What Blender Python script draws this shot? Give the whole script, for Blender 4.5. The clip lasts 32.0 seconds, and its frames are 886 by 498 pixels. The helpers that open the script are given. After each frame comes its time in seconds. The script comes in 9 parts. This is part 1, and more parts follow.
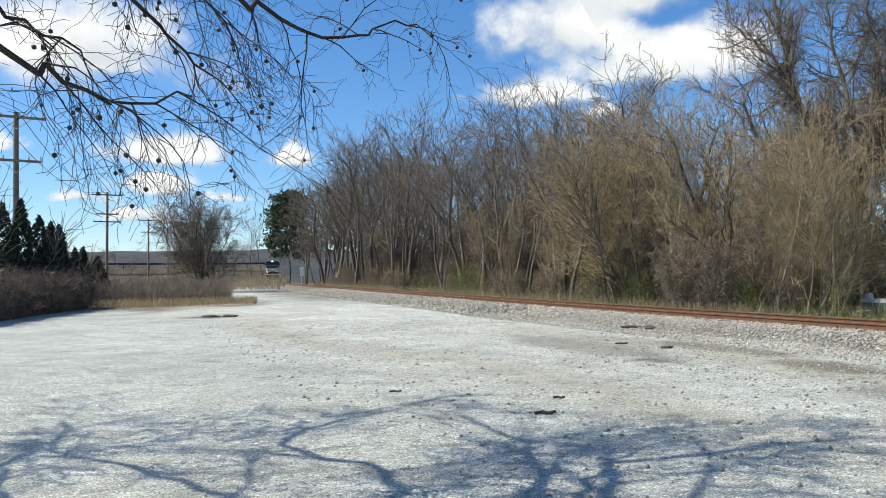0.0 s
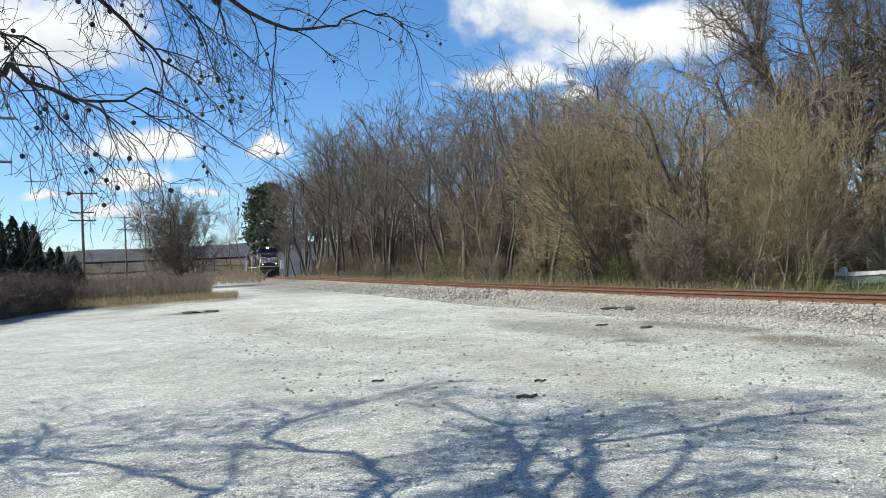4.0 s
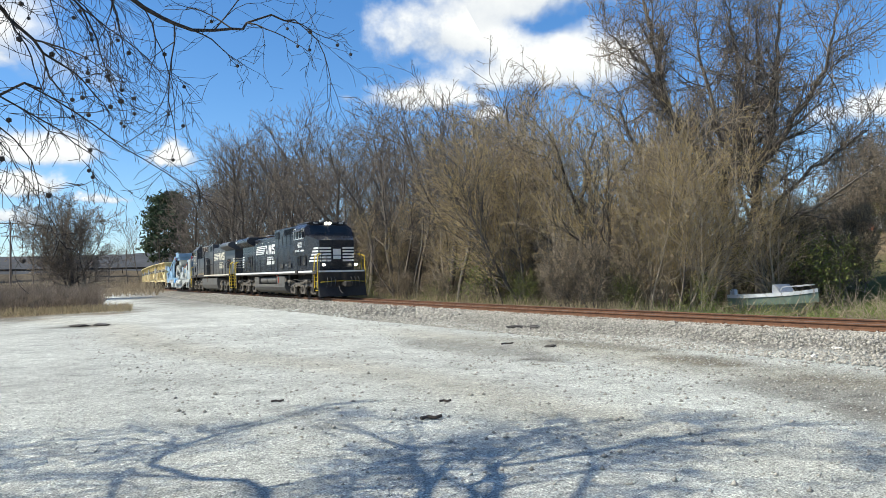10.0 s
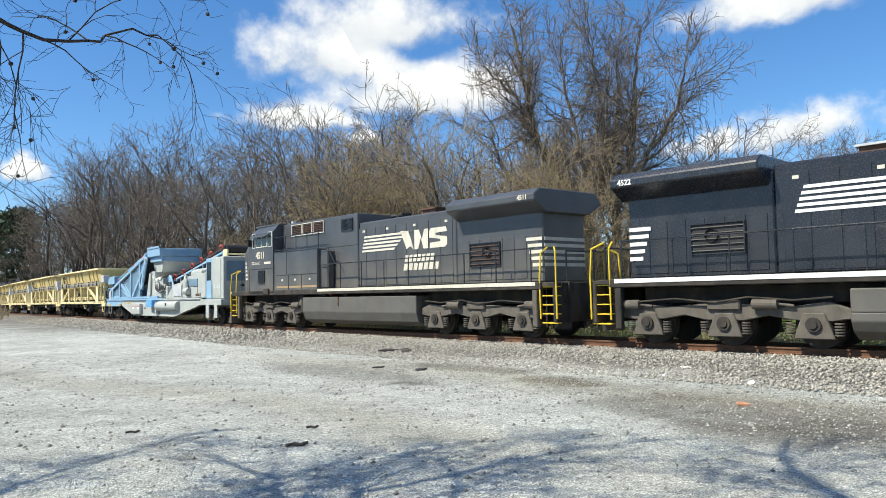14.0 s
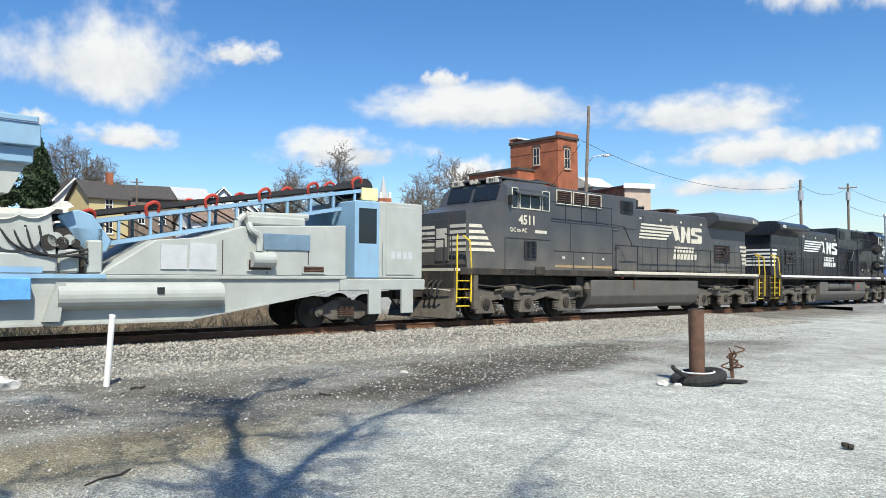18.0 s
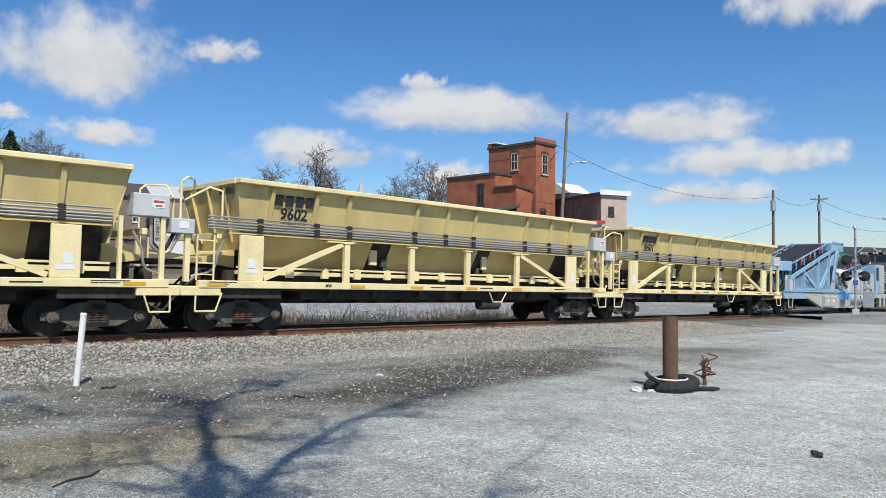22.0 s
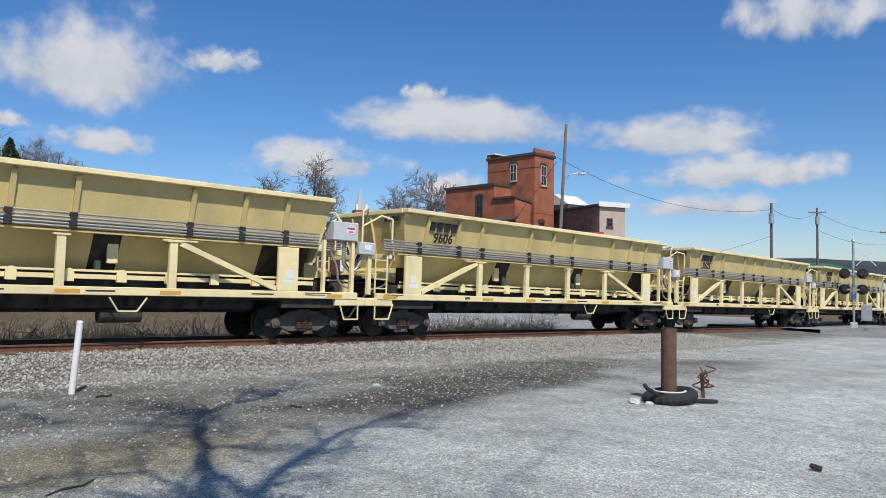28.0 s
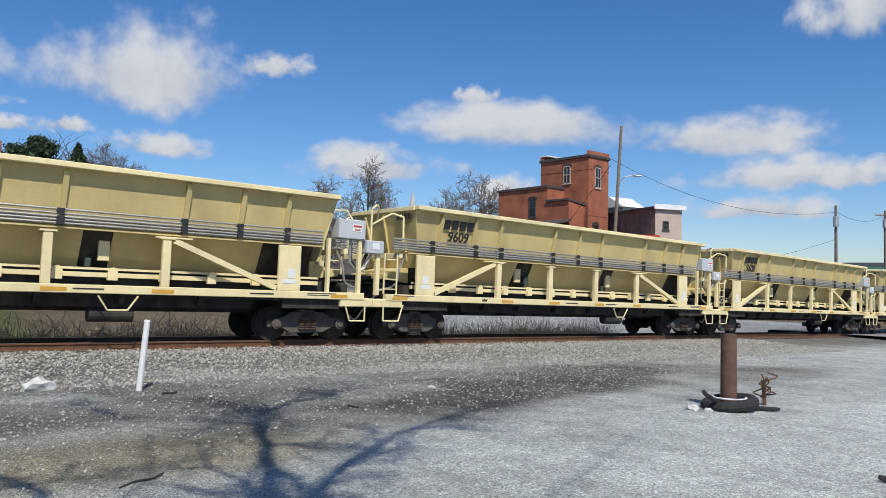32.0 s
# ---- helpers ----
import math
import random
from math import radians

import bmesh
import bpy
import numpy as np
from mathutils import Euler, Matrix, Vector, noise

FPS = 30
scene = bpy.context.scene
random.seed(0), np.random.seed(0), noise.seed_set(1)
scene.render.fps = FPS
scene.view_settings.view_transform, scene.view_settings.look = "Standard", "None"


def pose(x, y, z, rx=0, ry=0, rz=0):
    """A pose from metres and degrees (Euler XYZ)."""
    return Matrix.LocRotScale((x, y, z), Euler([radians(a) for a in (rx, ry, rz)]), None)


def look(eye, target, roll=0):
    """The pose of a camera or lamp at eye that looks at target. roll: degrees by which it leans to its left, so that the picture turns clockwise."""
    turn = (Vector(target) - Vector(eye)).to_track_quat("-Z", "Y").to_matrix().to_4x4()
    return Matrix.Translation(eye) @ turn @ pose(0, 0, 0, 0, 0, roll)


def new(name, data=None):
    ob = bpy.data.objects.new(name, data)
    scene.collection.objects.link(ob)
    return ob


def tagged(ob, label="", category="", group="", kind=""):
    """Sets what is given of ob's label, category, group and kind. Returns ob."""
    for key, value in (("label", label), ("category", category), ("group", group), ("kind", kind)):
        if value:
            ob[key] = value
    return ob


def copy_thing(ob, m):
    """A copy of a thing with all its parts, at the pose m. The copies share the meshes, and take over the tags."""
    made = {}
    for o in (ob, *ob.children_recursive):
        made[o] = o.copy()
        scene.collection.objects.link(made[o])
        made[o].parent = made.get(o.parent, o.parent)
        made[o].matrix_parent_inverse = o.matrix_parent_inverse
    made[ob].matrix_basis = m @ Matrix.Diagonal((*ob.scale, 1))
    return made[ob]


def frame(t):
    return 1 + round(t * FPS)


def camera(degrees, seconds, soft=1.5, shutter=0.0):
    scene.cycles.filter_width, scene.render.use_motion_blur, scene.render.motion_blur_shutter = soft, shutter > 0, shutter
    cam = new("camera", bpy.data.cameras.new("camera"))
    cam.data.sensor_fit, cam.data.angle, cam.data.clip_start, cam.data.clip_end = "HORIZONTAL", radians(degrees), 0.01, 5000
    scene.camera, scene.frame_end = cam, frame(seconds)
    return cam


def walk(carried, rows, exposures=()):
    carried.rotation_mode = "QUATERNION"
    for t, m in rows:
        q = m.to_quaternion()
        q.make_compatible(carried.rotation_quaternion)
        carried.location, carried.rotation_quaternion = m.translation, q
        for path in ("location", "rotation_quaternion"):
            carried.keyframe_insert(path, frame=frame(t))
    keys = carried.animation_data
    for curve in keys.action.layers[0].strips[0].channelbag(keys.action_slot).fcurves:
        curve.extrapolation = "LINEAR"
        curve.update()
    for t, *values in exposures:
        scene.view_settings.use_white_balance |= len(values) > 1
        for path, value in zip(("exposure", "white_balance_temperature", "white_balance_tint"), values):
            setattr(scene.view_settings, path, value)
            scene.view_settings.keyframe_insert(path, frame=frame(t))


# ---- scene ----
EXPOSURES = [(0.0, 0.46, 6700, 6), (9.0, 0.52, 6700, 6), (13.0, 0.52, 6700, 6), (16.0, 0.46, 6700, 6), (18.0, 0.34, 6600, 7), (19.0, 0.14, 6500, 8), (22.0, 0.00, 6350, 9), (25.0, -0.13, 6240, 11), (28.0, -0.14, 6240, 11), (32.0, -0.14, 6240, 11)]
cam = camera(61.22, 32.0, soft=0.7)
# seconds: place of the lens, then lean and heading of a phone held at eye height
PATH = [
    (0, pose(-0.004, -0.001, 1.597, 92.909, 0.888, 0.043)),
    (0.5, pose(-0.011, -0.001, 1.601, 92.507, 1.625, -0.634)),
    (1, pose(-0.000, 0.012, 1.595, 92.923, 2.363, -1.124)),
    (1.5, pose(0.004, -0.010, 1.589, 93.165, 2.794, -1.161)),
    (2, pose(0.016, -0.043, 1.602, 92.976, 3.145, -0.250)),
    (2.5, pose(0.018, -0.044, 1.598, 92.220, 3.142, -0.174)),
    (3, pose(0.029, -0.036, 1.593, 91.934, 3.382, -0.211)),
    (3.5, pose(0.036, -0.032, 1.601, 91.817, 3.031, -0.769)),
    (5.5, pose(0.018, -0.034, 1.603, 92.999, 2.541, -2.833)),
    (6, pose(0.030, -0.041, 1.588, 93.288, 1.597, -3.163)),
    (6.5, pose(0.039, -0.036, 1.597, 92.789, 1.744, -3.601)),
    (7, pose(0.069, -0.029, 1.591, 91.779, 0.182, -4.195)),
    (7.5, pose(0.088, 0.016, 1.597, 91.124, 0.164, -4.581)),
    (8, pose(0.017, 0.112, 1.623, 91.387, 0.657, -6.633)),
    (8.5, pose(0.005, 0.159, 1.620, 91.777, 0.840, -7.924)),
    (9, pose(0.040, 0.159, 1.625, 91.995, 1.538, -7.960)),
    (9.5, pose(0.056, 0.150, 1.631, 92.437, 1.613, -8.037)),
    (10, pose(0.064, 0.162, 1.622, 92.839, 1.819, -8.408)),
    (10.5, pose(0.088, 0.162, 1.623, 93.282, 1.940, -9.401)),
    (11, pose(0.084, 0.165, 1.616, 93.356, 1.400, -11.397)),
    (11.5, pose(0.091, 0.169, 1.613, 93.324, 1.552, -12.156)),
    (12, pose(0.124, 0.181, 1.623, 93.108, 1.758, -14.539)),
    (12.5, pose(0.124, 0.173, 1.627, 93.378, 1.820, -15.957)),
    (13, pose(0.125, 0.156, 1.623, 93.738, 1.811, -16.964)),
    (13.5, pose(0.118, 0.129, 1.625, 94.191, 1.864, -17.472)),
    (15.5, pose(0.188, 0.044, 1.661, 93.104, -0.104, -37.353)),
    (16, pose(0.256, 0.054, 1.668, 92.885, -0.027, -56.713)),
    (16.4, pose(0.304, 0.032, 1.669, 92.516, 1.501, -73.677)),
    (17, pose(0.183, -0.009, 1.660, 91.884, 1.342, -96.679)),
    (17.5, pose(0.254, -0.077, 1.651, 91.425, 1.021, -102.828)),
    (18, pose(0.275, -0.037, 1.658, 91.396, 0.617, -103.594)),
    (18.5, pose(0.249, -0.007, 1.665, 91.602, 0.166, -99.762)),
    (19, pose(0.266, -0.013, 1.660, 91.482, 0.066, -99.315)),
    (19.5, pose(0.276, -0.022, 1.664, 91.679, -0.156, -99.282)),
    (20, pose(0.277, -0.021, 1.653, 91.793, -0.529, -99.425)),
    (20.5, pose(0.267, -0.029, 1.660, 91.231, -0.294, -101.635)),
    (21, pose(0.272, -0.021, 1.661, 91.232, -0.601, -104.602)),
    (21.5, pose(0.286, -0.015, 1.668, 91.484, -0.611, -105.341)),
    (22, pose(0.284, -0.022, 1.663, 91.641, -0.358, -105.409)),
    (22.5, pose(0.274, -0.016, 1.658, 91.807, -0.420, -104.436)),
    (23, pose(0.267, -0.027, 1.655, 92.088, -0.471, -103.500)),
    (23.5, pose(0.265, -0.019, 1.663, 92.271, -0.563, -102.524)),
    (24, pose(0.272, -0.023, 1.666, 92.552, -0.567, -102.427)),
    (24.5, pose(0.264, -0.007, 1.669, 92.832, -0.674, -102.591)),
    (25, pose(0.251, -0.010, 1.659, 93.018, -0.832, -102.721)),
    (25.5, pose(0.233, 0.006, 1.661, 93.392, -0.941, -103.634)),
    (27.5, pose(0.276, -0.008, 1.655, 92.423, -0.911, -105.291)),
    (28, pose(0.305, -0.027, 1.656, 92.450, -0.758, -105.548)),
    (28.5, pose(0.296, -0.020, 1.651, 92.533, -0.662, -104.605)),
    (29, pose(0.280, -0.007, 1.658, 92.610, -0.834, -103.105)),
    (29.5, pose(0.260, 0.000, 1.660, 92.812, -1.018, -102.215)),
    (30, pose(0.273, 0.000, 1.659, 92.327, -1.149, -101.739)),
    (30.5, pose(0.278, 0.018, 1.655, 92.308, -1.260, -101.696)),
    (31, pose(0.282, 0.013, 1.659, 92.372, -1.172, -101.673)),
    (31.5, pose(0.271, 0.017, 1.662, 92.428, -1.140, -101.605)),
    (32, pose(0.256, 0.042, 1.662, 92.564, -1.159, -101.578)),
]
walk(cam, PATH, EXPOSURES)

# ---- the line of the track: distance along it, heading, height of the rail's foot ----
TRACK_X = 19.622
TRACK_S = [-90.0, -60.0, -35.0, -15.0, 0.0, 15.0, 30.0, 50.0, 75.0, 105.0, 140.0, 180.0, 230.0]
TRACK_A = [-0.5931, -0.5585, -0.5291, -0.5048, -0.4863, -0.4512, -0.3947, -0.3595, -0.3361, -0.3144, -0.2829, -0.2479, -0.2048]
TRACK_Z = [-2.269, -1.506, -0.871, -0.365, -0.009, 0.268, 0.564, 0.995, 1.507, 2.049, 2.628, 3.288, 4.114]
# seconds and place of the leading locomotive's nose along the track
TRAIN = [
    (0, 175.97),
    (2, 150.72),
    (4, 125.46),
    (5.5, 106.52),
    (7, 87.53),
    (8.5, 68.36),
    (10, 49.04),
    (11, 36.25),
    (12, 23.87),
    (13, 12.12),
    (13.5, 6.35),
    (15.5, -17.11),
    (16, -23.04),
    (17, -35.03),
    (18, -47.29),
    (19, -59.60),
    (20, -71.80),
    (21.5, -90.05),
    (23, -108.17),
    (24.5, -126.40),
    (26, -144.73),
    (27.5, -163.05),
    (29, -181.53),
    (30.5, -200.05),
    (32, -218.56),
]

# ---- light ----
world = bpy.data.worlds.new("sky")
scene.world = world
world.use_nodes = True
wn = world.node_tree.nodes
sky = wn.new("ShaderNodeTexSky")
sky.sky_type = "NISHITA"
sky.sun_disc = False
SUN_AZ, SUN_EL = 93.0, 52.0   # degrees: to the left of +y, and above the horizon
sky.sun_elevation = radians(SUN_EL)
sky.sun_rotation = radians(-SUN_AZ)
sky.air_density, sky.dust_density, sky.ozone_density = 1.0, 0.3, 4.5
deep = wn.new("ShaderNodeHueSaturation")
deep.inputs["Saturation"].default_value = 1.22
world.node_tree.links.new(sky.outputs[0], deep.inputs["Color"])
tone = wn.new("ShaderNodeMix")
tone.data_type, tone.blend_type = "RGBA", "MULTIPLY"
tone.inputs[0].default_value, tone.inputs[7].default_value = 1.0, (1.0, 1.0, 1.07, 1)
world.node_tree.links.new(deep.outputs[0], tone.inputs[6])
world.node_tree.links.new(tone.outputs[2], wn["Background"].inputs[0])
wn["Background"].inputs[1].default_value = 0.115
sun = new("sun", bpy.data.lights.new("sun", "SUN"))
sun.data.energy, sun.data.angle, sun.data.color = 5.0, radians(0.45), (1.0, 0.945, 0.83)
sun.matrix_world = look((0, 0, 30), (math.sin(radians(SUN_AZ)) * 30, -math.cos(radians(SUN_AZ)) * 30, 30 - 30 * math.tan(radians(SUN_EL))))

# ---- materials ----
def mat(name, color, rough=0.7, metal=0.0, var=0.25, scale=4.0, fine=40.0, bump=0.15, tint=None, spec=0.5, per=0.0, dirt=0.0, bumpd=0.01, dust=0.0):
    """A surface of one paint or stuff: two sizes of variation, fine relief, and a little change from piece to piece."""
    m = bpy.data.materials.new(name)
    m.use_nodes = True
    nt = m.node_tree
    n, l = nt.nodes, nt.links
    b = n["Principled BSDF"]
    b.inputs["Metallic"].default_value = metal
    b.inputs["Specular IOR Level"].default_value = spec
    tc = n.new("ShaderNodeTexCoord")
    big = n.new("ShaderNodeTexNoise")
    big.inputs["Scale"].default_value, big.inputs["Detail"].default_value = scale, 5
    small = n.new("ShaderNodeTexNoise")
    small.inputs["Scale"].default_value, small.inputs["Detail"].default_value = fine, 3
    for q in (big, small):
        l.new(tc.outputs["Object"], q.inputs["Vector"])
    mix = n.new("ShaderNodeMix")
    mix.data_type = "FLOAT"
    mix.inputs[0].default_value = 0.4
    l.new(big.outputs["Fac"], mix.inputs[2])
    l.new(small.outputs["Fac"], mix.inputs[3])
    ramp = n.new("ShaderNodeValToRGB")
    c = np.array(color)
    lo = np.clip(c * (1 - var), 0, 1)
    hi = np.clip(c * (1 + var), 0, 1) if tint is None else np.array(tint)
    ramp.color_ramp.elements[0].position, ramp.color_ramp.elements[1].position = 0.32, 0.68
    ramp.color_ramp.elements[0].color = (*lo, 1)
    ramp.color_ramp.elements[1].color = (*hi, 1)
    l.new(mix.outputs[0], ramp.inputs[0])
    out = ramp.outputs[0]
    if per:
        info = n.new("ShaderNodeObjectInfo")
        geo = n.new("ShaderNodeNewGeometry")
        add = n.new("ShaderNodeMath")
        add.operation = "ADD"
        l.new(info.outputs["Random"], add.inputs[0])
        l.new(geo.outputs["Random Per Island"], add.inputs[1])
        fr = n.new("ShaderNodeMath")
        fr.operation = "FRACT"
        l.new(add.outputs[0], fr.inputs[0])
        mr = n.new("ShaderNodeMapRange")
        mr.inputs[3].default_value, mr.inputs[4].default_value = 1 - per, 1 + per
        l.new(fr.outputs[0], mr.inputs[0])
        hsv = n.new("ShaderNodeHueSaturation")
        l.new(mr.outputs[0], hsv.inputs["Value"])
        l.new(out, hsv.inputs["Color"])
        out = hsv.outputs[0]
    if dirt:
        d = n.new("ShaderNodeTexNoise")
        d.inputs["Scale"].default_value, d.inputs["Detail"].default_value = scale * 0.6, 8
        mp = n.new("ShaderNodeMapping")
        mp.inputs["Scale"].default_value = (1.4, 1.4, 0.35)
        l.new(tc.outputs["Object"], mp.inputs[0])
        l.new(mp.outputs[0], d.inputs["Vector"])
        dr = n.new("ShaderNodeMapRange")
        dr.inputs[1].default_value, dr.inputs[2].default_value, dr.inputs[4].default_value = 0.48, 0.75, dirt
        l.new(d.outputs["Fac"], dr.inputs[0])
        dm = n.new("ShaderNodeMix")
        dm.data_type = "RGBA"
        l.new(dr.outputs[0], dm.inputs[0])
        l.new(out, dm.inputs[6])
        dm.inputs[7].default_value = (0.16, 0.12, 0.08, 1)
        out = dm.outputs[2]
    if dust:
        # road dust thrown up over the lower panels
        sp = n.new("ShaderNodeSeparateXYZ")
        l.new(tc.outputs["Object"], sp.inputs[0])
        hz = n.new("ShaderNodeMapRange")
        hz.inputs[1].default_value, hz.inputs[2].default_value, hz.inputs[3].default_value, hz.inputs[4].default_value = 1.5, 3.1, dust, 0.0
        l.new(sp.outputs["Z"], hz.inputs[0])
        um = n.new("ShaderNodeMath")
        um.operation = "MULTIPLY"
        l.new(hz.outputs[0], um.inputs[0])
        wide = n.new("ShaderNodeMapRange")
        wide.inputs[1].default_value, wide.inputs[2].default_value, wide.inputs[3].default_value, wide.inputs[4].default_value = 0.35, 0.65, 0.45, 1.3
        l.new(big.outputs["Fac"], wide.inputs[0])
        l.new(wide.outputs[0], um.inputs[1])
        du = n.new("ShaderNodeMix")
        du.data_type = "RGBA"
        l.new(um.outputs[0], du.inputs[0])
        l.new(out, du.inputs[6])
        du.inputs[7].default_value = (0.155, 0.138, 0.110, 1)
        out = du.outputs[2]
    l.new(out, b.inputs["Base Color"])
    rr = n.new("ShaderNodeMapRange")
    rr.inputs[3].default_value, rr.inputs[4].default_value = max(rough - 0.12, 0.02), min(rough + 0.12, 1)
    l.new(small.outputs["Fac"], rr.inputs[0])
    l.new(rr.outputs[0], b.inputs["Roughness"])
    if bump:
        bp = n.new("ShaderNodeBump")
        bp.inputs["Strength"].default_value, bp.inputs["Distance"].default_value = bump, bumpd
        l.new(mix.outputs[0], bp.inputs["Height"])
        l.new(bp.outputs[0], b.inputs["Normal"])
    return m


M_black = mat("black_engine_paint", (0.020, 0.023, 0.030), 0.26, var=0.35, scale=1.5, fine=30, bump=0.04, dirt=0.12)
M_blackd = mat("dusty_black_engine_paint", (0.060, 0.064, 0.070), 0.36, var=0.25, scale=1.2, fine=25, bump=0.04, dirt=0.2, dust=0.7)
M_under = mat("grimy_underframe", (0.030, 0.026, 0.022), 0.85, var=0.5, scale=3, fine=40, bump=0.3, dirt=0.4)
M_truck = mat("dusty_cast_steel", (0.105, 0.093, 0.077), 0.85, var=0.4, scale=4, fine=50, bump=0.3, dirt=0.3)
M_tank = mat("fuel_tank_grey", (0.108, 0.103, 0.092), 0.6, var=0.2, scale=2, bump=0.08, dirt=0.3)
M_white = mat("white_paint", (0.72, 0.72, 0.70), 0.5, var=0.08, scale=5, bump=0.03, dirt=0.15)
M_whited = mat("dusty_white_paint", (0.62, 0.58, 0.48), 0.55, var=0.12, scale=5, bump=0.03, dirt=0.3)
M_yellow = mat("safety_yellow", (0.70, 0.50, 0.03), 0.5, var=0.15, dirt=0.15)
M_glass = mat("dark_window_glass", (0.015, 0.02, 0.025), 0.08, var=0.1, bump=0.0)
M_chrome = mat("bare_metal", (0.55, 0.55, 0.53), 0.4, 0.8, dirt=0.2)
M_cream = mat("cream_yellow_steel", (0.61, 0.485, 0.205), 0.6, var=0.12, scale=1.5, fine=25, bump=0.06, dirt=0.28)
# paler cream for rims and posts, its colour lifted for the rims' highlights
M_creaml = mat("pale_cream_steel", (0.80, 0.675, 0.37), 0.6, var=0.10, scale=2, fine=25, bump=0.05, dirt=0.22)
M_orange = mat("amber_reflector", (0.62, 0.33, 0.04), 0.5, var=0.15)
M_pipe = mat("galvanised_pipe", (0.42, 0.41, 0.38), 0.45, 0.6, var=0.2)
M_greybox = mat("light_grey_box", (0.50, 0.52, 0.53), 0.5, var=0.1, dirt=0.12)
M_blue = mat("light_blue_steel", (0.24, 0.40, 0.55), 0.5, var=0.12, scale=2, bump=0.05, dirt=0.15)
M_blued = mat("blue_grey_mesh_panel", (0.15, 0.235, 0.31), 0.45, var=0.30, scale=2.2, fine=90, bump=0.25, dirt=0.1)
M_pale = mat("pale_grey_blue_steel", (0.40, 0.42, 0.395), 0.55, var=0.12, scale=2, bump=0.05, dirt=0.2)
M_belt = mat("black_rubber_belt", (0.02, 0.02, 0.022), 0.7, var=0.3)
M_red = mat("red_paint", (0.45, 0.05, 0.03), 0.5, var=0.2)
M_rail = mat("rusty_rail", (0.13, 0.060, 0.030), 0.8, var=0.4, scale=6, fine=60, bump=0.3)
M_railtop = mat("worn_rail_head", (0.30, 0.27, 0.25), 0.35, 0.8, var=0.2)
M_tie = mat("weathered_tie", (0.10, 0.075, 0.055), 0.9, var=0.4, scale=5, fine=60, bump=0.4, per=0.25)
M_bark = mat("grey_brown_bark", (0.115, 0.097, 0.080), 0.9, var=0.4, scale=6, fine=30, bump=0.5, per=0.3)
M_twig = mat("brown_twigs", (0.205, 0.166, 0.130), 0.9, var=0.4, per=0.35, bump=0)
M_twigw = mat("budding_golden_twigs", (0.35, 0.265, 0.125), 0.9, var=0.35, per=0.3, bump=0)
M_dark = mat("dark_bare_branch", (0.045, 0.036, 0.030), 0.9, var=0.4, bump=0.2)
M_leaf = mat("pine_needles", (0.035, 0.060, 0.025), 0.8, var=0.5, per=0.4, bump=0)
M_ever = mat("dark_evergreen", (0.020, 0.032, 0.016), 0.8, var=0.5, per=0.4, bump=0)
M_hedge = mat("brown_hedge", (0.12, 0.09, 0.068), 0.9, var=0.5, per=0.4, bump=0)
M_brush = mat("dead_brush", (0.285, 0.228, 0.155), 0.9, var=0.4, per=0.35, bump=0)
M_straw = mat("straw_grass", (0.36, 0.29, 0.17), 0.9, var=0.3, per=0.35, bump=0)
M_green = mat("spring_green_shoots", (0.15, 0.185, 0.045), 0.8, var=0.4, per=0.4, bump=0)
M_wood = mat("grey_weathered_wood", (0.17, 0.135, 0.105), 0.9, var=0.35, scale=3, fine=60, bump=0.3, per=0.2)
M_brick = mat("red_brick", (0.32, 0.108, 0.054), 0.85, var=0.42, scale=0.8, fine=14, bump=0.3, dirt=0.15)
M_shed = mat("weathered_board_wall", (0.20, 0.155, 0.125), 0.9, var=0.35, scale=1.5, fine=20, bump=0.3)
M_pink = mat("faded_render", (0.47, 0.38, 0.31), 0.85, var=0.15, scale=1.2)
M_roofd = mat("dark_roof", (0.06, 0.055, 0.052), 0.85, var=0.3)
M_roofb = mat("brown_shingle_roof", (0.20, 0.14, 0.11), 0.9, var=0.3, scale=2, fine=20)
M_siding = mat("white_siding", (0.74, 0.74, 0.72), 0.6, var=0.07, scale=2)
M_siding_y = mat("yellow_siding", (0.56, 0.46, 0.24), 0.7, var=0.1, scale=2)
M_siding_g = mat("grey_siding", (0.42, 0.43, 0.44), 0.7, var=0.1, scale=2)
M_rust = mat("rusty_pipe", (0.115, 0.062, 0.040), 0.85, var=0.45, scale=6, fine=60, bump=0.3)
M_stone = mat("pale_stone", (0.55, 0.54, 0.50), 0.9, var=0.2, scale=8, bump=0.5)
M_fence = mat("white_fence", (0.75, 0.74, 0.72), 0.6, var=0.08)
M_silver = mat("galvanised_steel", (0.5, 0.5, 0.5), 0.45, 0.7, var=0.15)
M_greenp = mat("green_painted_metal", (0.05, 0.22, 0.13), 0.5, var=0.15)
M_tyre = mat("black_rubber_tyre", (0.02, 0.02, 0.02), 0.85, var=0.3)
M_teal = mat("green_boat_hull", (0.14, 0.19, 0.15), 0.4, var=0.15, dirt=0.25)
M_lamp = bpy.data.materials.new("lit_headlight")
M_lamp.use_nodes = True
_b = M_lamp.node_tree.nodes["Principled BSDF"]
_b.inputs["Emission Color"].default_value = (1, 0.93, 0.78, 1)
_b.inputs["Emission Strength"].default_value = 6

# ---- building helpers ----
def part(name, bm, material, parent=None, label="", smooth=False):
    """Links a bmesh as one mesh object, under a thing or a part."""
    me = bpy.data.meshes.new(name)
    bm.to_mesh(me)
    bm.free()
    return part_mesh(name, me, material, parent, label, smooth)


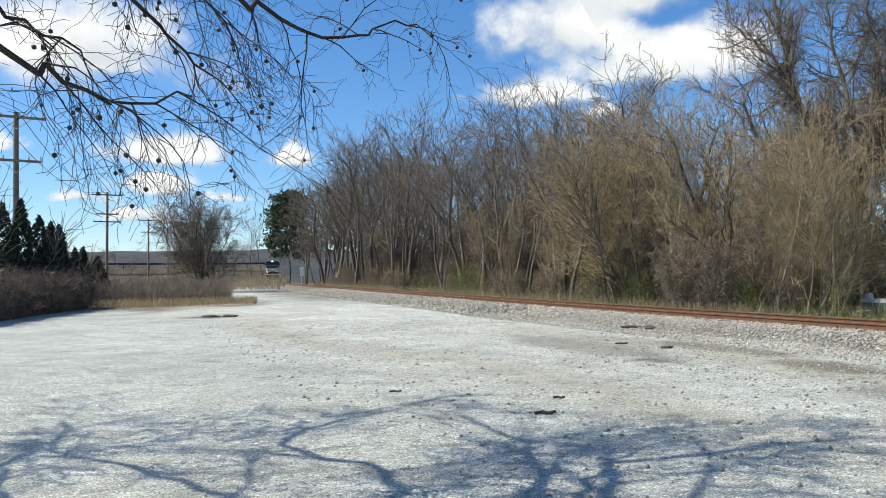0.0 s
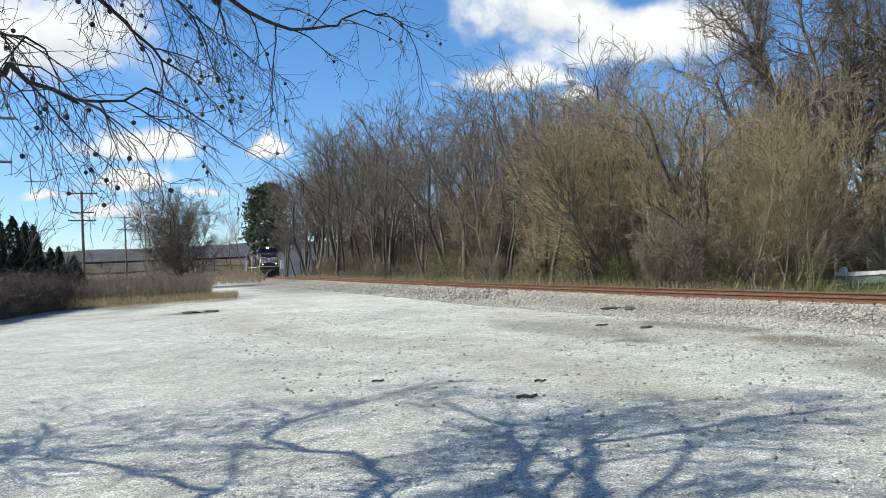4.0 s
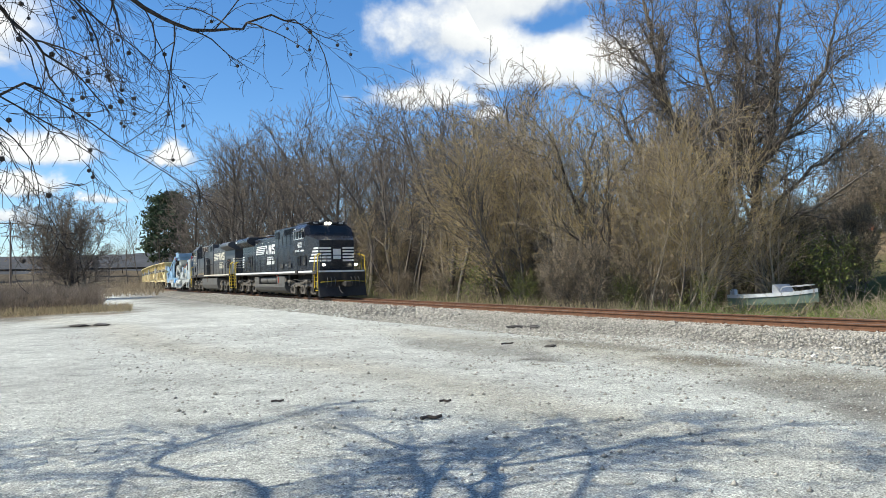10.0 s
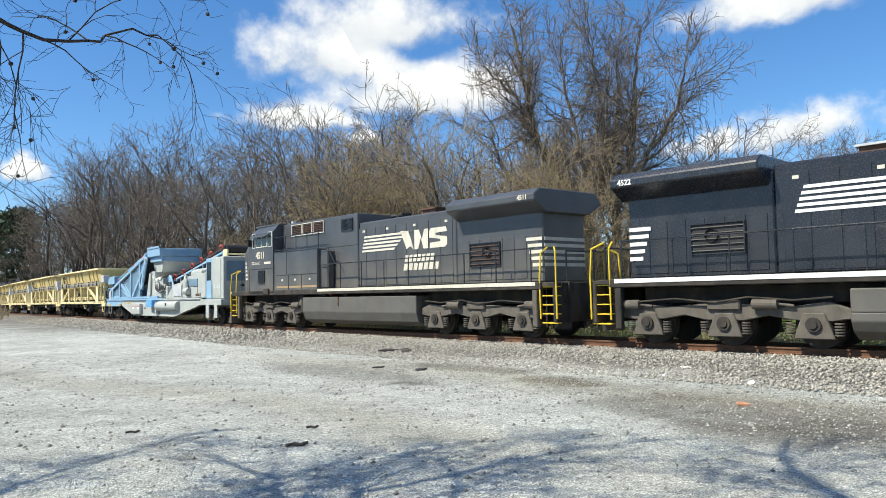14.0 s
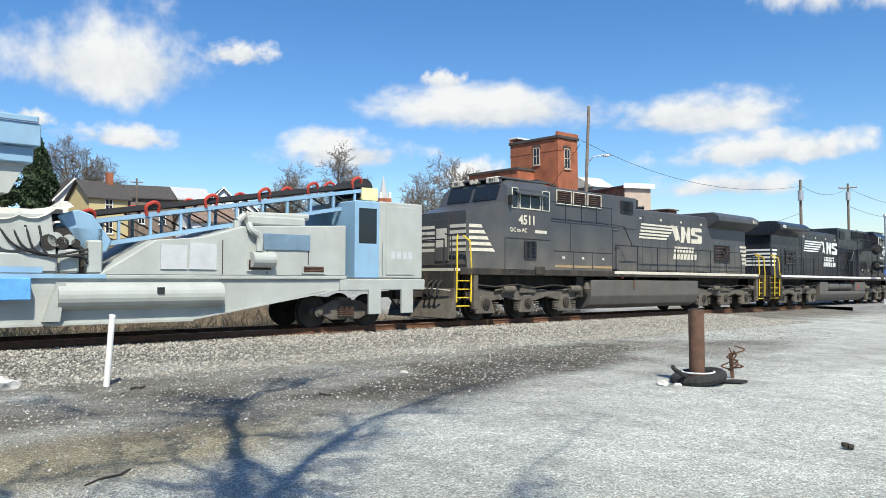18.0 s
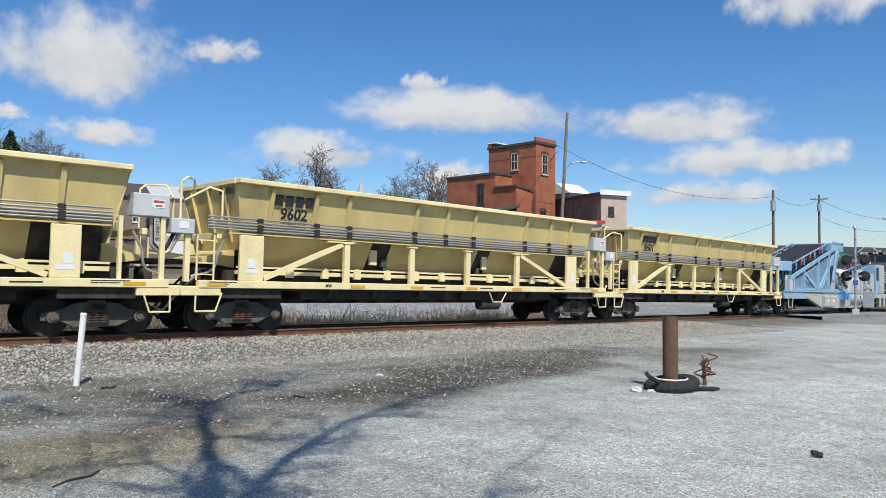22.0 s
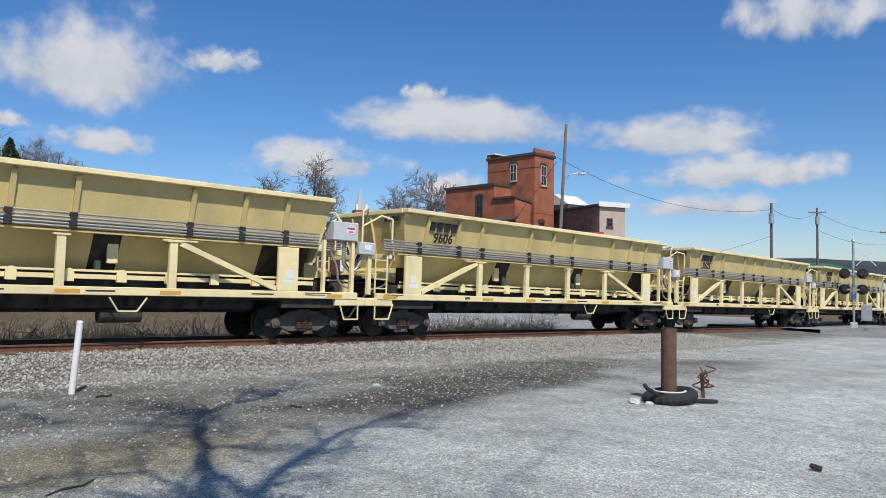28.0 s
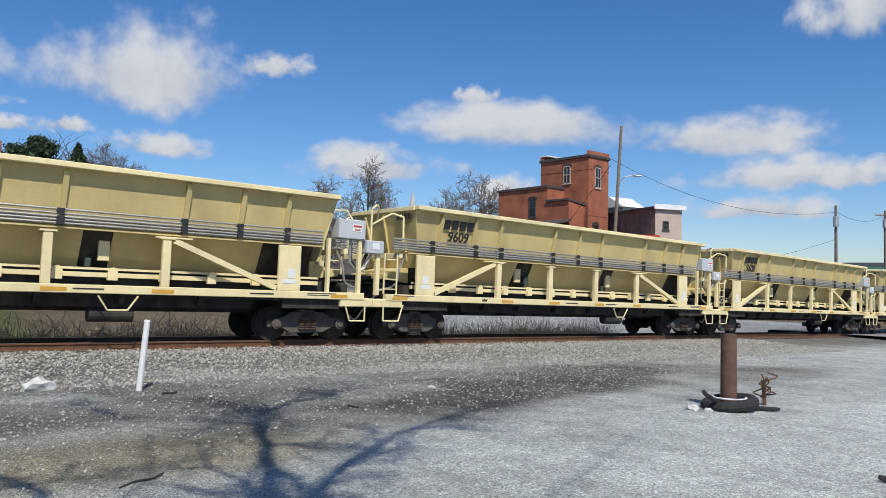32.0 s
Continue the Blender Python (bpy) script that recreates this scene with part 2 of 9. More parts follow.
def part_mesh(name, me, material, parent=None, label="", smooth=False):
    if material is not None and not me.materials:
        me.materials.append(material)
    if smooth:
        me.polygons.foreach_set("use_smooth", [True] * len(me.polygons))
    ob = new(name, me)
    ob.parent = parent
    if label:
        tagged(ob, label)
    return ob


def thing(name, label, category, group="", m=None, kind=""):
    ob = new(name)
    ob.empty_display_size = 0.2
    tagged(ob, label, category, group, kind)
    if m is not None:
        ob.matrix_basis = m
    return ob


def box(bm, x0, x1, y0, y1, z0, z1, bevel=0.0):
    r = bmesh.ops.create_cube(bm, size=1.0, matrix=Matrix.Translation(((x0 + x1) / 2, (y0 + y1) / 2, (z0 + z1) / 2)) @ Matrix.Diagonal((x1 - x0, y1 - y0, z1 - z0, 1)))
    if bevel:
        es = list({e for v in r["verts"] for e in v.link_edges})
        bmesh.ops.bevel(bm, geom=es, offset=bevel, segments=1, affect="EDGES", profile=0.5)
    return bm


def boxes(*rows, bevel=0.0):
    bm = bmesh.new()
    for r in rows:
        box(bm, *r, bevel=bevel)
    return bm


def rod(bm, a, b, r, r2=None, sides=8, caps=True):
    a, b = Vector(a), Vector(b)
    d = b - a
    m = Matrix.Translation((a + b) / 2) @ d.to_track_quat("Z", "Y").to_matrix().to_4x4()
    bmesh.ops.create_cone(bm, cap_ends=caps, segments=sides, radius1=r, radius2=r if r2 is None else r2, depth=d.length, matrix=m)
    return bm


def rods(pts, r, sides=6):
    bm = bmesh.new()
    for a, b in zip(pts[:-1], pts[1:]):
        rod(bm, a, b, r, sides=sides)
    return bm


def prism(pts, axis, a0, a1, bevel=0.0):
    """A straight prism over a polygon; axis 'x': pts are (y, z); 'y': pts are (x, z); 'z': pts are (x, y)."""
    bm = bmesh.new()
    f = {"x": lambda p, a: (a, p[0], p[1]), "y": lambda p, a: (p[0], a, p[1]), "z": lambda p, a: (p[0], p[1], a)}[axis]
    v0 = [bm.verts.new(f(p, a0)) for p in pts]
    v1 = [bm.verts.new(f(p, a1)) for p in pts]
    bm.faces.new(v0)
    bm.faces.new(v1[::-1])
    for i in range(len(pts)):
        j = (i + 1) % len(pts)
        bm.faces.new((v0[j], v0[i], v1[i], v1[j]))
    bmesh.ops.recalc_face_normals(bm, faces=bm.faces)
    if bevel:
        bmesh.ops.bevel(bm, geom=list(bm.edges), offset=bevel, segments=1, affect="EDGES")
    return bm


def beam(a, b, w, h, up=(0, 0, 1)):
    """A square bar from a to b, w wide and h high."""
    a, b = Vector(a), Vector(b)
    d = b - a
    z = d.normalized()
    x = Vector(up).cross(z)
    if x.length < 1e-4:
        x = Vector((1, 0, 0))
    x.normalize()
    y = z.cross(x)
    m = Matrix((x, y, z)).transposed().to_4x4()
    bm = bmesh.new()
    bmesh.ops.create_cube(bm, size=1.0, matrix=Matrix.Translation((a + b) / 2) @ m @ Matrix.Diagonal((w, h, d.length, 1)))
    return bm


def mesh_of(verts, faces, name="mesh"):
    me = bpy.data.meshes.new(name)
    me.from_pydata(verts, [], faces)
    me.update()
    return me


def words(text, size, m, material, parent, name="lettering", shear=0.0, label="", bold=0.0):
    cu = bpy.data.curves.new("lettering", "FONT")
    cu.body, cu.size, cu.extrude, cu.offset, cu.shear = text, size, 0.004, bold, shear
    cu.align_x, cu.align_y, cu.resolution_u = "CENTER", "CENTER", 2
    tmp = new("lettering", cu)
    me = bpy.data.meshes.new_from_object(tmp)
    bpy.data.objects.remove(tmp)
    me.materials.clear()
    ob = part_mesh(name, me, material, parent, label)
    ob.matrix_basis = m
    return ob


# ---- the track's line ----
_sg = np.arange(TRACK_S[0], TRACK_S[-1] + 0.01, 0.25)
_ag = np.interp(_sg, TRACK_S, TRACK_A)
_ag = np.convolve(np.pad(_ag, 40, mode="edge"), np.ones(81) / 81, "valid")
_i0 = int(round(-TRACK_S[0] / 0.25))
_tx = np.cumsum(np.sin(_ag)) * 0.25
_ty = np.cumsum(np.cos(_ag)) * 0.25
_tx, _ty = _tx - _tx[_i0] + TRACK_X, _ty - _ty[_i0]
_tz = np.interp(_sg, TRACK_S, TRACK_Z)
_tz = np.convolve(np.pad(_tz, 40, mode="edge"), np.ones(81) / 81, "valid")
_tz[:40], _tz[-40:] = np.interp(_sg[:40], TRACK_S, TRACK_Z), np.interp(_sg[-40:], TRACK_S, TRACK_Z)
RAIL_H, HALF_GAUGE = 0.16, 0.76


def on_track(s, off=0.0, up=0.0):
    """A place beside the near rail's line: off metres towards the camera, up metres over the rail's foot; the line goes on straight past its ends."""
    k = min(max(s, _sg[0]), _sg[-1])
    a = float(np.interp(k, _sg, _ag))
    x, y, z = float(np.interp(k, _sg, _tx)), float(np.interp(k, _sg, _ty)), float(np.interp(k, _sg, _tz))
    d = s - k
    return Vector((x + math.sin(a) * d - math.cos(a) * off, y + math.cos(a) * d + math.sin(a) * off, z + up + (d * 0.018 if d > 0 else d * 0.02)))


def ride(s0, s1):
    """The pose of a car whose two trucks' pins stand at s0 (front) and s1 (rear): x points ahead, origin on the rail heads midway."""
    a, b = on_track(s0, -HALF_GAUGE, RAIL_H), on_track(s1, -HALF_GAUGE, RAIL_H)
    x = (a - b).normalized()
    y = Vector((0, 0, 1)).cross(x).normalized()
    z = x.cross(y)
    m = Matrix((x, y, z)).transposed().to_4x4()
    m.translation = (a + b) / 2
    return m


_seen = {}


def along(x, y):
    """Distance along the track, and to its near side, of a place on the plan."""
    key = (round(x, 3), round(y, 3))
    if key in _seen:
        return _seen[key]
    i = int(np.argmin((_tx[::6] - x) ** 2 + (_ty[::6] - y) ** 2)) * 6
    a = _ag[i]
    s = _sg[i] + (x - _tx[i]) * math.sin(a) + (y - _ty[i]) * math.cos(a)
    off = -(x - _tx[i]) * math.cos(a) + (y - _ty[i]) * math.sin(a)
    _seen[key] = (s, off)
    return s, off


def smooth(x):
    x = min(max(x, 0.0), 1.0)
    return x * x * (3 - 2 * x)


def ground_z(x, y):
    """Height of the ground on the plan: level across, falling with the track, with ballast and the hills beyond."""
    s, off = along(x, y)
    k = min(max(s, _sg[0]), _sg[-1])
    base = float(np.interp(k, _sg, _tz))
    z = base - 0.17
    if off > 0:
        z += 0.15 * smooth(1 - (off - 1.0) / 3.2)
    else:
        o = -off - 1.5
        z += 0.15 * smooth(1 - (o - 1.0) / 1.6)
        z -= 0.55 * smooth((o - 1.6) / 3.0)
        # gentle among the trees, a town's hill further east
        w = smooth((s + 58) / 40) * smooth((75 - s) / 45)
        z += min(max(0, o - 16), 130) * 0.115 * w
        z += w * smooth((s - 1) / 10) * (0.19 * min(max(o - 9, 0), 27) - 0.115 * min(max(o - 16, 0), 45))
        z += 0.9 * smooth((-s - 8) / 12) * smooth((o - 1.5) / 3) * (1 - 0.6 * w)
        z = min(z, base + 30)
    if abs(off) > 3:
        z += 0.03 * noise.noise((x * 0.15, y * 0.15, 0.0))
    return z


def tube_path(pts, r, sides=8, n=5):
    """One bent tube along a smooth line through the points."""
    P = [Vector(p) for p in pts]
    P = [P[0] * 2 - P[1]] + P + [P[-1] * 2 - P[-2]]
    line = []
    for i in range(1, len(P) - 2):
        for k in range(n):
            u = k / n
            line.append(0.5 * (P[i] * 2 + (P[i + 1] - P[i - 1]) * u + (P[i - 1] * 2 - P[i] * 5 + P[i + 1] * 4 - P[i + 2]) * u * u + (P[i] * 3 - P[i - 1] - P[i + 1] * 3 + P[i + 2]) * u ** 3))
    line.append(P[-2])
    bm = bmesh.new()
    rings = []
    for i, p in enumerate(line):
        d = (line[min(i + 1, len(line) - 1)] - line[max(i - 1, 0)]).normalized()
        a = d.cross(Vector((0.31, 0.87, 0.38))).normalized()
        b = d.cross(a)
        rings.append([bm.verts.new(p + (a * math.cos(6.2832 * k / sides) + b * math.sin(6.2832 * k / sides)) * r) for k in range(sides)])
    for q, w in zip(rings[:-1], rings[1:]):
        for k in range(sides):
            bm.faces.new((q[k], q[(k + 1) % sides], w[(k + 1) % sides], w[k]))
    bm.faces.new(rings[0])
    bm.faces.new(rings[-1][::-1])
    return bm

# ---- ground, ballast, rails ----
def ground_material():
    m = bpy.data.materials.new("ground_surface")
    m.use_nodes = True
    n, l = m.node_tree.nodes, m.node_tree.links
    b = n["Principled BSDF"]
    b.inputs["Roughness"].default_value = 0.95
    b.inputs["Specular IOR Level"].default_value = 0.15
    at = n.new("ShaderNodeAttribute")
    at.attribute_name = "soil"
    tc = n.new("ShaderNodeTexCoord")
    def nz(scale, detail=4, rough=0.6):
        q = n.new("ShaderNodeTexNoise")
        q.inputs["Scale"].default_value, q.inputs["Detail"].default_value, q.inputs["Roughness"].default_value = scale, detail, rough
        l.new(tc.outputs["Object"], q.inputs["Vector"])
        return q.outputs["Fac"]
    def rng(src, a, b_, lo, hi):
        q = n.new("ShaderNodeMapRange")
        for i, v in zip((1, 2, 3, 4), (a, b_, lo, hi)):
            q.inputs[i].default_value = v
        l.new(src, q.inputs[0])
        return q.outputs[0]
    def mul(a, c):
        q = n.new("ShaderNodeMath")
        q.operation = "MULTIPLY"
        l.new(a, q.inputs[0])
        l.new(c, q.inputs[1])
        return q.outputs[0]
    big, mid, fine, grit = nz(0.35, 5), nz(2.3, 5, 0.65), nz(16, 4, 0.7), nz(60, 3, 0.7)
    vor = n.new("ShaderNodeTexVoronoi")
    vor.inputs["Scale"].default_value = 24
    l.new(tc.outputs["Object"], vor.inputs["Vector"])
    speck = n.new("ShaderNodeTexVoronoi")
    speck.inputs["Scale"].default_value = 30
    l.new(tc.outputs["Object"], speck.inputs["Vector"])
    f = mul(mul(mul(rng(big, 0.3, 0.7, 0.82, 1.16), rng(mid, 0.3, 0.7, 0.80, 1.2)), mul(rng(fine, 0.3, 0.7, 0.68, 1.32), rng(grit, 0.36, 0.64, 0.40, 1.55))), mul(rng(vor.outputs["Distance"], 0.0, 0.6, 1.12, 0.8), rng(speck.outputs["Distance"], 0.10, 0.30, 0.50, 1.05)))
    blot = nz(1.1, 8, 0.72)
    f = mul(f, rng(blot, 0.56, 0.66, 1.0, 0.72))
    f = mul(f, rng(blot, 0.34, 0.42, 1.16, 1.0))
    sc = n.new("ShaderNodeVectorMath")
    sc.operation = "SCALE"
    l.new(at.outputs["Color"], sc.inputs[0])
    l.new(f, sc.inputs["Scale"])
    l.new(sc.outputs[0], b.inputs["Base Color"])
    bp = n.new("ShaderNodeBump")
    bp.inputs["Strength"].default_value, bp.inputs["Distance"].default_value = 1.0, 0.045
    add = n.new("ShaderNodeMath")
    add.operation = "ADD"
    l.new(fine, add.inputs[0])
    l.new(grit, add.inputs[1])
    l.new(add.outputs[0], bp.inputs["Height"])
    l.new(bp.outputs[0], b.inputs["Normal"])
    return m


PALE, BALLAST, DIRT, TAN = np.array((0.645, 0.657, 0.605)), np.array((0.255, 0.240, 0.208)), np.array((0.135, 0.122, 0.100)), np.array((0.42, 0.36, 0.235))
LITTER, LAWN, ASPHALT, WHITE = np.array((0.190, 0.145, 0.092)), np.array((0.115, 0.175, 0.032)), np.array((0.37, 0.37, 0.35)), np.array((0.69, 0.70, 0.645))


def mixc(a, b, k):
    return a * (1 - k) + b * k


def nz2(x, y, f, o=0.0):
    return noise.noise((x * f, y * f, o))


def soil(x, y):
    """What lies on the ground at a place on the plan."""
    s, off = along(x, y)
    r = math.hypot(x, y)
    if off > 0:
        w1 = nz2(x, y, 0.35, 3) * 0.9 + nz2(x, y, 1.1, 5) * 0.5
        c = PALE
        # worn dirt between the ballast and the lot, and a sandy tan patch
        k = smooth((10.2 - off + w1 * 2.2) / 2.6) * smooth((13 - s + w1 * 2) / 6) * smooth((s + 13) / 8)
        c = mixc(c, DIRT * 1.75, 0.75 * k)
        k = smooth((w1 + 0.15) / 0.4) * smooth((8.8 - off) / 1.5) * smooth((9 - s) / 6) * smooth((s + 14) / 6) * smooth((off - 4.2) / 1.2)
        c = mixc(c, DIRT, 0.8 * k)
        k = smooth(1 - math.hypot((s - 6.6) / 3.6, (off - 9.7) / 1.6)) * 1.5
        c = mixc(c, TAN, min(k, 0.9))
        k = smooth((nz2(x, y, 0.5, 9) - 0.12) / 0.3) * smooth((9.5 - off) / 2) * smooth((s + 14) / 5) * smooth((12 - s) / 5)
        c = mixc(c, WHITE, 0.7 * k)
        for (ps, po, ra, rb, col, st) in PATCHES:
            q = math.hypot((s - ps) / ra, (off - po) / rb) + w1 * 0.35
            c = mixc(c, col, st * smooth((1.15 - q) / 0.4))
        # tan wheel tracks over the lot
        tr = abs(off - 11.0 - 0.10 * (s - 15) + nz2(x, y, 0.12, 2) * 1.2)
        c = mixc(c, TAN * 1.15, 0.30 * smooth(1 - tr / 1.3) * smooth((s - 9) / 6))
        tr = abs(off - 6.2 + nz2(x, y, 0.15, 7))
        c = mixc(c, TAN, 0.38 * smooth(1 - tr / 1.5) * smooth((s - 9) / 5) * smooth((32 - s) / 8))
        # ballast shoulder
        c = mixc(c, BALLAST, smooth((4.0 + w1 * 0.9 - off) / 0.9))
        c = mixc(c, BALLAST * 0.9, 0.8 * smooth((s - 40) / 20) * smooth((10.0 - off + w1 * 2) / 4))
        c = mixc(c, ASPHALT, smooth((-s - 33) / 2) * smooth((s + 52) / 2))
        if s > 44 and off > 11:
            c = mixc(c, LITTER * 1.2, smooth((s - 45) / 4 + w1))
        if r > 90:
            c = mixc(c, LITTER * 1.3, smooth((r - 90) / 30))
    else:
        o = -off - 1.52
        c = mixc(BALLAST, LITTER, smooth((o - 1.6) / 1.2))
        if s < 34:
            # mown grass on the slope, then a brown bank above it
            k = smooth((27 - s) / 5 + (o - 9) * 0.06) * smooth((o - 3.5) / 2.5) * smooth((s - 1) / 4) * smooth((27 + 60 * smooth((17 - s) / 6) - o + 3 * nz2(x, y, 0.15)) / 4)
            c = mixc(c, mixc(LAWN, LITTER, 0.30 * smooth(0.5 + nz2(x, y, 0.35))), k)
        k = smooth((-s - 12) / 3) * smooth((s + 62) / 4) * smooth((o - 5.5) / 1.5) * smooth((36 - o) / 6)
        c = mixc(c, ASPHALT * 1.15, k * (0.0 if (o < 9 and s > -18) else 1.0))
        c = mixc(c, ASPHALT, smooth((-s - 33) / 2) * smooth((s + 52) / 2) * smooth((20 - o) / 3))
    return np.clip(c, 0.01, 1)


# dark or pale patches on the lot: along, aside, half lengths, colour, strength
PATCHES = [
    (37.9, 13.9, 1.3, 0.9, DIRT * 0.8, 0.9), (25.5, 3.5, 1.2, 0.6, DIRT * 0.6, 0.9), (19.2, 7.9, 0.5, 0.3, DIRT * 0.8, 0.8),
    (17.2, 6.0, 1.1, 0.7, DIRT, 0.85), (17.4, 6.9, 1.6, 0.5, WHITE, 0.8), (20.3, 5.2, 2.2, 0.6, DIRT, 0.7), (22.5, 7.5, 3.0, 0.9, DIRT * 1.6, 0.55),
    (13.0, 7.2, 2.4, 1.6, DIRT * 1.5, 0.6), (12.3, 8.7, 1.2, 0.7, DIRT * 1.3, 0.6), (0.0, 7.6, 4.5, 1.1, DIRT * 0.85, 0.85), (1.5, 8.6, 1.6, 0.6, DIRT, 0.7),
    (2.2, 6.7, 1.6, 0.5, WHITE, 0.75), (3.4, 7.3, 1.2, 0.4, WHITE, 0.6), (0.8, 10.6, 1.7, 0.9, WHITE, 0.7), (-2.7, 11.5, 0.5, 0.25, DIRT, 0.8), (-8.5, 8.0, 3.0, 1.2, DIRT * 1.6, 0.5),
    (-7.5, 11.0, 5.5, 0.8, mixc(DIRT, TAN, 0.5), 0.3), (16.8, 13.7, 1.0, 0.12, DIRT, 0.5), (-5.0, 13.0, 9.0, 2.6, WHITE * 1.15, 0.8), (53, 10.5, 5, 1.2, DIRT * 1.3, 0.6), (46, 16, 5, 1.0, DIRT * 1.4, 0.5),
]

# the dirty strip beside the ballast
PATCHES += [(6.0, 6.9, 5.0, 1.0, DIRT * 1.25, 0.6), (-4.0, 6.1, 4.5, 0.8, DIRT * 1.4, 0.5), (10.0, 7.6, 3.2, 1.2, DIRT * 1.3, 0.55), (4.0, 9.0, 3.5, 0.6, DIRT * 1.5, 0.5)]


def ground_sheet():
    def axis(lo, hi, near_lo, near_hi, fine):
        a = list(np.arange(near_lo, near_hi, fine))
        a += list(np.arange(near_hi, near_hi + 40, 1.2)) + list(np.arange(near_hi + 40, near_hi + 130, 4.5)) + list(np.arange(near_hi + 130, 460, 20))
        a += list(np.arange(near_lo - 40, near_lo, 1.2)) + list(np.arange(near_lo - 130, near_lo - 40, 4.5)) + list(np.arange(-460, near_lo - 130, 20))
        return np.array(sorted(a + [-4000, -2000, -1000, -650, 650, 1000, 2000, 4000]))
    xs, ys = axis(-460, 460, -9, 21, 0.3), axis(-460, 460, -13, 28, 0.33)
    n = len(xs)
    vs, cols = [], []
    for y in ys:
        for x in xs:
            vs.append((x, y, ground_z(x, y)))
            cols.append(soil(x, y))
    fs = [(j * n + i, j * n + i + 1, (j + 1) * n + i + 1, (j + 1) * n + i) for j in range(len(ys) - 1) for i in range(n - 1)]
    me = mesh_of(vs, fs)
    at = me.color_attributes.new("soil", "FLOAT_COLOR", "POINT")
    flat = np.ones((len(vs), 4), np.float32)
    flat[:, :3] = np.array(cols)
    at.data.foreach_set("color", flat.ravel())
    ob = part_mesh("ground", me, ground_material(), None, smooth=True)
    tagged(ob, "pale gravel lot with dirt, ballast and grassy margins", "ground", kind="structure")


ground_sheet()


def rail(off):
    prof = [(-0.07, 0.0), (0.07, 0.0), (0.07, 0.015), (0.012, 0.035), (0.012, 0.115), (0.036, 0.125), (0.036, 0.155), (0.03, 0.16), (-0.03, 0.16), (-0.036, 0.155), (-0.036, 0.125), (-0.012, 0.115), (-0.012, 0.035), (-0.07, 0.015)]
    ss = np.arange(-90, 230.1, 1.6)
    vs, fs, mi = [], [], []
    k = len(prof)
    for s in ss:
        for a, h in prof:
            vs.append(on_track(float(s), off + a, h))
    for i in range(len(ss) - 1):
        for j in range(k):
            fs.append((k * i + j, k * i + (j + 1) % k, k * i + k + (j + 1) % k, k * i + k + j))
            mi.append(1 if j == 7 else 0)
    me = mesh_of(vs, fs)
    me.materials.append(M_rail)
    me.materials.append(M_railtop)
    me.polygons.foreach_set("material_index", mi)
    return me


track = thing("railway_track", "single track of rusty steel rails on wooden ties in grey ballast", "track", kind="structure")
part_mesh("rail", rail(0.0), None, track)
part_mesh("rail", rail(-1.52), None, track)
rng_t = random.Random(4)
tie_me = None
bm = boxes((-1.3, 1.3, -0.115, 0.115, -0.15, 0.012), bevel=0.012)
tie_me = bpy.data.meshes.new("tie")
bm.to_mesh(tie_me)
bm.free()
tie_me.materials.append(M_tie)
for k in range(200):
    s = -55 + k * 0.56
    ob = part_mesh("tie", tie_me, None, track)
    a = float(np.interp(s, _sg, _ag))
    p = on_track(s, -0.76, rng_t.uniform(-0.02, 0.0))
    ob.matrix_basis = Matrix.Translation(p) @ pose(0, 0, 0, 0, 0, -math.degrees(a) + rng_t.uniform(-1.5, 1.5))
plate = boxes((-0.09, 0.09, -0.10, 0.10, 0.0, 0.02), (-0.13, -0.10, -0.03, 0.03, 0.0, 0.05), (0.10, 0.13, -0.03, 0.03, 0.0, 0.05))
plate_me = bpy.data.meshes.new("tie_plate")
plate.to_mesh(plate_me)
plate.free()
plate_me.materials.append(M_rail)
for k in range(120):
    s = -25 + k * 0.56
    a = float(np.interp(s, _sg, _ag))
    ob = part_mesh("tie_plate", plate_me, None, track)
    ob.matrix_basis = Matrix.Translation(on_track(s, 0.0, 0.0)) @ pose(0, 0, 0, 0, 0, -math.degrees(a))


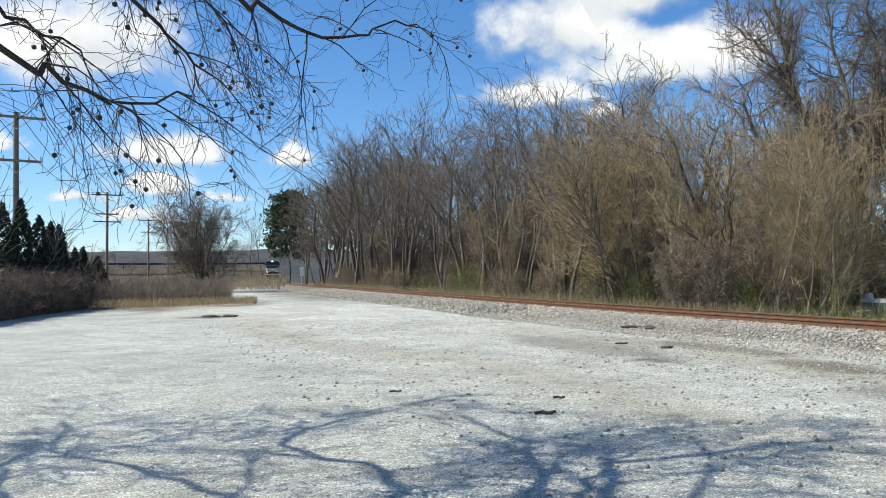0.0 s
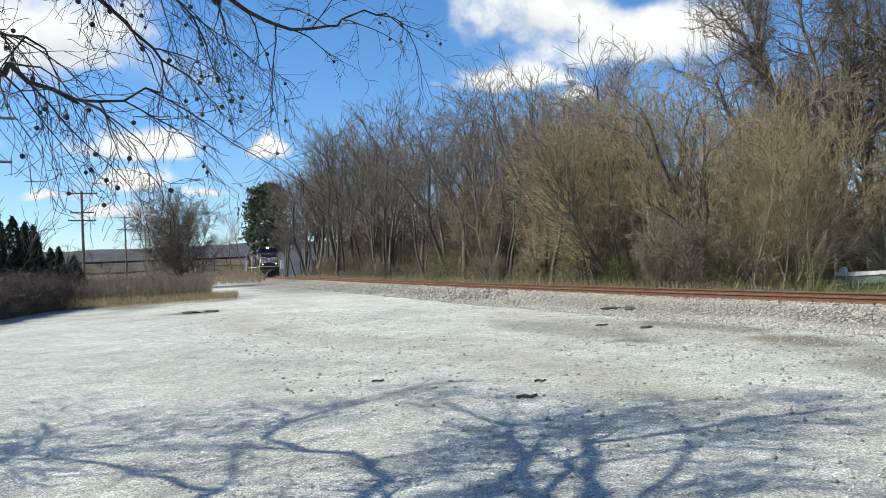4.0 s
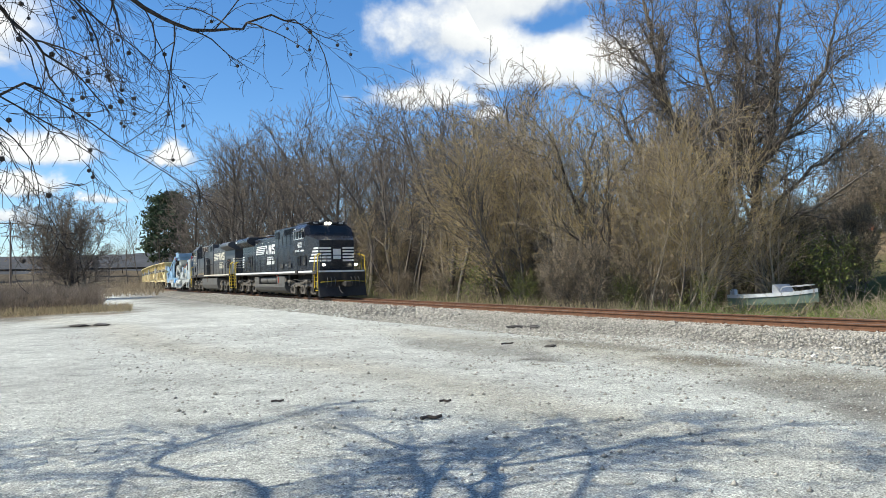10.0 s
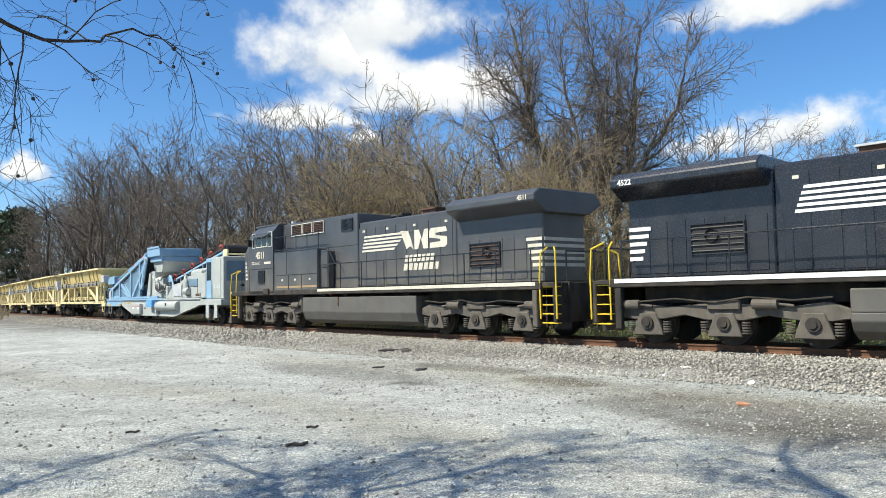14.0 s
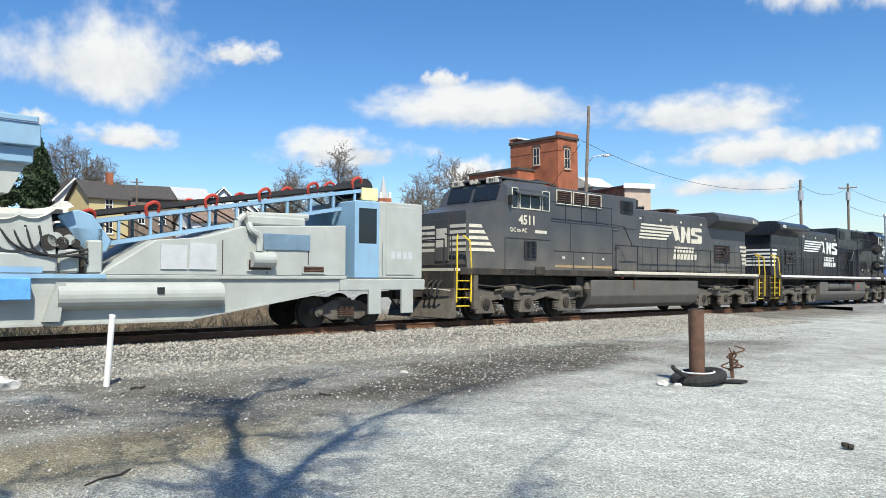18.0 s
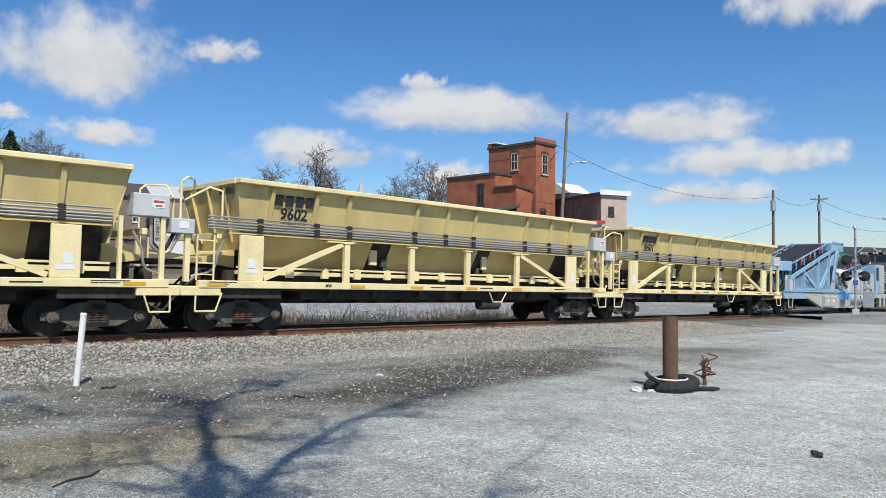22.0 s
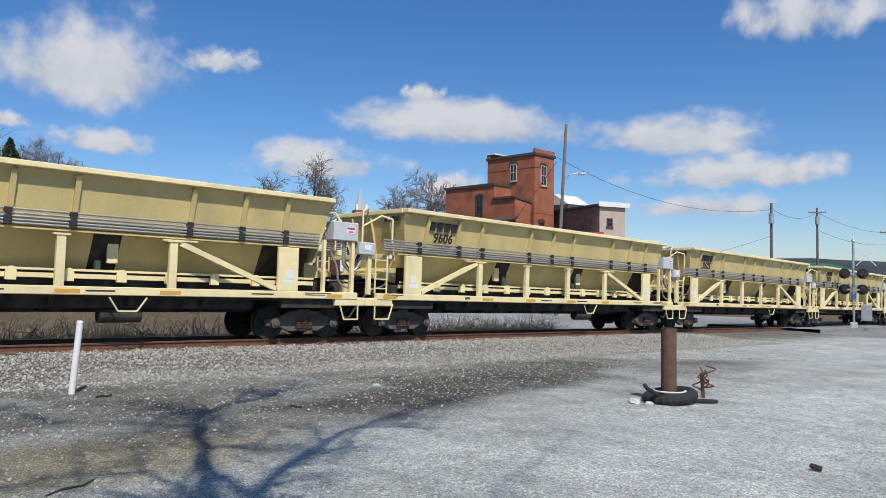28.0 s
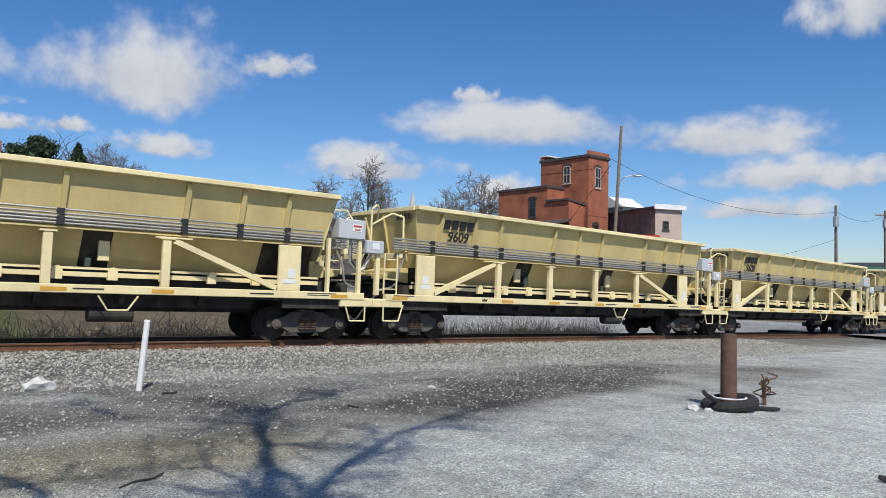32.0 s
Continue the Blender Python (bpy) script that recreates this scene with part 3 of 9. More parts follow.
def stones(name, label, count, place, size, material, seed, category="stones"):
    """Many small angular stones as one mesh; place(rng) gives x, y."""
    r = np.random.RandomState(seed)
    base = np.array([(1, 0, 0), (-1, 0, 0), (0, 1, 0), (0, -1, 0), (0, 0, 1), (0, 0, -0.6)], float)
    tri = np.array([(0, 2, 4), (2, 1, 4), (1, 3, 4), (3, 0, 4), (2, 0, 5), (1, 2, 5), (3, 1, 5), (0, 3, 5)])
    if isinstance(place, tuple):
        # a stretch of the track's own bed: along from, to; aside from, to
        s, off = r.uniform(place[0], place[1], count), place[2] + r.rand(count) ** 1.25 * (place[3] - place[2])
        a = np.interp(s, _sg, _ag)
        u = np.clip(1 - (np.where(off > 0, off, -off - 1.5) - 1.0) / np.where(off > 0, 3.2, 1.6), 0, 1)
        P = np.stack([np.interp(s, _sg, _tx) - np.cos(a) * off, np.interp(s, _sg, _ty) + np.sin(a) * off, np.interp(s, _sg, _tz) - 0.17 + 0.15 * u * u * (3 - 2 * u)], 1)
    else:
        P = np.array([(x, y, ground_z(x, y)) for x, y in (place(r) for _ in range(count))])
    sc = (size * (0.5 + r.rand(count) ** 2 * 1.4))[:, None, None]
    v = base[None] * r.uniform(0.55, 1.25, (count, 6, 3)) * sc
    an = r.rand(count) * 6.283
    c, s_ = np.cos(an)[:, None], np.sin(an)[:, None]
    V = np.stack([v[..., 0] * c - v[..., 1] * s_, v[..., 0] * s_ + v[..., 1] * c, v[..., 2] * 0.75 + sc[..., 0] * 0.2], 2) + P[:, None]
    F = (tri[None] + (np.arange(count) * 6)[:, None, None]).reshape(-1, 3)
    me = bpy.data.meshes.new("stones")
    me.vertices.add(count * 6)
    me.vertices.foreach_set("co", V.ravel())
    me.loops.add(F.size)
    me.loops.foreach_set("vertex_index", F.ravel())
    me.polygons.add(len(F))
    me.polygons.foreach_set("loop_start", np.arange(len(F)) * 3)
    me.polygons.foreach_set("loop_total", np.full(len(F), 3))
    me.update(calc_edges=True)
    ob = part_mesh(name, me, material)
    tagged(ob, label, category, kind="stuff")


M_ballast = mat("ballast_stone", (0.305, 0.287, 0.248), 0.9, var=0.30, scale=20, fine=90, per=0.42, bump=0)
M_pebble = mat("lot_pebbles", (0.43, 0.44, 0.405), 0.9, var=0.25, scale=20, fine=90, per=0.35, bump=0)


def at_track(s, off):
    p = on_track(s, off)
    return p.x, p.y


stones("ballast_stones", "angular grey ballast stones along the track", 84000, (-22, 34, 0.08, 4.7), 0.029, M_ballast, 1)
stones("ballast_stones", "angular grey ballast stones between the rails", 9000, (-30, 60, -0.02, -3.4), 0.045, M_ballast, 2)
stones("ballast_stones", "grey ballast stones beside the distant track", 10000, (30, 80, 0.1, 4.6), 0.055, M_ballast, 3)
stones("loose_gravel", "loose pale gravel strewn over the lot", 38000, lambda r: at_track(r.uniform(-8, 26), 4.0 + r.rand() * 13), 0.011, M_pebble, 5)
stones("loose_gravel", "coarser grey stones among the lot's gravel", 4200, lambda r: at_track(r.uniform(7, 34), 3.8 + r.rand() * 11), 0.021, M_ballast, 7)
stones("loose_gravel", "scattered small stones on the dirt strip", 9000, lambda r: at_track(r.uniform(-16, 24), 3.6 + r.rand() ** 1.5 * 5), 0.019, M_ballast, 6)
stones("chalk_chips", "white stone chips scattered on the dirt strip", 800, lambda r: at_track(r.normal(1.5, 6.0), 6.4 + r.normal(0, 1.3)), 0.016, M_stone, 8)

# ---- the train ----
CARS = []   # car, place of its front pin and rear pin behind the leading nose, its own middle, turned round or not


def disc(bm, x, y, z, r, half, sides=20, r2=None):
    rod(bm, (x, y - half, z), (x, y + half, z), r, r2, sides)
    return bm


def wheel_parts(t, x, r, y=0.75, material=None):
    bm = bmesh.new()
    rod(bm, (0, -y, 0), (0, y, 0), 0.085, sides=12)
    axle = part("axle", bm, M_under, t)
    axle.location = (x, 0, r)
    for side in (-1, 1):
        bm = bmesh.new()
        disc(bm, 0, 0, 0, r, 0.065, 28)
        disc(bm, 0, -side * 0.075, 0, r + 0.028, 0.02, 28)
        disc(bm, 0, side * 0.07, 0, r * 0.80, 0.012, 28)
        disc(bm, 0, side * 0.10, 0, r * 0.28, 0.05, 14)
        w = part("wheel", bm, M_under, axle)
        w.location = (0, side * y, 0)


def freight_truck(t, cx, vis):
    wheel_parts(t, cx - 0.88, 0.42)
    wheel_parts(t, cx + 0.88, 0.42)
    for side in (-1, 1):
        y0 = side * 0.98
        prof = [(-1.08, 0.50), (-1.08, 0.34), (-0.72, 0.33), (-0.45, 0.20), (0.45, 0.20), (0.72, 0.33), (1.08, 0.34), (1.08, 0.50), (0.70, 0.58), (0.42, 0.72), (-0.42, 0.72), (-0.70, 0.58)]
        bm = prism([(cx + a, b) for a, b in prof], "y", y0 - 0.07, y0 + 0.07, 0.015)
        fr = part("side_frame", bm, M_truck, t)
        for dx in (-0.17, 0.0, 0.17):
            bm = bmesh.new()
            for k in range(5):
                rod(bm, (cx + dx, y0 + side * 0.09, 0.30 + k * 0.055), (cx + dx, y0 + side * 0.09, 0.325 + k * 0.055), 0.085, sides=10)
            part("coil_spring", bm, M_rust, fr)
        for dx in (-0.88, 0.88):
            bm = bmesh.new()
            disc(bm, cx + dx, y0 + side * 0.11, 0.42, 0.12, 0.07, 14)
            disc(bm, cx + dx, y0 + side * 0.19, 0.42, 0.07, 0.02, 10)
            part("bearing_cap", bm, M_truck, fr)
    bm = boxes((cx - 0.2, cx + 0.2, -1.05, 1.05, 0.55, 0.78), bevel=0.02)
    part("bolster", bm, M_truck, t)


def coupler(t, x, d):
    bm = boxes((x - d * 0.9, x - d * 0.18, -0.09, 0.09, 0.74, 0.92) if d > 0 else (x + 0.18, x + 0.9, -0.09, 0.09, 0.74, 0.92))
    box(bm, x - 0.2, x + 0.2, -0.2, 0.16, 0.68, 0.98, 0.04)
    part("coupler", bm, M_under, t)
    bm = rods([(x - d * 0.5, -0.35, 0.75), (x - d * 0.3, -0.36, 0.5), (x - d * 0.05, -0.36, 0.34), (x + d * 0.15, -0.34, 0.33)], 0.03)
    part("air_hose", bm, M_belt, t)


def louvre(t, x0, x1, y, z0, z1, out, frame_mat, n=7, upright=False, slat_mat=None):
    """A framed vent with real slats, on a wall at y whose outward side is out."""
    a = y + out * 0.004
    bm = boxes((x0, x1, min(a, a + out * 0.01), max(a, a + out * 0.01), z0, z1))
    v = part("vent", bm, M_belt, t)
    bm = bmesh.new()
    y0, y1 = sorted((a + out * 0.01, a + out * 0.045))
    box(bm, x0 - 0.03, x0, y0, y1, z0 - 0.03, z1 + 0.03)
    box(bm, x1, x1 + 0.03, y0, y1, z0 - 0.03, z1 + 0.03)
    box(bm, x0, x1, y0, y1, z1, z1 + 0.03)
    box(bm, x0, x1, y0, y1, z0 - 0.03, z0)
    part("vent_frame", bm, frame_mat, v)
    for k in range(n):
        if upright:
            x = x0 + (k + 0.5) * (x1 - x0) / n
            bm = boxes((x - 0.012, x + 0.012, y0, y1, z0, z1))
        else:
            z = z0 + (k + 0.5) * (z1 - z0) / n
            bm = boxes((x0, x1, y0, y1, z - 0.018, z + 0.004))
        part("slat", bm, slat_mat or (M_rust if not upright else M_black), v)


def loco_truck(t, cx, vis):
    for dx in (-1.98, 0.0, 1.98):
        wheel_parts(t, cx + dx, 0.53)
    for side in (-1, 1):
        y0 = side * 1.10
        prof = [(-2.75, 0.86), (-2.75, 0.66), (-2.35, 0.60), (-1.55, 0.62), (-1.0, 0.72), (-0.45, 0.60), (0.45, 0.60), (1.0, 0.72), (1.55, 0.62), (2.35, 0.60), (2.75, 0.66), (2.75, 0.86), (2.3, 1.02), (1.5, 0.92), (0.6, 0.98), (-0.6, 0.98), (-1.5, 0.92), (-2.3, 1.02)]
        fr = part("truck_frame", prism([(cx + a, b) for a, b in prof], "y", y0 - 0.10, y0 + 0.10, 0.02), M_truck, t)
        for dx in (-1.98, 0.0, 1.98):
            bm = prism([(cx + dx - 0.42, 0.22), (cx + dx + 0.42, 0.22), (cx + dx + 0.36, 0.42), (cx + dx + 0.22, 0.78), (cx + dx - 0.22, 0.78), (cx + dx - 0.36, 0.42)], "y", y0 + side * 0.06 - 0.09, y0 + side * 0.06 + 0.09, 0.02)
            jb = part("journal_box", bm, M_truck, fr)
            bm = bmesh.new()
            disc(bm, cx + dx, y0 + side * 0.17, 0.53, 0.16, 0.03, 16)
            disc(bm, cx + dx, y0 + side * 0.21, 0.53, 0.09, 0.02, 12)
            part("bearing_cap", bm, M_under, jb)
            for sx in (-0.5, 0.5):
                bm = bmesh.new()
                for k in range(5):
                    rod(bm, (cx + dx + sx, y0 + side * 0.08, 0.30 + k * 0.06), (cx + dx + sx, y0 + side * 0.08, 0.33 + k * 0.06), 0.10, sides=10)
                part("coil_spring", bm, M_truck, fr)
        for dx in (-2.45, 0.98):
            bm = bmesh.new()
            rod(bm, (cx + dx - 0.28, y0 + side * 0.16, 0.98), (cx + dx + 0.28, y0 + side * 0.16, 0.98), 0.12, sides=14)
            rod(bm, (cx + dx + 0.28, y0 + side * 0.16, 0.98), (cx + dx + 0.62, y0 + side * 0.16, 0.94), 0.035, sides=8)
            part("brake_cylinder", bm, M_truck, fr)
        bm = rods([(cx - 2.2, y0 + side * 0.2, 1.05), (cx - 1.2, y0 + side * 0.22, 1.12), (cx - 0.2, y0 + side * 0.2, 1.02), (cx + 0.6, y0 + side * 0.22, 1.14), (cx + 1.6, y0 + side * 0.2, 1.06), (cx + 2.4, y0 + side * 0.18, 1.12)], 0.022)
        part("brake_pipe", bm, M_under, fr)
        bm = boxes((cx - 0.4, cx + 0.4, y0 + side * 0.02 - 0.16, y0 + side * 0.02 + 0.16, 0.84, 1.06), bevel=0.03)
        part("snubber", bm, M_truck, fr)
    part("bolster", boxes((cx - 0.5, cx + 0.5, -1.0, 1.0, 0.7, 1.1)), M_under, t)


def stripes(t, x0, x1, slant, y, z0, z1, out, material, n=5, label=""):
    """Horizontal bars with one slanted end, on a wall at y."""
    for k in range(n):
        h = (z1 - z0) / (2 * n - 1)
        za = z0 + 2 * k * h
        pts = [(x0, za), (x1 + slant * za, za), (x1 + slant * (za + h), za + h), (x0, za + h)]
        part("stripe", prism(pts, "y", y, y + out * 0.006), material, t)


def ladder(t, x, y, z0, z1, w, n, material, out, name="step_ladder", stile=None):
    bm = bmesh.new()
    for dx in (-w / 2, w / 2):
        rod(bm, (x + dx, y, z0), (x + dx, y, z1), 0.025, sides=6)
    ld = part(name, bm, stile or material, t)
    for k in range(n):
        z = z0 + (k + 0.5) * (z1 - z0) / n
        part("step", boxes((x - w / 2, x + w / 2, min(y, y + out * 0.2), max(y, y + out * 0.2), z - 0.015, z + 0.015)), material, ld)


def locomotive(number, v, o_mid, turned, paint, trim, dusty):
    """A six-axle road engine, x ahead, z from the rail heads; v is the side on which the lettering stands."""
    t = thing("locomotive", ("dusty black" if dusty else "glossy black") + " six-axle diesel locomotive with " + ("tan" if dusty else "white") + " stripes", "locomotive", "locomotives of the train")
    u = v
    part("frame", boxes((-10.5, 9.3, -1.5, 1.5, 1.42, 1.64), (-9.9, 8.5, -0.7, 0.7, 1.0, 1.42), bevel=0.02), M_under, t)
    for side in (-1, 1):
        part("sill_stripe", boxes((-10.3, 1.45 if side == v and dusty else 8.6, side * 1.507 - 0.006, side * 1.507 + 0.006, 1.53, 1.64)), trim if not dusty else M_whited, t)
    # wide cab with a sloping nose
    cabp = [(8.62, 1.5), (8.70, 1.75), (8.70, 3.42), (7.46, 3.76)]
    bm = bmesh.new()
    for prof in ([(5.14, 1.5), (7.46, 1.5), (7.46, 3.76), (7.28, 4.22), (5.14, 4.22)], [(7.46, 1.5)] + cabp, [(5.14, 4.22), (7.28, 4.22), (7.20, 4.42), (7.0, 4.52), (5.14, 4.56)]):
        piece = prism(prof, "y", -1.5, 1.5)
        for vert in piece.verts:
            if vert.co.z > 4.3:
                vert.co.y *= 0.80
            if vert.co.x > 8.5:
                vert.co.y *= 0.72
        spare = bpy.data.meshes.new("cab_piece")
        piece.to_mesh(spare)
        piece.free()
        bm.from_mesh(spare)
    cabo = part("cab", bm, paint, t)
    part("cab_roof", boxes((5.05, 7.28, -1.24, 1.24, 4.53, 4.60), (5.6, 6.2, -0.4, 0.4, 4.60, 4.68), (6.4, 6.7, -0.15, 0.15, 4.60, 4.7), bevel=0.02), M_blackd, cabo)
    part("roof_antenna", boxes((5.9, 6.05, -0.08, 0.08, 4.60, 4.82), bevel=0.01), M_greybox, cabo)
    for side in (-1, 1):
        part("mirror", boxes((7.20, 7.26, side * 1.58 - 0.09, side * 1.58 + 0.09, 3.66, 3.98), bevel=0.01), M_belt, cabo)
        part("brow_grab", rods([(7.5, side * 0.9, 3.80), (7.56, side * 0.9, 3.9), (7.56, side * 0.3, 3.9), (7.5, side * 0.3, 3.80)], 0.016), M_black, cabo)
        wy = side * 1.503
        win = part("cab_window", boxes((5.72, 6.68, wy - 0.012, wy + 0.012, 3.62, 4.02)), M_glass, cabo)
        fr = bmesh.new()
        for (a, b, c, d) in ((5.68, 6.72, 3.58, 3.62), (5.68, 5.72, 3.62, 4.04), (6.18, 6.22, 3.62, 4.04), (6.68, 6.72, 3.62, 4.04)):
            box(fr, a, b, wy - 0.02, wy + 0.02, c, d)
        part("window_frame", fr, M_whited if dusty else M_white, win)
        for (a, b) in ((5.24, 5.56), (6.82, 7.06)):
            w2 = part("wind_deflector", boxes((a, b, wy - 0.015, wy + 0.015, 3.60, 4.22)), M_glass, cabo)
            fr = bmesh.new()
            for (p, q, c, d) in ((a - 0.025, a, 3.58, 4.24), (b, b + 0.025, 3.58, 4.24), (a, b, 4.22, 4.245), (a, b, 3.575, 3.60)):
                box(fr, p, q, wy - 0.022, wy + 0.022, c, d)
            part("window_frame", fr, M_whited if dusty else M_white, w2)
        part("sun_visor", prism([(wy, 4.12), (wy + side * 0.22, 4.02), (wy + side * 0.22, 4.05), (wy, 4.16)], "x", 5.5, 6.95), M_blackd, cabo)
        part("cab_door_line", boxes((5.16, 7.35, wy - 0.004, wy + 0.008, 2.60, 2.625), (7.38, 7.40, wy - 0.004, wy + 0.008, 1.6, 2.62)), M_belt, cabo)
        for zz in range(5):
            h = 2.16 + zz * 0.185
            pts = [(8.16 - (4 - zz) * 0.10, h), (8.60, h), (8.60, h + 0.105), (8.20 - (4 - zz) * 0.10 + 0.02, h + 0.105)]
            bm = prism([(a, b) for a, b in pts], "y", 0, 0.01)
            for vert in bm.verts:
                y_at = 1.5 * (1 - 0.28 * min(max((vert.co.x - 7.46) / 1.2, 0), 1))
                vert.co.y = side * (y_at + 0.008 + vert.co.y)
            part("nose_stripe", bm, trim, cabo)
    for zz in range(5):
        h = 2.16 + zz * 0.185
        part("nose_stripe", boxes((8.700, 8.712, -1.07, -0.36, h, h + 0.105)), trim, cabo)
        part("nose_stripe", boxes((8.700, 8.712, 0.36, 1.07, h, h + 0.105)), trim, cabo)
    part("nose_door", boxes((8.70, 8.73, -0.33, 0.33, 1.85, 3.2), bevel=0.01), paint, cabo)
    part("door_emblem", boxes((8.732, 8.74, -0.24, 0.24, 2.3, 2.9)), trim, cabo)
    for side in (-1, 1):
        bm = boxes((-0.012, 0.012, -0.54, 0.54, -0.26, 0.26))
        w = part("windshield", bm, M_glass, cabo)
        w.matrix_basis = pose(7.345, side * 0.62, 4.09, 0, -21, 0)
    for side in (-1, 1):
        part("number_board", boxes((7.10, 7.28, side * 0.82 - 0.28, side * 0.82 + 0.28, 4.42, 4.62), bevel=0.02), M_whited if dusty else M_belt, cabo)
    for side in (-1, 1):
        bm = bmesh.new()
        rod(bm, (7.16, side * 0.11, 4.52), (7.31, side * 0.11, 4.52), 0.08, sides=14)
        part("headlight", bm, M_whited if dusty else M_lamp, cabo, "lit headlight" if not dusty else "unlit headlight")
    for side in (-1, 1):
        bm = bmesh.new()
        rod(bm, (9.10, side * 1.0, 1.95), (9.28, side * 1.0, 1.95), 0.07, sides=14)
        part("ditch_light", bm, M_lamp if not dusty else M_glass, t)
    # bodies behind the cab
    part("electrical_cabinet", boxes((1.48, 5.14, -1.46, 1.46, 1.55, 3.30), bevel=0.03), paint, t)
    part("upper_cabinet", boxes((-0.76, 5.14, -1.02, 1.02, 3.28, 4.53), (-0.76, 1.48, -1.02, 1.02, 1.64, 3.3), bevel=0.03), paint, t)
    for side in (-1, 1):
        for a, b in ((3.45, 4.25), (2.62, 3.30), (1.68, 2.45)):
            louvre(t, a, b, side * 1.02, 3.98, 4.42, side, M_whited if dusty else M_black, 6, upright=not dusty)
        louvre(t, -0.42, 0.32, side * 1.02, 3.92, 4.34, side, M_black, 12, upright=True)
        louvre(t, 5.95, 6.45, side * 1.505, 2.0, 2.52, side, M_black, 8, upright=True)
        if not dusty:
            louvre(t, 7.0, 7.5, side * 1.505, 2.0, 2.5, side, M_black, 9, slat_mat=M_tank)
            louvre(t, 3.9, 4.5, side * 1.465, 1.9, 2.15, side, M_black, 6, slat_mat=M_tank)
            louvre(t, 2.2, 2.8, side * 1.465, 1.9, 2.15, side, M_black, 6, slat_mat=M_tank)
        part("step_box", boxes((5.5, 5.95, side * 1.52 - 0.06, side * 1.52 + 0.06, 1.45, 1.72), bevel=0.02), M_under, t)
        part("panel_line", boxes((1.5, 4.9, side * 1.463 - 0.006, side * 1.463 + 0.006, 2.26, 2.285), (1.5, 1.52, side * 1.463 - 0.006, side * 1.463 + 0.006, 1.6, 3.25), (2.75, 2.77, side * 1.463 - 0.006, side * 1.463 + 0.006, 1.6, 2.26), (3.85, 3.87, side * 1.463 - 0.006, side * 1.463 + 0.006, 1.6, 2.26), (4.0, 4.015, side * 1.463 - 0.006, side * 1.463 + 0.006, 2.3, 3.25)), M_belt, t)
        for xx in (2.1, 3.3, 4.4):
            part("access_label", boxes((xx - 0.06, xx + 0.06, side * 1.463 - 0.006, side * 1.463 + 0.006, 2.02, 2.10)), M_whited, t)
        if dusty:
            for a, b in ((1.55, 2.70), (2.80, 3.80), (3.90, 4.85)):
                part("stain_band", boxes((a, b, side * 1.464 - 0.006, side * 1.464 + 0.006, 1.72, 1.80)), mat_tan, t)
        # ledge rail over the cabinet
        bm = rods([(1.5, side * 1.40, 3.95), (5.1, side * 1.40, 3.95)], 0.018)
        for xx in (1.5, 2.4, 3.3, 4.2, 5.1):
            rod(bm, (xx, side * 1.40, 3.30), (xx, side * 1.40, 3.95), 0.018, sides=6)
        part("ledge_rail", bm, M_black, t)
        part("filter_box", boxes((0.9, 1.45, side * 1.0 if side > 0 else -1.36, 1.36 if side > 0 else side * 1.0, 1.66, 3.2), bevel=0.05), paint, t)
    # engine hood with doors
    part("engine_hood", boxes((-6.4, -0.76, -0.95, 0.95, 1.64, 4.14), bevel=0.05), paint, t)
    for side in (-1, 1):
        for k in range(9):
            x = -6.2 + k * 0.62
            part("hood_door", boxes((x, x + 0.585, side * 0.955 - 0.012, side * 0.955 + 0.012, 1.72, 3.9), bevel=0.008), paint, t)
        for xx in (-5.9, -4.2, -2.6, -1.1):
            part("hood_label", boxes((xx - 0.07, xx + 0.07, side * 0.972 - 0.005, side * 0.972 + 0.005, 3.74, 3.82)), M_whited, t)
    bm = boxes((-4.75, -4.05, -0.45, 0.45, 4.1, 4.34))
    st = part("exhaust_stack", bm, M_rust, t)
    part("stack_rim", boxes((-4.82, -3.98, -0.52, 0.52, 4.34, 4.39)), M_rust if dusty else M_greybox, st)
    bm = bmesh.new()
    for dy in (-0.16, 0.0, 0.16):
        rod(bm, (-2.5, dy, 4.34), (-1.9, dy, 4.34), 0.03, sides=8)
        rod(bm, (-2.05, dy, 4.34), (-1.85, dy, 4.34), 0.03, 0.09, 10)
        rod(bm, (-2.35, dy, 4.34), (-2.55, dy, 4.34), 0.03, 0.08, 10)
    box(bm, -2.3, -2.1, -0.2, 0.2, 4.12, 4.3)
    part("horn", bm, M_belt, t)
    # radiator end with overhanging wings
    part("radiator_body", boxes((-10.15, -6.4, -0.95, 0.95, 1.64, 4.0), bevel=0.04), paint, t)
    wing = [(-1.52, 3.98), (-1.52, 4.18), (-1.25, 4.36), (1.25, 4.36), (1.52, 4.18), (1.52, 3.98), (0.96, 3.66), (-0.96, 3.66)]
    part("radiator_wing", prism(wing, "x", -10.35, -6.5, 0.03), M_blackd if dusty else paint, t)
    for side in (-1, 1):
        for k in range(7):
            x = -10.0 + k * 0.5
            part("radiator_door", boxes((x, x + 0.44, side * 0.955 - 0.014, side * 0.955 + 0.014, 1.75, 3.05), bevel=0.01), paint, t)
        for k in range(5):
            part("rear_stripe", boxes((-10.13, -9.75 + k * 0.06, side * 0.975 - 0.006, side * 0.975 + 0.006, 2.1 + k * 0.19, 2.2 + k * 0.19)), trim, t)
        louvre(t, -8.4, -7.1, side * 0.97, 2.2, 2.9, side, M_black, 5, slat_mat=None if dusty else M_tank)
        bm = bmesh.new()
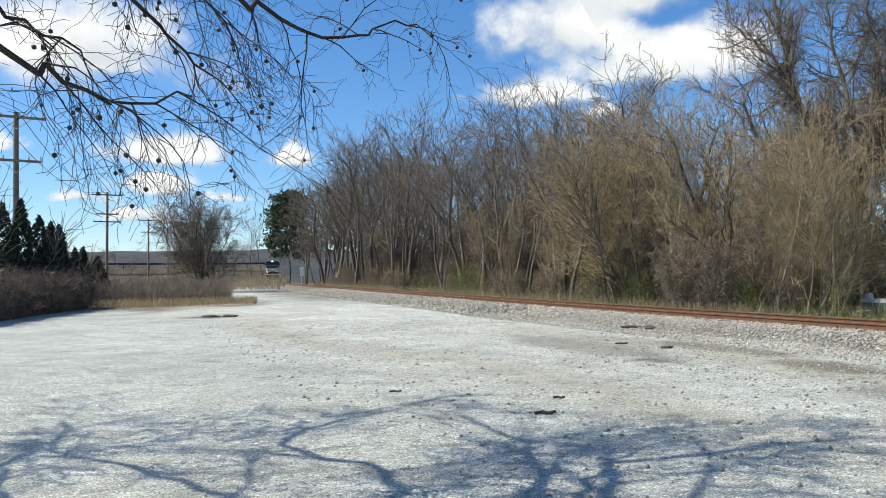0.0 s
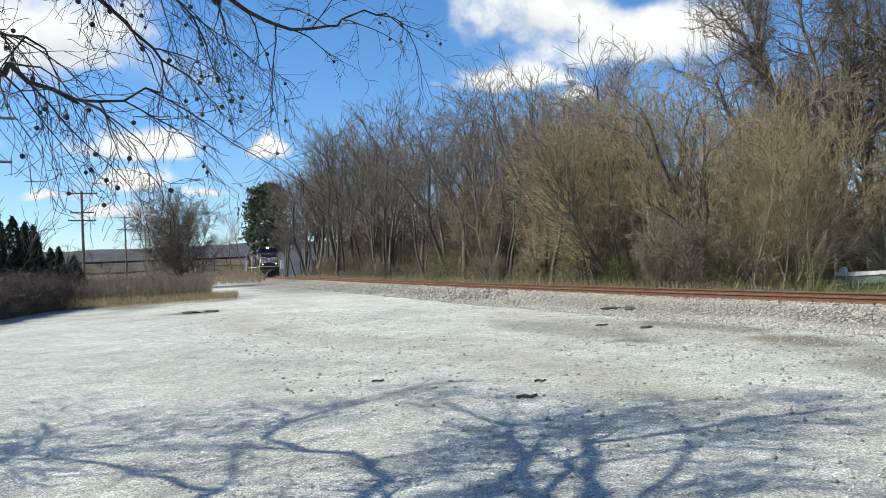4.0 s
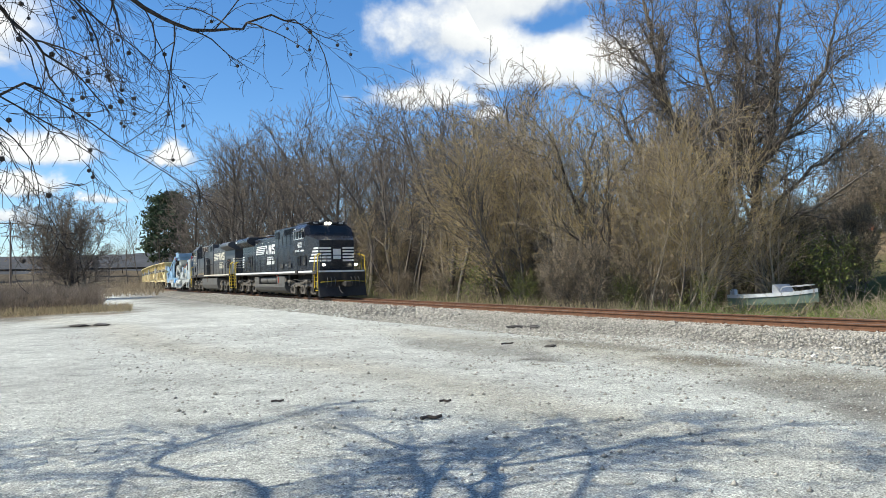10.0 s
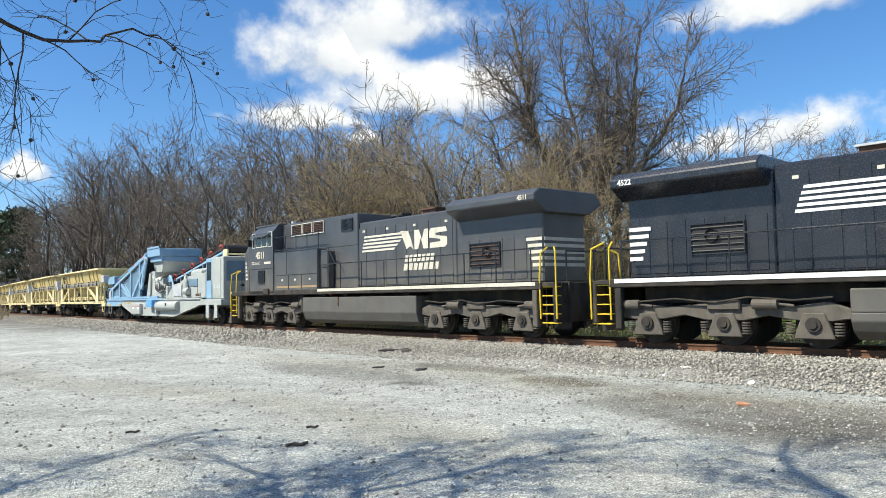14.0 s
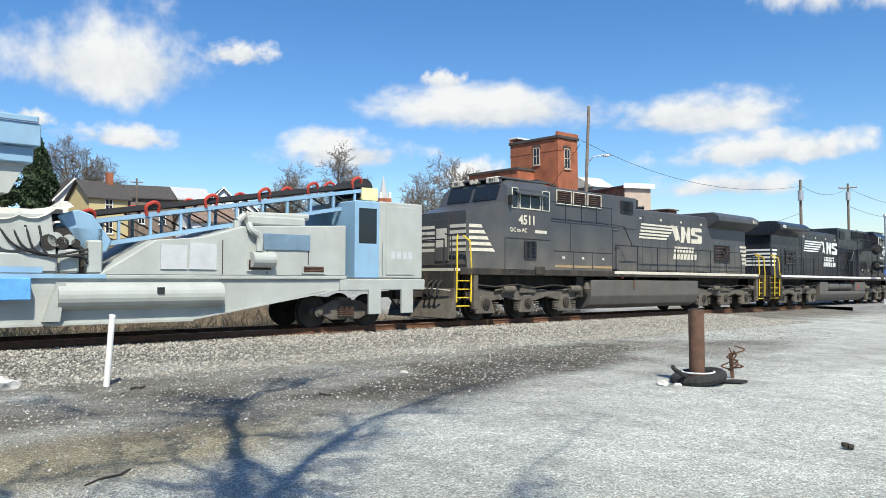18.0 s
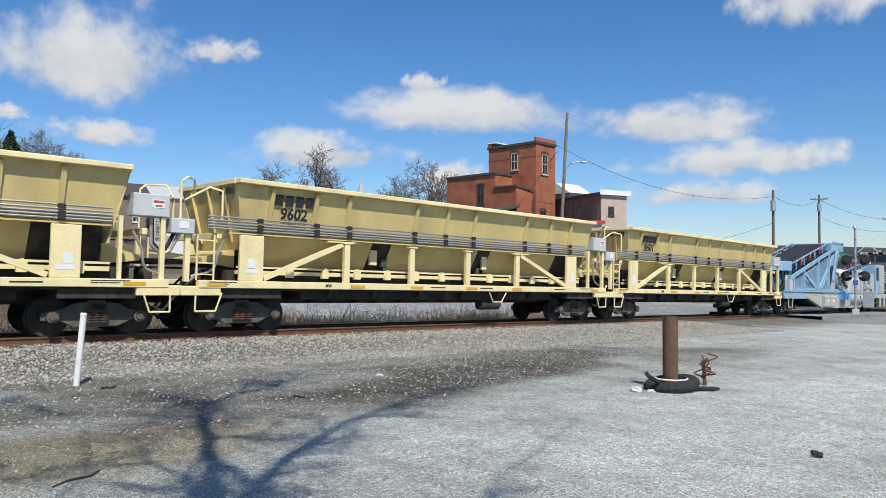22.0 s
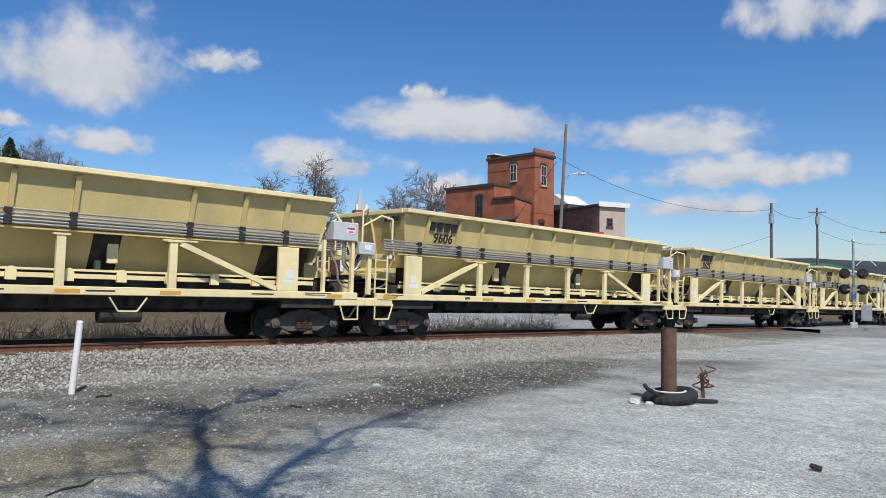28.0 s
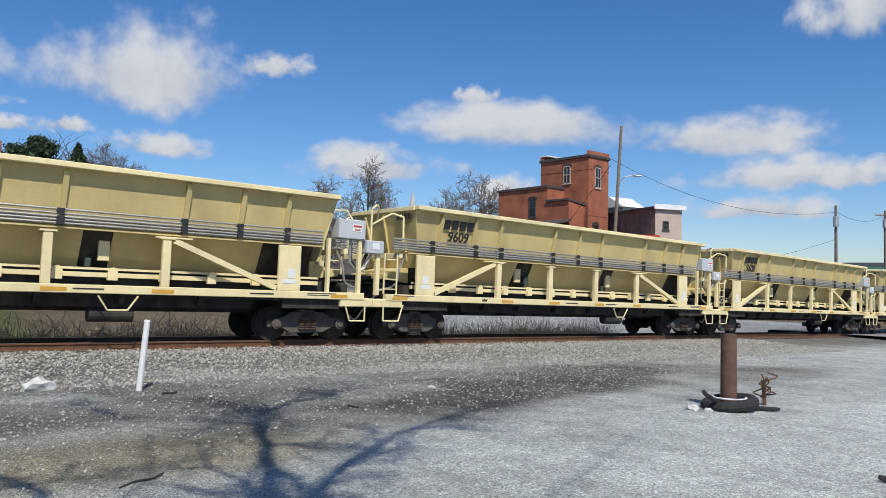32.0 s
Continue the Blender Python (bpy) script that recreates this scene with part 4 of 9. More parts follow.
        for k in range(3):
            bmesh.ops.create_cone(bm, segments=14, radius1=0.16, radius2=0.16, depth=0.03, cap_ends=False, matrix=Matrix.Translation((-7.9 + k * 0.03, side * (1.0 + 0.02 * k), 2.62)) @ Matrix.Rotation(radians(90), 4, "X"))
        part("hose_coil", bm, M_belt, t)
    for k in range(5):
        part("rear_stripe", boxes((-10.165, -10.155, -0.9, 0.9, 2.1 + k * 0.19, 2.2 + k * 0.19)), trim, t)
    # handrails and end stairs
    for side in (-1, 1):
        bm = rods([(-10.2, side * 1.44, 2.6), (1.3, side * 1.44, 2.6)], 0.02)
        rl = part("handrail", bm, M_black, t)
        for k in range(9):
            x = -10.1 + k * 1.42
            part("stanchion", rods([(x, side * 1.44, 1.62), (x, side * 1.44, 2.6)], 0.02), M_black, rl)
        for ex, d in ((9.15, 1), (-10.75, -1)):
            ladder(t, ex, side * 1.22, 0.36, 1.62, 0.56, 5, M_yellow, side, "end_steps", M_under)
            for dx in (-0.30, 0.30):
                part("grab_rail", rods([(ex + dx, side * 1.46, 0.6), (ex + dx, side * 1.48, 1.7), (ex + dx * 0.9, side * 1.44, 2.45), (ex + dx * 0.4 - d * 0.1, side * 1.2, 2.62)], 0.025), M_yellow, t)
            part("end_wall", boxes((ex - 0.33, ex + 0.33, side * 0.92 - 0.02, side * 0.92 + 0.02, 0.3, 1.64)), M_under, t)
            part("step_bracket", boxes((ex - d * 0.52 - 0.09, ex - d * 0.52 + 0.09, side * 1.40 - 0.08, side * 1.40 + 0.08, 0.36, 1.6), bevel=0.02), M_under if not dusty else M_truck, t)
    part("plow", prism([(9.45, 0.12), (9.75, 0.12), (9.55, 0.7), (9.5, 1.2), (9.4, 1.2)], "y", -1.45, 1.45, 0.02), M_belt if not dusty else M_truck, t)
    part("front_deck", boxes((8.6, 9.5, -1.45, 1.45, 1.5, 1.62), (9.4, 9.52, -1.45, 1.45, 1.0, 1.62), bevel=0.02), M_under, t)
    part("rear_deck", boxes((-11.0, -10.1, -1.45, 1.45, 1.5, 1.62), (-11.02, -10.9, -1.45, 1.45, 0.5, 1.62), bevel=0.02), M_under, t)
    part("end_rail", rods([(9.45, -0.9, 1.6), (9.45, -0.9, 2.5), (9.45, 0.9, 2.5), (9.45, 0.9, 1.6)], 0.022), M_black, t)
    part("end_rail", rods([(-10.95, -0.9, 1.6), (-10.95, -0.9, 2.5), (-10.95, 0.9, 2.5), (-10.95, 0.9, 1.6)], 0.022), M_black, t)
    for side in (-1, 1):
        part("deck_edge", boxes((8.62, 9.5, side * 1.456 - 0.006, side * 1.456 + 0.006, 1.53, 1.62)), trim, t)
        part("cabinet_rail", rods([(-0.9, side * 1.44, 2.6), (0.2, side * 1.44, 2.62), (0.75, side * 1.46, 3.3), (1.5, side * 1.50, 3.34), (5.1, side * 1.52, 3.36)], 0.02), M_black, t)
        part("end_stanchion", rods([(9.42, side * 1.2, 1.62), (9.42, side * 1.2, 2.6), (9.42, side * 0.9, 2.66)], 0.02), M_black, t)
    part("deck_edge", boxes((9.522, 9.53, -1.4, 1.4, 1.53, 1.62)), trim, t)
    # hoses, cut lever and lamps on the front
    for k, yy in enumerate((-0.95, -0.72, -0.5, 0.5, 0.72, 0.95)):
        part("brake_hose", tube_path([(9.56, yy, 1.25), (9.74, yy * 1.02, 1.12), (9.80, yy * 1.04, 0.85), (9.68, yy * 1.06, 0.66 + 0.03 * (k % 2))], 0.028, 6), M_belt, t)
    part("cut_lever", rods([(9.62, -1.35, 0.95), (9.66, -0.6, 1.0), (9.66, 0.6, 1.0), (9.62, 1.35, 0.95)], 0.018), M_whited if dusty else M_yellow, t)
    part("uncoupling_plate", boxes((9.52, 9.58, -0.42, 0.42, 0.66, 1.14), bevel=0.01), M_under, t)
    coupler(t, 10.4, 1)
    coupler(t, -11.25, -1)
    # fuel tank and reservoirs
    if dusty:
        part("fuel_tank", prism([(-1.30, 0.40), (-1.42, 0.72), (-1.42, 1.30), (1.42, 1.30), (1.42, 0.72), (1.30, 0.40), (1.0, 0.25), (-1.0, 0.25)], "x", -4.78, 2.76, 0.02), M_tank, t)
        part("sight_gauge", boxes((0.02, 0.10, v * 1.43 - 0.012, v * 1.43 + 0.012, 0.95, 1.3)), M_rust, t)
    else:
        part("fuel_tank", prism([(-1.30, 0.40), (-1.42, 0.62), (-1.42, 0.80), (1.42, 0.80), (1.42, 0.62), (1.30, 0.40), (1.0, 0.22), (-1.0, 0.22)], "x", -4.78, 2.76, 0.02), M_tank, t)
        part("tank_block", boxes((0.95, 2.76, -1.42, 1.42, 0.79, 1.34), (-4.78, -3.6, -1.42, 1.42, 0.79, 1.30), (-3.6, 0.95, -0.9, 0.9, 0.79, 1.34), bevel=0.03), M_tank, t)
        for side in (-1, 1):
            for a, b in ((-3.3, -1.65), (-1.35, 0.55)):
                bm = bmesh.new()
                rod(bm, (a, side * 1.14, 1.07), (b, side * 1.14, 1.07), 0.23, sides=20)
                for e, g in ((a, -0.1), (b, 0.1)):
                    rod(bm, (e, side * 1.14, 1.07), (e + g, side * 1.14, 1.07), 0.23, 0.12, 20)
                part("air_reservoir", bm, M_tank, t)
        part("sight_gauge", boxes((1.35, 1.43, v * 1.43 - 0.012, v * 1.43 + 0.012, 0.9, 1.3)), M_red, t)
    bm = bmesh.new()
    disc(bm, 0.72, v * 1.3, 1.45, 0.09, 0.06, 12)
    part("filler_cap", bm, M_red, t)
    for q in ((-4.2, -3.6, -1.2, 1.2, 1.3, 1.45), (1.2, 1.6, -1.3, 1.3, 1.34, 1.5), (3.0, 3.4, -1.25, 1.25, 0.7, 1.4), (-0.4, -0.1, -1.3, 1.3, 1.3, 1.45)):
        part("underframe_gear", boxes(q), M_under, t)
    bm = bmesh.new()
    rod(bm, (2.95, v * 1.35, 1.22), (2.95, v * 1.35, 0.98), 0.06, 0.13, 14)
    part("bell", bm, M_truck, t)
    loco_truck(t, 6.0, v)
    loco_truck(t, -7.55, v)
    # lettering and marks
    turn = pose(0, 0, 0, 90, 0, 0 if v < 0 else 180)
    flip = -1 if v > 0 else 1
    words(number, 0.42, Matrix.Translation((6.33, v * 1.512, 3.21)) @ turn, trim, cabo, "road_number", bold=0.012)
    words("DC to AC", 0.19, Matrix.Translation((6.75 if v > 0 else 5.85, v * 1.512, 2.88)) @ turn, trim, cabo, bold=0.004)
    part("model_bar", boxes((5.35 if v > 0 else 6.5, 5.95 if v > 0 else 7.12, v * 1.51 - 0.004, v * 1.51 + 0.004, 2.82, 2.92)), trim, cabo)
    words(number, 0.20, Matrix.Translation((-9.9, v * 1.535, 4.08)) @ turn, trim, t, "road_number", bold=0.006)
    words(number, 0.15, Matrix.Translation((7.292, -0.82, 4.52)) @ pose(0, 0, 0, 90, 0, 90), M_belt if dusty else M_white, cabo, "road_number")
    words(number, 0.15, Matrix.Translation((7.292, 0.82, 4.52)) @ pose(0, 0, 0, 90, 0, 90), M_belt if dusty else M_white, cabo, "road_number")
    y = v * 0.972
    # five slanted bars, a sweeping wedge and two heavy block shapes
    for k in range(5):
        z = 2.98 + k * 0.132
        if v > 0:
            pts = [(-0.98 - k * 0.04, z), (-3.0 - k * 0.17, z), (-3.0 - (k + 0.55) * 0.17, z + 0.075), (-1.0 - k * 0.04, z + 0.075)]
        else:
            pts = [(-5.95 + k * 0.05, z), (-3.85 + k * 0.17, z), (-3.85 + (k + 0.55) * 0.17, z + 0.075), (-5.93 + k * 0.05, z + 0.075)]
        part("emblem_bar", prism(pts, "y", y, y + v * 0.008), trim, t)
    if v > 0:
        sh = [[(-3.75, 2.95), (-3.95, 3.05), (-4.15, 2.92), (-4.0, 3.3), (-3.85, 3.58), (-4.15, 3.58), (-4.35, 3.2), (-4.42, 2.95), (-4.62, 2.95), (-4.62, 3.58), (-4.4, 3.58)][:6] + [(-3.4, 3.62)],
              [(-4.2, 2.92), (-4.4, 2.92), (-4.55, 3.3), (-4.7, 2.92), (-4.95, 2.92), (-4.95, 3.6), (-4.75, 3.6), (-4.62, 3.25), (-4.45, 3.6), (-4.2, 3.6)],
              [(-5.05, 2.92), (-5.85, 2.92), (-5.95, 3.0), (-5.95, 3.26), (-5.35, 3.34), (-5.35, 3.42), (-5.95, 3.44), (-5.88, 3.6), (-5.12, 3.6), (-5.02, 3.5), (-5.02, 3.28), (-5.6, 3.2), (-5.6, 3.12), (-5.05, 3.1)]]
        wb = ((-3.62, -5.28, 2.50, 2.74), (-3.55, -5.52, 2.20, 2.44))
    else:
        sh = [[(-3.3, 3.62), (-2.95, 3.58), (-2.75, 2.92), (-2.95, 3.05), (-3.15, 2.95), (-3.0, 3.3)],
              [(-2.5, 2.92), (-2.5, 3.6), (-2.25, 3.6), (-2.1, 3.25), (-2.0, 3.6), (-1.78, 3.6), (-1.78, 2.92), (-2.0, 2.92), (-2.2, 3.3), (-2.3, 2.92)],
              [(-1.68, 3.1), (-1.1, 3.12), (-1.1, 3.2), (-1.68, 3.28), (-1.68, 3.5), (-1.58, 3.6), (-0.85, 3.6), (-0.78, 3.44), (-1.35, 3.42), (-1.35, 3.34), (-0.78, 3.26), (-0.78, 3.0), (-0.88, 2.92), (-1.65, 2.92)]]
        wb = ((-2.9, -1.3, 2.50, 2.74), (-3.0, -1.05, 2.20, 2.44))
    for q in sh:
        part("emblem_shape", prism(q, "y", y, y + v * 0.008), trim, t)
    for a, b, c, d in wb:
        n = 7
        for k in range(n):
            x0 = a + (b - a) * k / n
            x1 = a + (b - a) * (k + 0.74) / n
            s = 0.06 if v < 0 else -0.06
            part("name_bar", prism([(x0, c), (x1, c), (x1 + s, d), (x0 + s, d)], "y", y, y + v * 0.008), trim, t)
    CARS.append((t, o_mid, 6.0, -7.55, turned))
    return t


mat_tan = mat("tan_dust_band", (0.36, 0.25, 0.13), 0.8, var=0.15, dirt=0.3)
locomotive("4522", -1, 8.68, False, M_black, M_white, False)
locomotive("4511", 1, 31.88, True, M_blackd, M_whited, True)


M_motor = mat("dark_green_motor_paint", (0.045, 0.07, 0.05), 0.5, var=0.2, dirt=0.3)


def dump_car():
    """A side-conveyor dump hopper on a flat frame, x ahead."""
    t = thing("dump_car", "cream-yellow dump hopper car with pipes along its side", "freight car", "dump cars of the train")
    part("side_sill", boxes((-8.15, 8.15, -1.52, -1.36, 1.06, 1.24), bevel=0.012), M_creaml, t)
    part("side_sill", boxes((-8.15, 8.15, 1.36, 1.52, 1.06, 1.24), bevel=0.012), M_creaml, t)
    part("deck", boxes((-8.1, 8.1, -1.36, 1.36, 1.0, 1.12)), M_under, t)
    part("centre_sill", boxes((-8.0, 8.0, -0.35, 0.35, 0.66, 1.0), (-5.2, 5.2, -1.2, 1.2, 0.78, 1.0)), M_under, t)
    for x in (-4.4, -2.9, -1.2, 0.6, 2.2, 3.9):
        part("cross_bearer", prism([(-1.45, 1.05), (-1.35, 0.86), (-0.4, 0.68), (0.4, 0.68), (1.35, 0.86), (1.45, 1.05)], "x", x - 0.06, x + 0.06), M_under, t)
    for x0 in (-7.6, 5.9):
        part("bolster_plate", boxes((x0, x0 + 1.7, -1.40, 1.40, 0.82, 1.04)), M_under, t)
    for s in (-1, 1):
        part("sill_end", boxes((s * 8.0 - 0.55, s * 8.0 + 0.42, -1.5, 1.5, 0.88, 1.10), bevel=0.02), M_creaml, t)
    # hopper: upper plates lean out to a rim; lower plates lean in to the belt
    for s in (-1, 1):
        up = [(s * 1.52, 3.56), (s * 1.30, 2.42), (s * 1.28, 2.42), (s * 1.50, 3.56)]
        bm = bmesh.new()
        q = [(-7.25, s * 1.52, 3.58), (7.2, s * 1.52, 3.58), (6.98, s * 1.28, 2.40), (-7.03, s * 1.28, 2.40)]
        ins = [(-7.2, s * 1.49, 3.58), (7.15, s * 1.49, 3.58), (6.93, s * 1.25, 2.40), (-6.98, s * 1.25, 2.40)]
        va, vb = [bm.verts.new(p) for p in q], [bm.verts.new(p) for p in ins]
        bm.faces.new(va)
        bm.faces.new(vb[::-1])
        for i in range(4):
            bm.faces.new((va[i], vb[i], vb[(i + 1) % 4], va[(i + 1) % 4]))
        bmesh.ops.recalc_face_normals(bm, faces=bm.faces)
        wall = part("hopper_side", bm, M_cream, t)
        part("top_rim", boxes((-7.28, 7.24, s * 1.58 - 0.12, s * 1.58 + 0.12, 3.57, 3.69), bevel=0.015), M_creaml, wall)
        for x in (-6.3, -5.0, -3.95, -1.5, -0.25, 0.95, 3.45, 4.75, 5.9):
            bm = prism([(s * 1.52, 3.56), (s * 1.60, 3.50), (s * 1.36, 2.60), (s * 1.30, 2.60)], "x", x - 0.055, x + 0.055)
            part("rib", bm, M_cream, wall)
        for a, b in ((-6.3, -2.9), (-2.2, 1.4), (2.0, 5.4)):
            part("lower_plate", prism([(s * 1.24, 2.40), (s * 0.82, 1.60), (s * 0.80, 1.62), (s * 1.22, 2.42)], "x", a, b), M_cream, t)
        for x0, x1 in ((-2.85, -2.6), (1.75, 1.98)):
            part("gate_box", boxes((x0, x1, s * 1.02 - 0.05, s * 1.02 + 0.05, 1.75, 2.25), bevel=0.01), M_creaml, t)
        for x0, x1, z0, z1 in ((-2.45, -2.25, 1.7, 1.95), (1.5, 1.62, 1.6, 1.8)):
            part("hydraulic_motor", boxes((x0, x1, s * 1.03 - 0.06, s * 1.03 + 0.06, z0, z1), bevel=0.02), M_motor, t)
        # posts, wide end plates and braces
        for x in (-3.95, -1.62, 0.70, 3.05):
            p = part("post", boxes((x - 0.09, x + 0.09, s * 1.44 - 0.06, s * 1.44 + 0.06, 1.24, 2.28), bevel=0.01), M_creaml, t)
            part("post_cap", boxes((x - 0.16, x + 0.16, s * 1.44 - 0.08, s * 1.44 + 0.08, 2.28, 2.32)), M_creaml, p)
        for x0, x1 in ((-7.12, -6.48), (5.72, 6.30)):
            part("end_plate", boxes((x0, x1, s * 1.45 - 0.05, s * 1.45 + 0.05, 1.24, 2.34), bevel=0.015), M_creaml, t)
        part("brace", beam((-6.45, s * 1.43, 1.30), (-4.1, s * 1.43, 2.26), 0.12, 0.12), M_creaml, t)
        part("brace", beam((5.68, s * 1.43, 1.30), (3.2, s * 1.43, 2.26), 0.12, 0.12), M_creaml, t)
        for x0, x1 in ((-4.6, -3.7), (2.8, 3.6)):
            part("post_cap", boxes((x0, x1, s * 1.44 - 0.07, s * 1.44 + 0.07, 2.30, 2.335)), M_creaml, t)
        part("belt_rail", boxes((-7.0, 7.0, s * 1.06 - 0.04, s * 1.06 + 0.04, 1.40, 1.50), (-7.0, 7.0, s * 1.10 - 0.02, s * 1.10 + 0.02, 1.55, 1.60)), M_creaml, t)
        for k in range(13):
            x = -6.6 + k * 1.08
            part("roller_bracket", prism([(x - 0.10, 1.34), (x + 0.10, 1.34), (x + 0.10, 1.54), (x + 0.03, 1.62), (x - 0.06, 1.60), (x - 0.10, 1.48)], "y", s * 1.15 - 0.05, s * 1.15 + 0.05), M_creaml, t)
        # pipe run
        for k in range(5):
            z = 2.46 + k * 0.065 + (0.02 if k == 4 else 0)
            bm = bmesh.new()
            rod(bm, (-7.95, s * 1.46, z), (6.9, s * 1.46, z), 0.024, sides=8)
            part("pipe", bm, M_pipe, t)
        for x in (-6.6, -4.95, -3.9, -1.55, -0.3, 0.9, 3.4, 4.7, 5.9):
            part("pipe_clamp", boxes((x - 0.07, x + 0.07, s * 1.47 - 0.05, s * 1.47 + 0.05, 2.43, 2.60), (x - 0.07, x + 0.07, s * 1.47 - 0.05, s * 1.47 + 0.05, 2.66, 2.76)), M_belt, t)
        part("pipe_shelf", boxes((-7.4, 6.9, s * 1.36 - 0.08, s * 1.36 + 0.08, 2.36, 2.40)), M_cream, t)
        for x in (-3.6, -1.45, 0.85, 3.0, -7.7, 7.4):
            part("reflector", boxes((x - 0.24, x + 0.24, s * 1.523 - 0.004, s * 1.523 + 0.004, 1.10, 1.18)), M_orange, t)
        part("stencil_bar", boxes((-0.9, -0.3, s * 1.523 - 0.004, s * 1.523 + 0.004, 1.14, 1.17), (1.2, 1.8, s * 1.523 - 0.004, s * 1.523 + 0.004, 1.14, 1.17), (5.0, 5.6, s * 1.523 - 0.004, s * 1.523 + 0.004, 1.14, 1.17)), M_belt, t)
        # ladder and grab irons
        ladder(t, -7.95, s * 1.40, 1.24, 2.30, 0.42, 4, M_creaml, s * 0.1, "ladder")
        for x0, x1, zt in ((-8.48, -8.36, 2.4), (7.05, 7.13, 2.6), (7.95, 8.05, 2.65)):
            part("end_post", boxes((x0, x1, s * 1.42 - 0.05, s * 1.42 + 0.05, 1.2, zt)), M_creaml, t)
        part("stirrup", rods([(-8.2, s * 1.48, 0.95), (-8.2, s * 1.48, 0.52), (-7.7, s * 1.48, 0.52), (-7.55, s * 1.48, 0.95)], 0.022), M_creaml, t)
        part("stirrup", rods([(8.2, s * 1.48, 0.95), (8.2, s * 1.48, 0.52), (7.75, s * 1.48, 0.52), (7.6, s * 1.48, 0.95)], 0.022), M_creaml, t)
        part("handrail", rods([(-8.5, s * 1.2, 2.4), (-8.5, s * 1.2, 3.5), (-8.35, s * 1.2, 3.62), (-8.0, s * 0.8, 3.62), (-7.9, s * 0.6, 3.3)], 0.028), M_creaml, t)
        part("handrail", rods([(-7.55, s * 1.36, 2.5), (-7.55, s * 1.36, 3.35), (-7.75, s * 1.1, 3.45), (-8.3, s * 0.9, 3.1)], 0.028), M_creaml, t)
    # ends
    for e in (-1, 1):
        bm = bmesh.new()
        q = [(e * 7.25, -1.5, 3.58), (e * 7.25, 1.5, 3.58), (e * 6.92, 1.26, 2.0), (e * 6.92, -1.26, 2.0)]
        ins = [(e * 7.2, -1.48, 3.58), (e * 7.2, 1.48, 3.58), (e * 6.87, 1.24, 2.0), (e * 6.87, -1.24, 2.0)]
        va, vb = [bm.verts.new(p) for p in q], [bm.verts.new(p) for p in ins]
        bm.faces.new(va)
        bm.faces.new(vb[::-1])
        for i in range(4):
            bm.faces.new((va[i], vb[i], vb[(i + 1) % 4], va[(i + 1) % 4]))
        bmesh.ops.recalc_face_normals(bm, faces=bm.faces)
        part("hopper_end", bm, M_cream, t)
        part("top_rim", boxes((e * 7.26 - 0.05, e * 7.26 + 0.05, -1.47, 1.47, 3.57, 3.69), bevel=0.01), M_creaml, t)
        coupler(t, e * 8.46, e)
        freight_truck(t, e * 6.78, -1)
        part("end_machinery", boxes((e * 7.3 - 0.3, e * 7.3 + 0.3, -0.6, 0.6, 1.12, 1.75), (e * 7.9 - 0.12, e * 7.9 + 0.12, -0.9, -0.3, 1.1, 1.5), bevel=0.04), M_under, t)
    # dark filler, so the gaps between lower plates look like shaded openings
    part("inner_trough", prism([(-1.19, 2.40), (-0.74, 1.56), (0.74, 1.56), (1.19, 2.40)], "x", -6.84, 6.8), M_under, t)
    part("belt", boxes((-8.3, 8.3, -0.75, 0.75, 1.50, 1.54)), M_belt, t)
    # dark box added to close the see-through gap and deepen its shade
    part("belt_bed", boxes((-7.2, 7.2, -0.98, 0.98, 1.12, 1.49), bevel=0.02), M_under, t)
    part("belt_tail", boxes((7.2, 8.9, -0.7, 0.7, 1.6, 1.72), bevel=0.03), M_belt, t)
    part("control_box", boxes((7.32, 8.12, -1.52, -1.12, 2.62, 3.12), bevel=0.02), M_greybox, t, "light grey electrical box with a warning sign")
    part("warning_sign", boxes((7.72, 8.0, -1.528, -1.522, 2.82, 3.0)), M_siding, t)
    part("warning_bar", boxes((7.74, 7.98, -1.533, -1.528, 2.93, 2.98), (7.78, 7.94, -1.533, -1.528, 2.85, 2.88)), M_red, t)
    part("junction_box", boxes((-8.85, -8.3, -1.55, -1.25, 2.28, 2.62), bevel=0.02), M_greybox, t)
    part("warning_sign", boxes((-8.68, -8.45, -1.558, -1.552, 2.40, 2.56)), M_siding, t)
    part("cable_loop", rods([(-8.7, -1.35, 2.3), (-8.85, -1.3, 1.95), (-8.95, -1.25, 1.85), (-9.15, -1.25, 2.05), (-9.2, -1.3, 2.6)], 0.045, 8), M_belt, t)
    part("cable_loop", rods([(-8.6, -1.42, 2.3), (-8.78, -1.36, 1.9), (-8.95, -1.3, 1.78), (-9.2, -1.3, 2.0), (-9.24, -1.34, 2.6)], 0.04, 8), M_pipe, t)
    part("placard", boxes((-6.92, -6.72, -1.508, -1.502, 1.55, 1.78), (5.95, 6.15, -1.508, -1.502, 1.55, 1.78)), M_siding, t)
    bm = bmesh.new()
    rod(bm, (1.6, -1.1, 0.62), (2.5, -1.1, 0.62), 0.16, sides=14)
    part("brake_cylinder", bm, M_under, t)
    part("valve_rigging", rods([(1.7, -1.48, 1.02), (1.9, -1.46, 0.72), (2.3, -1.46, 0.72), (2.5, -1.48, 1.02)], 0.02), M_creaml, t)
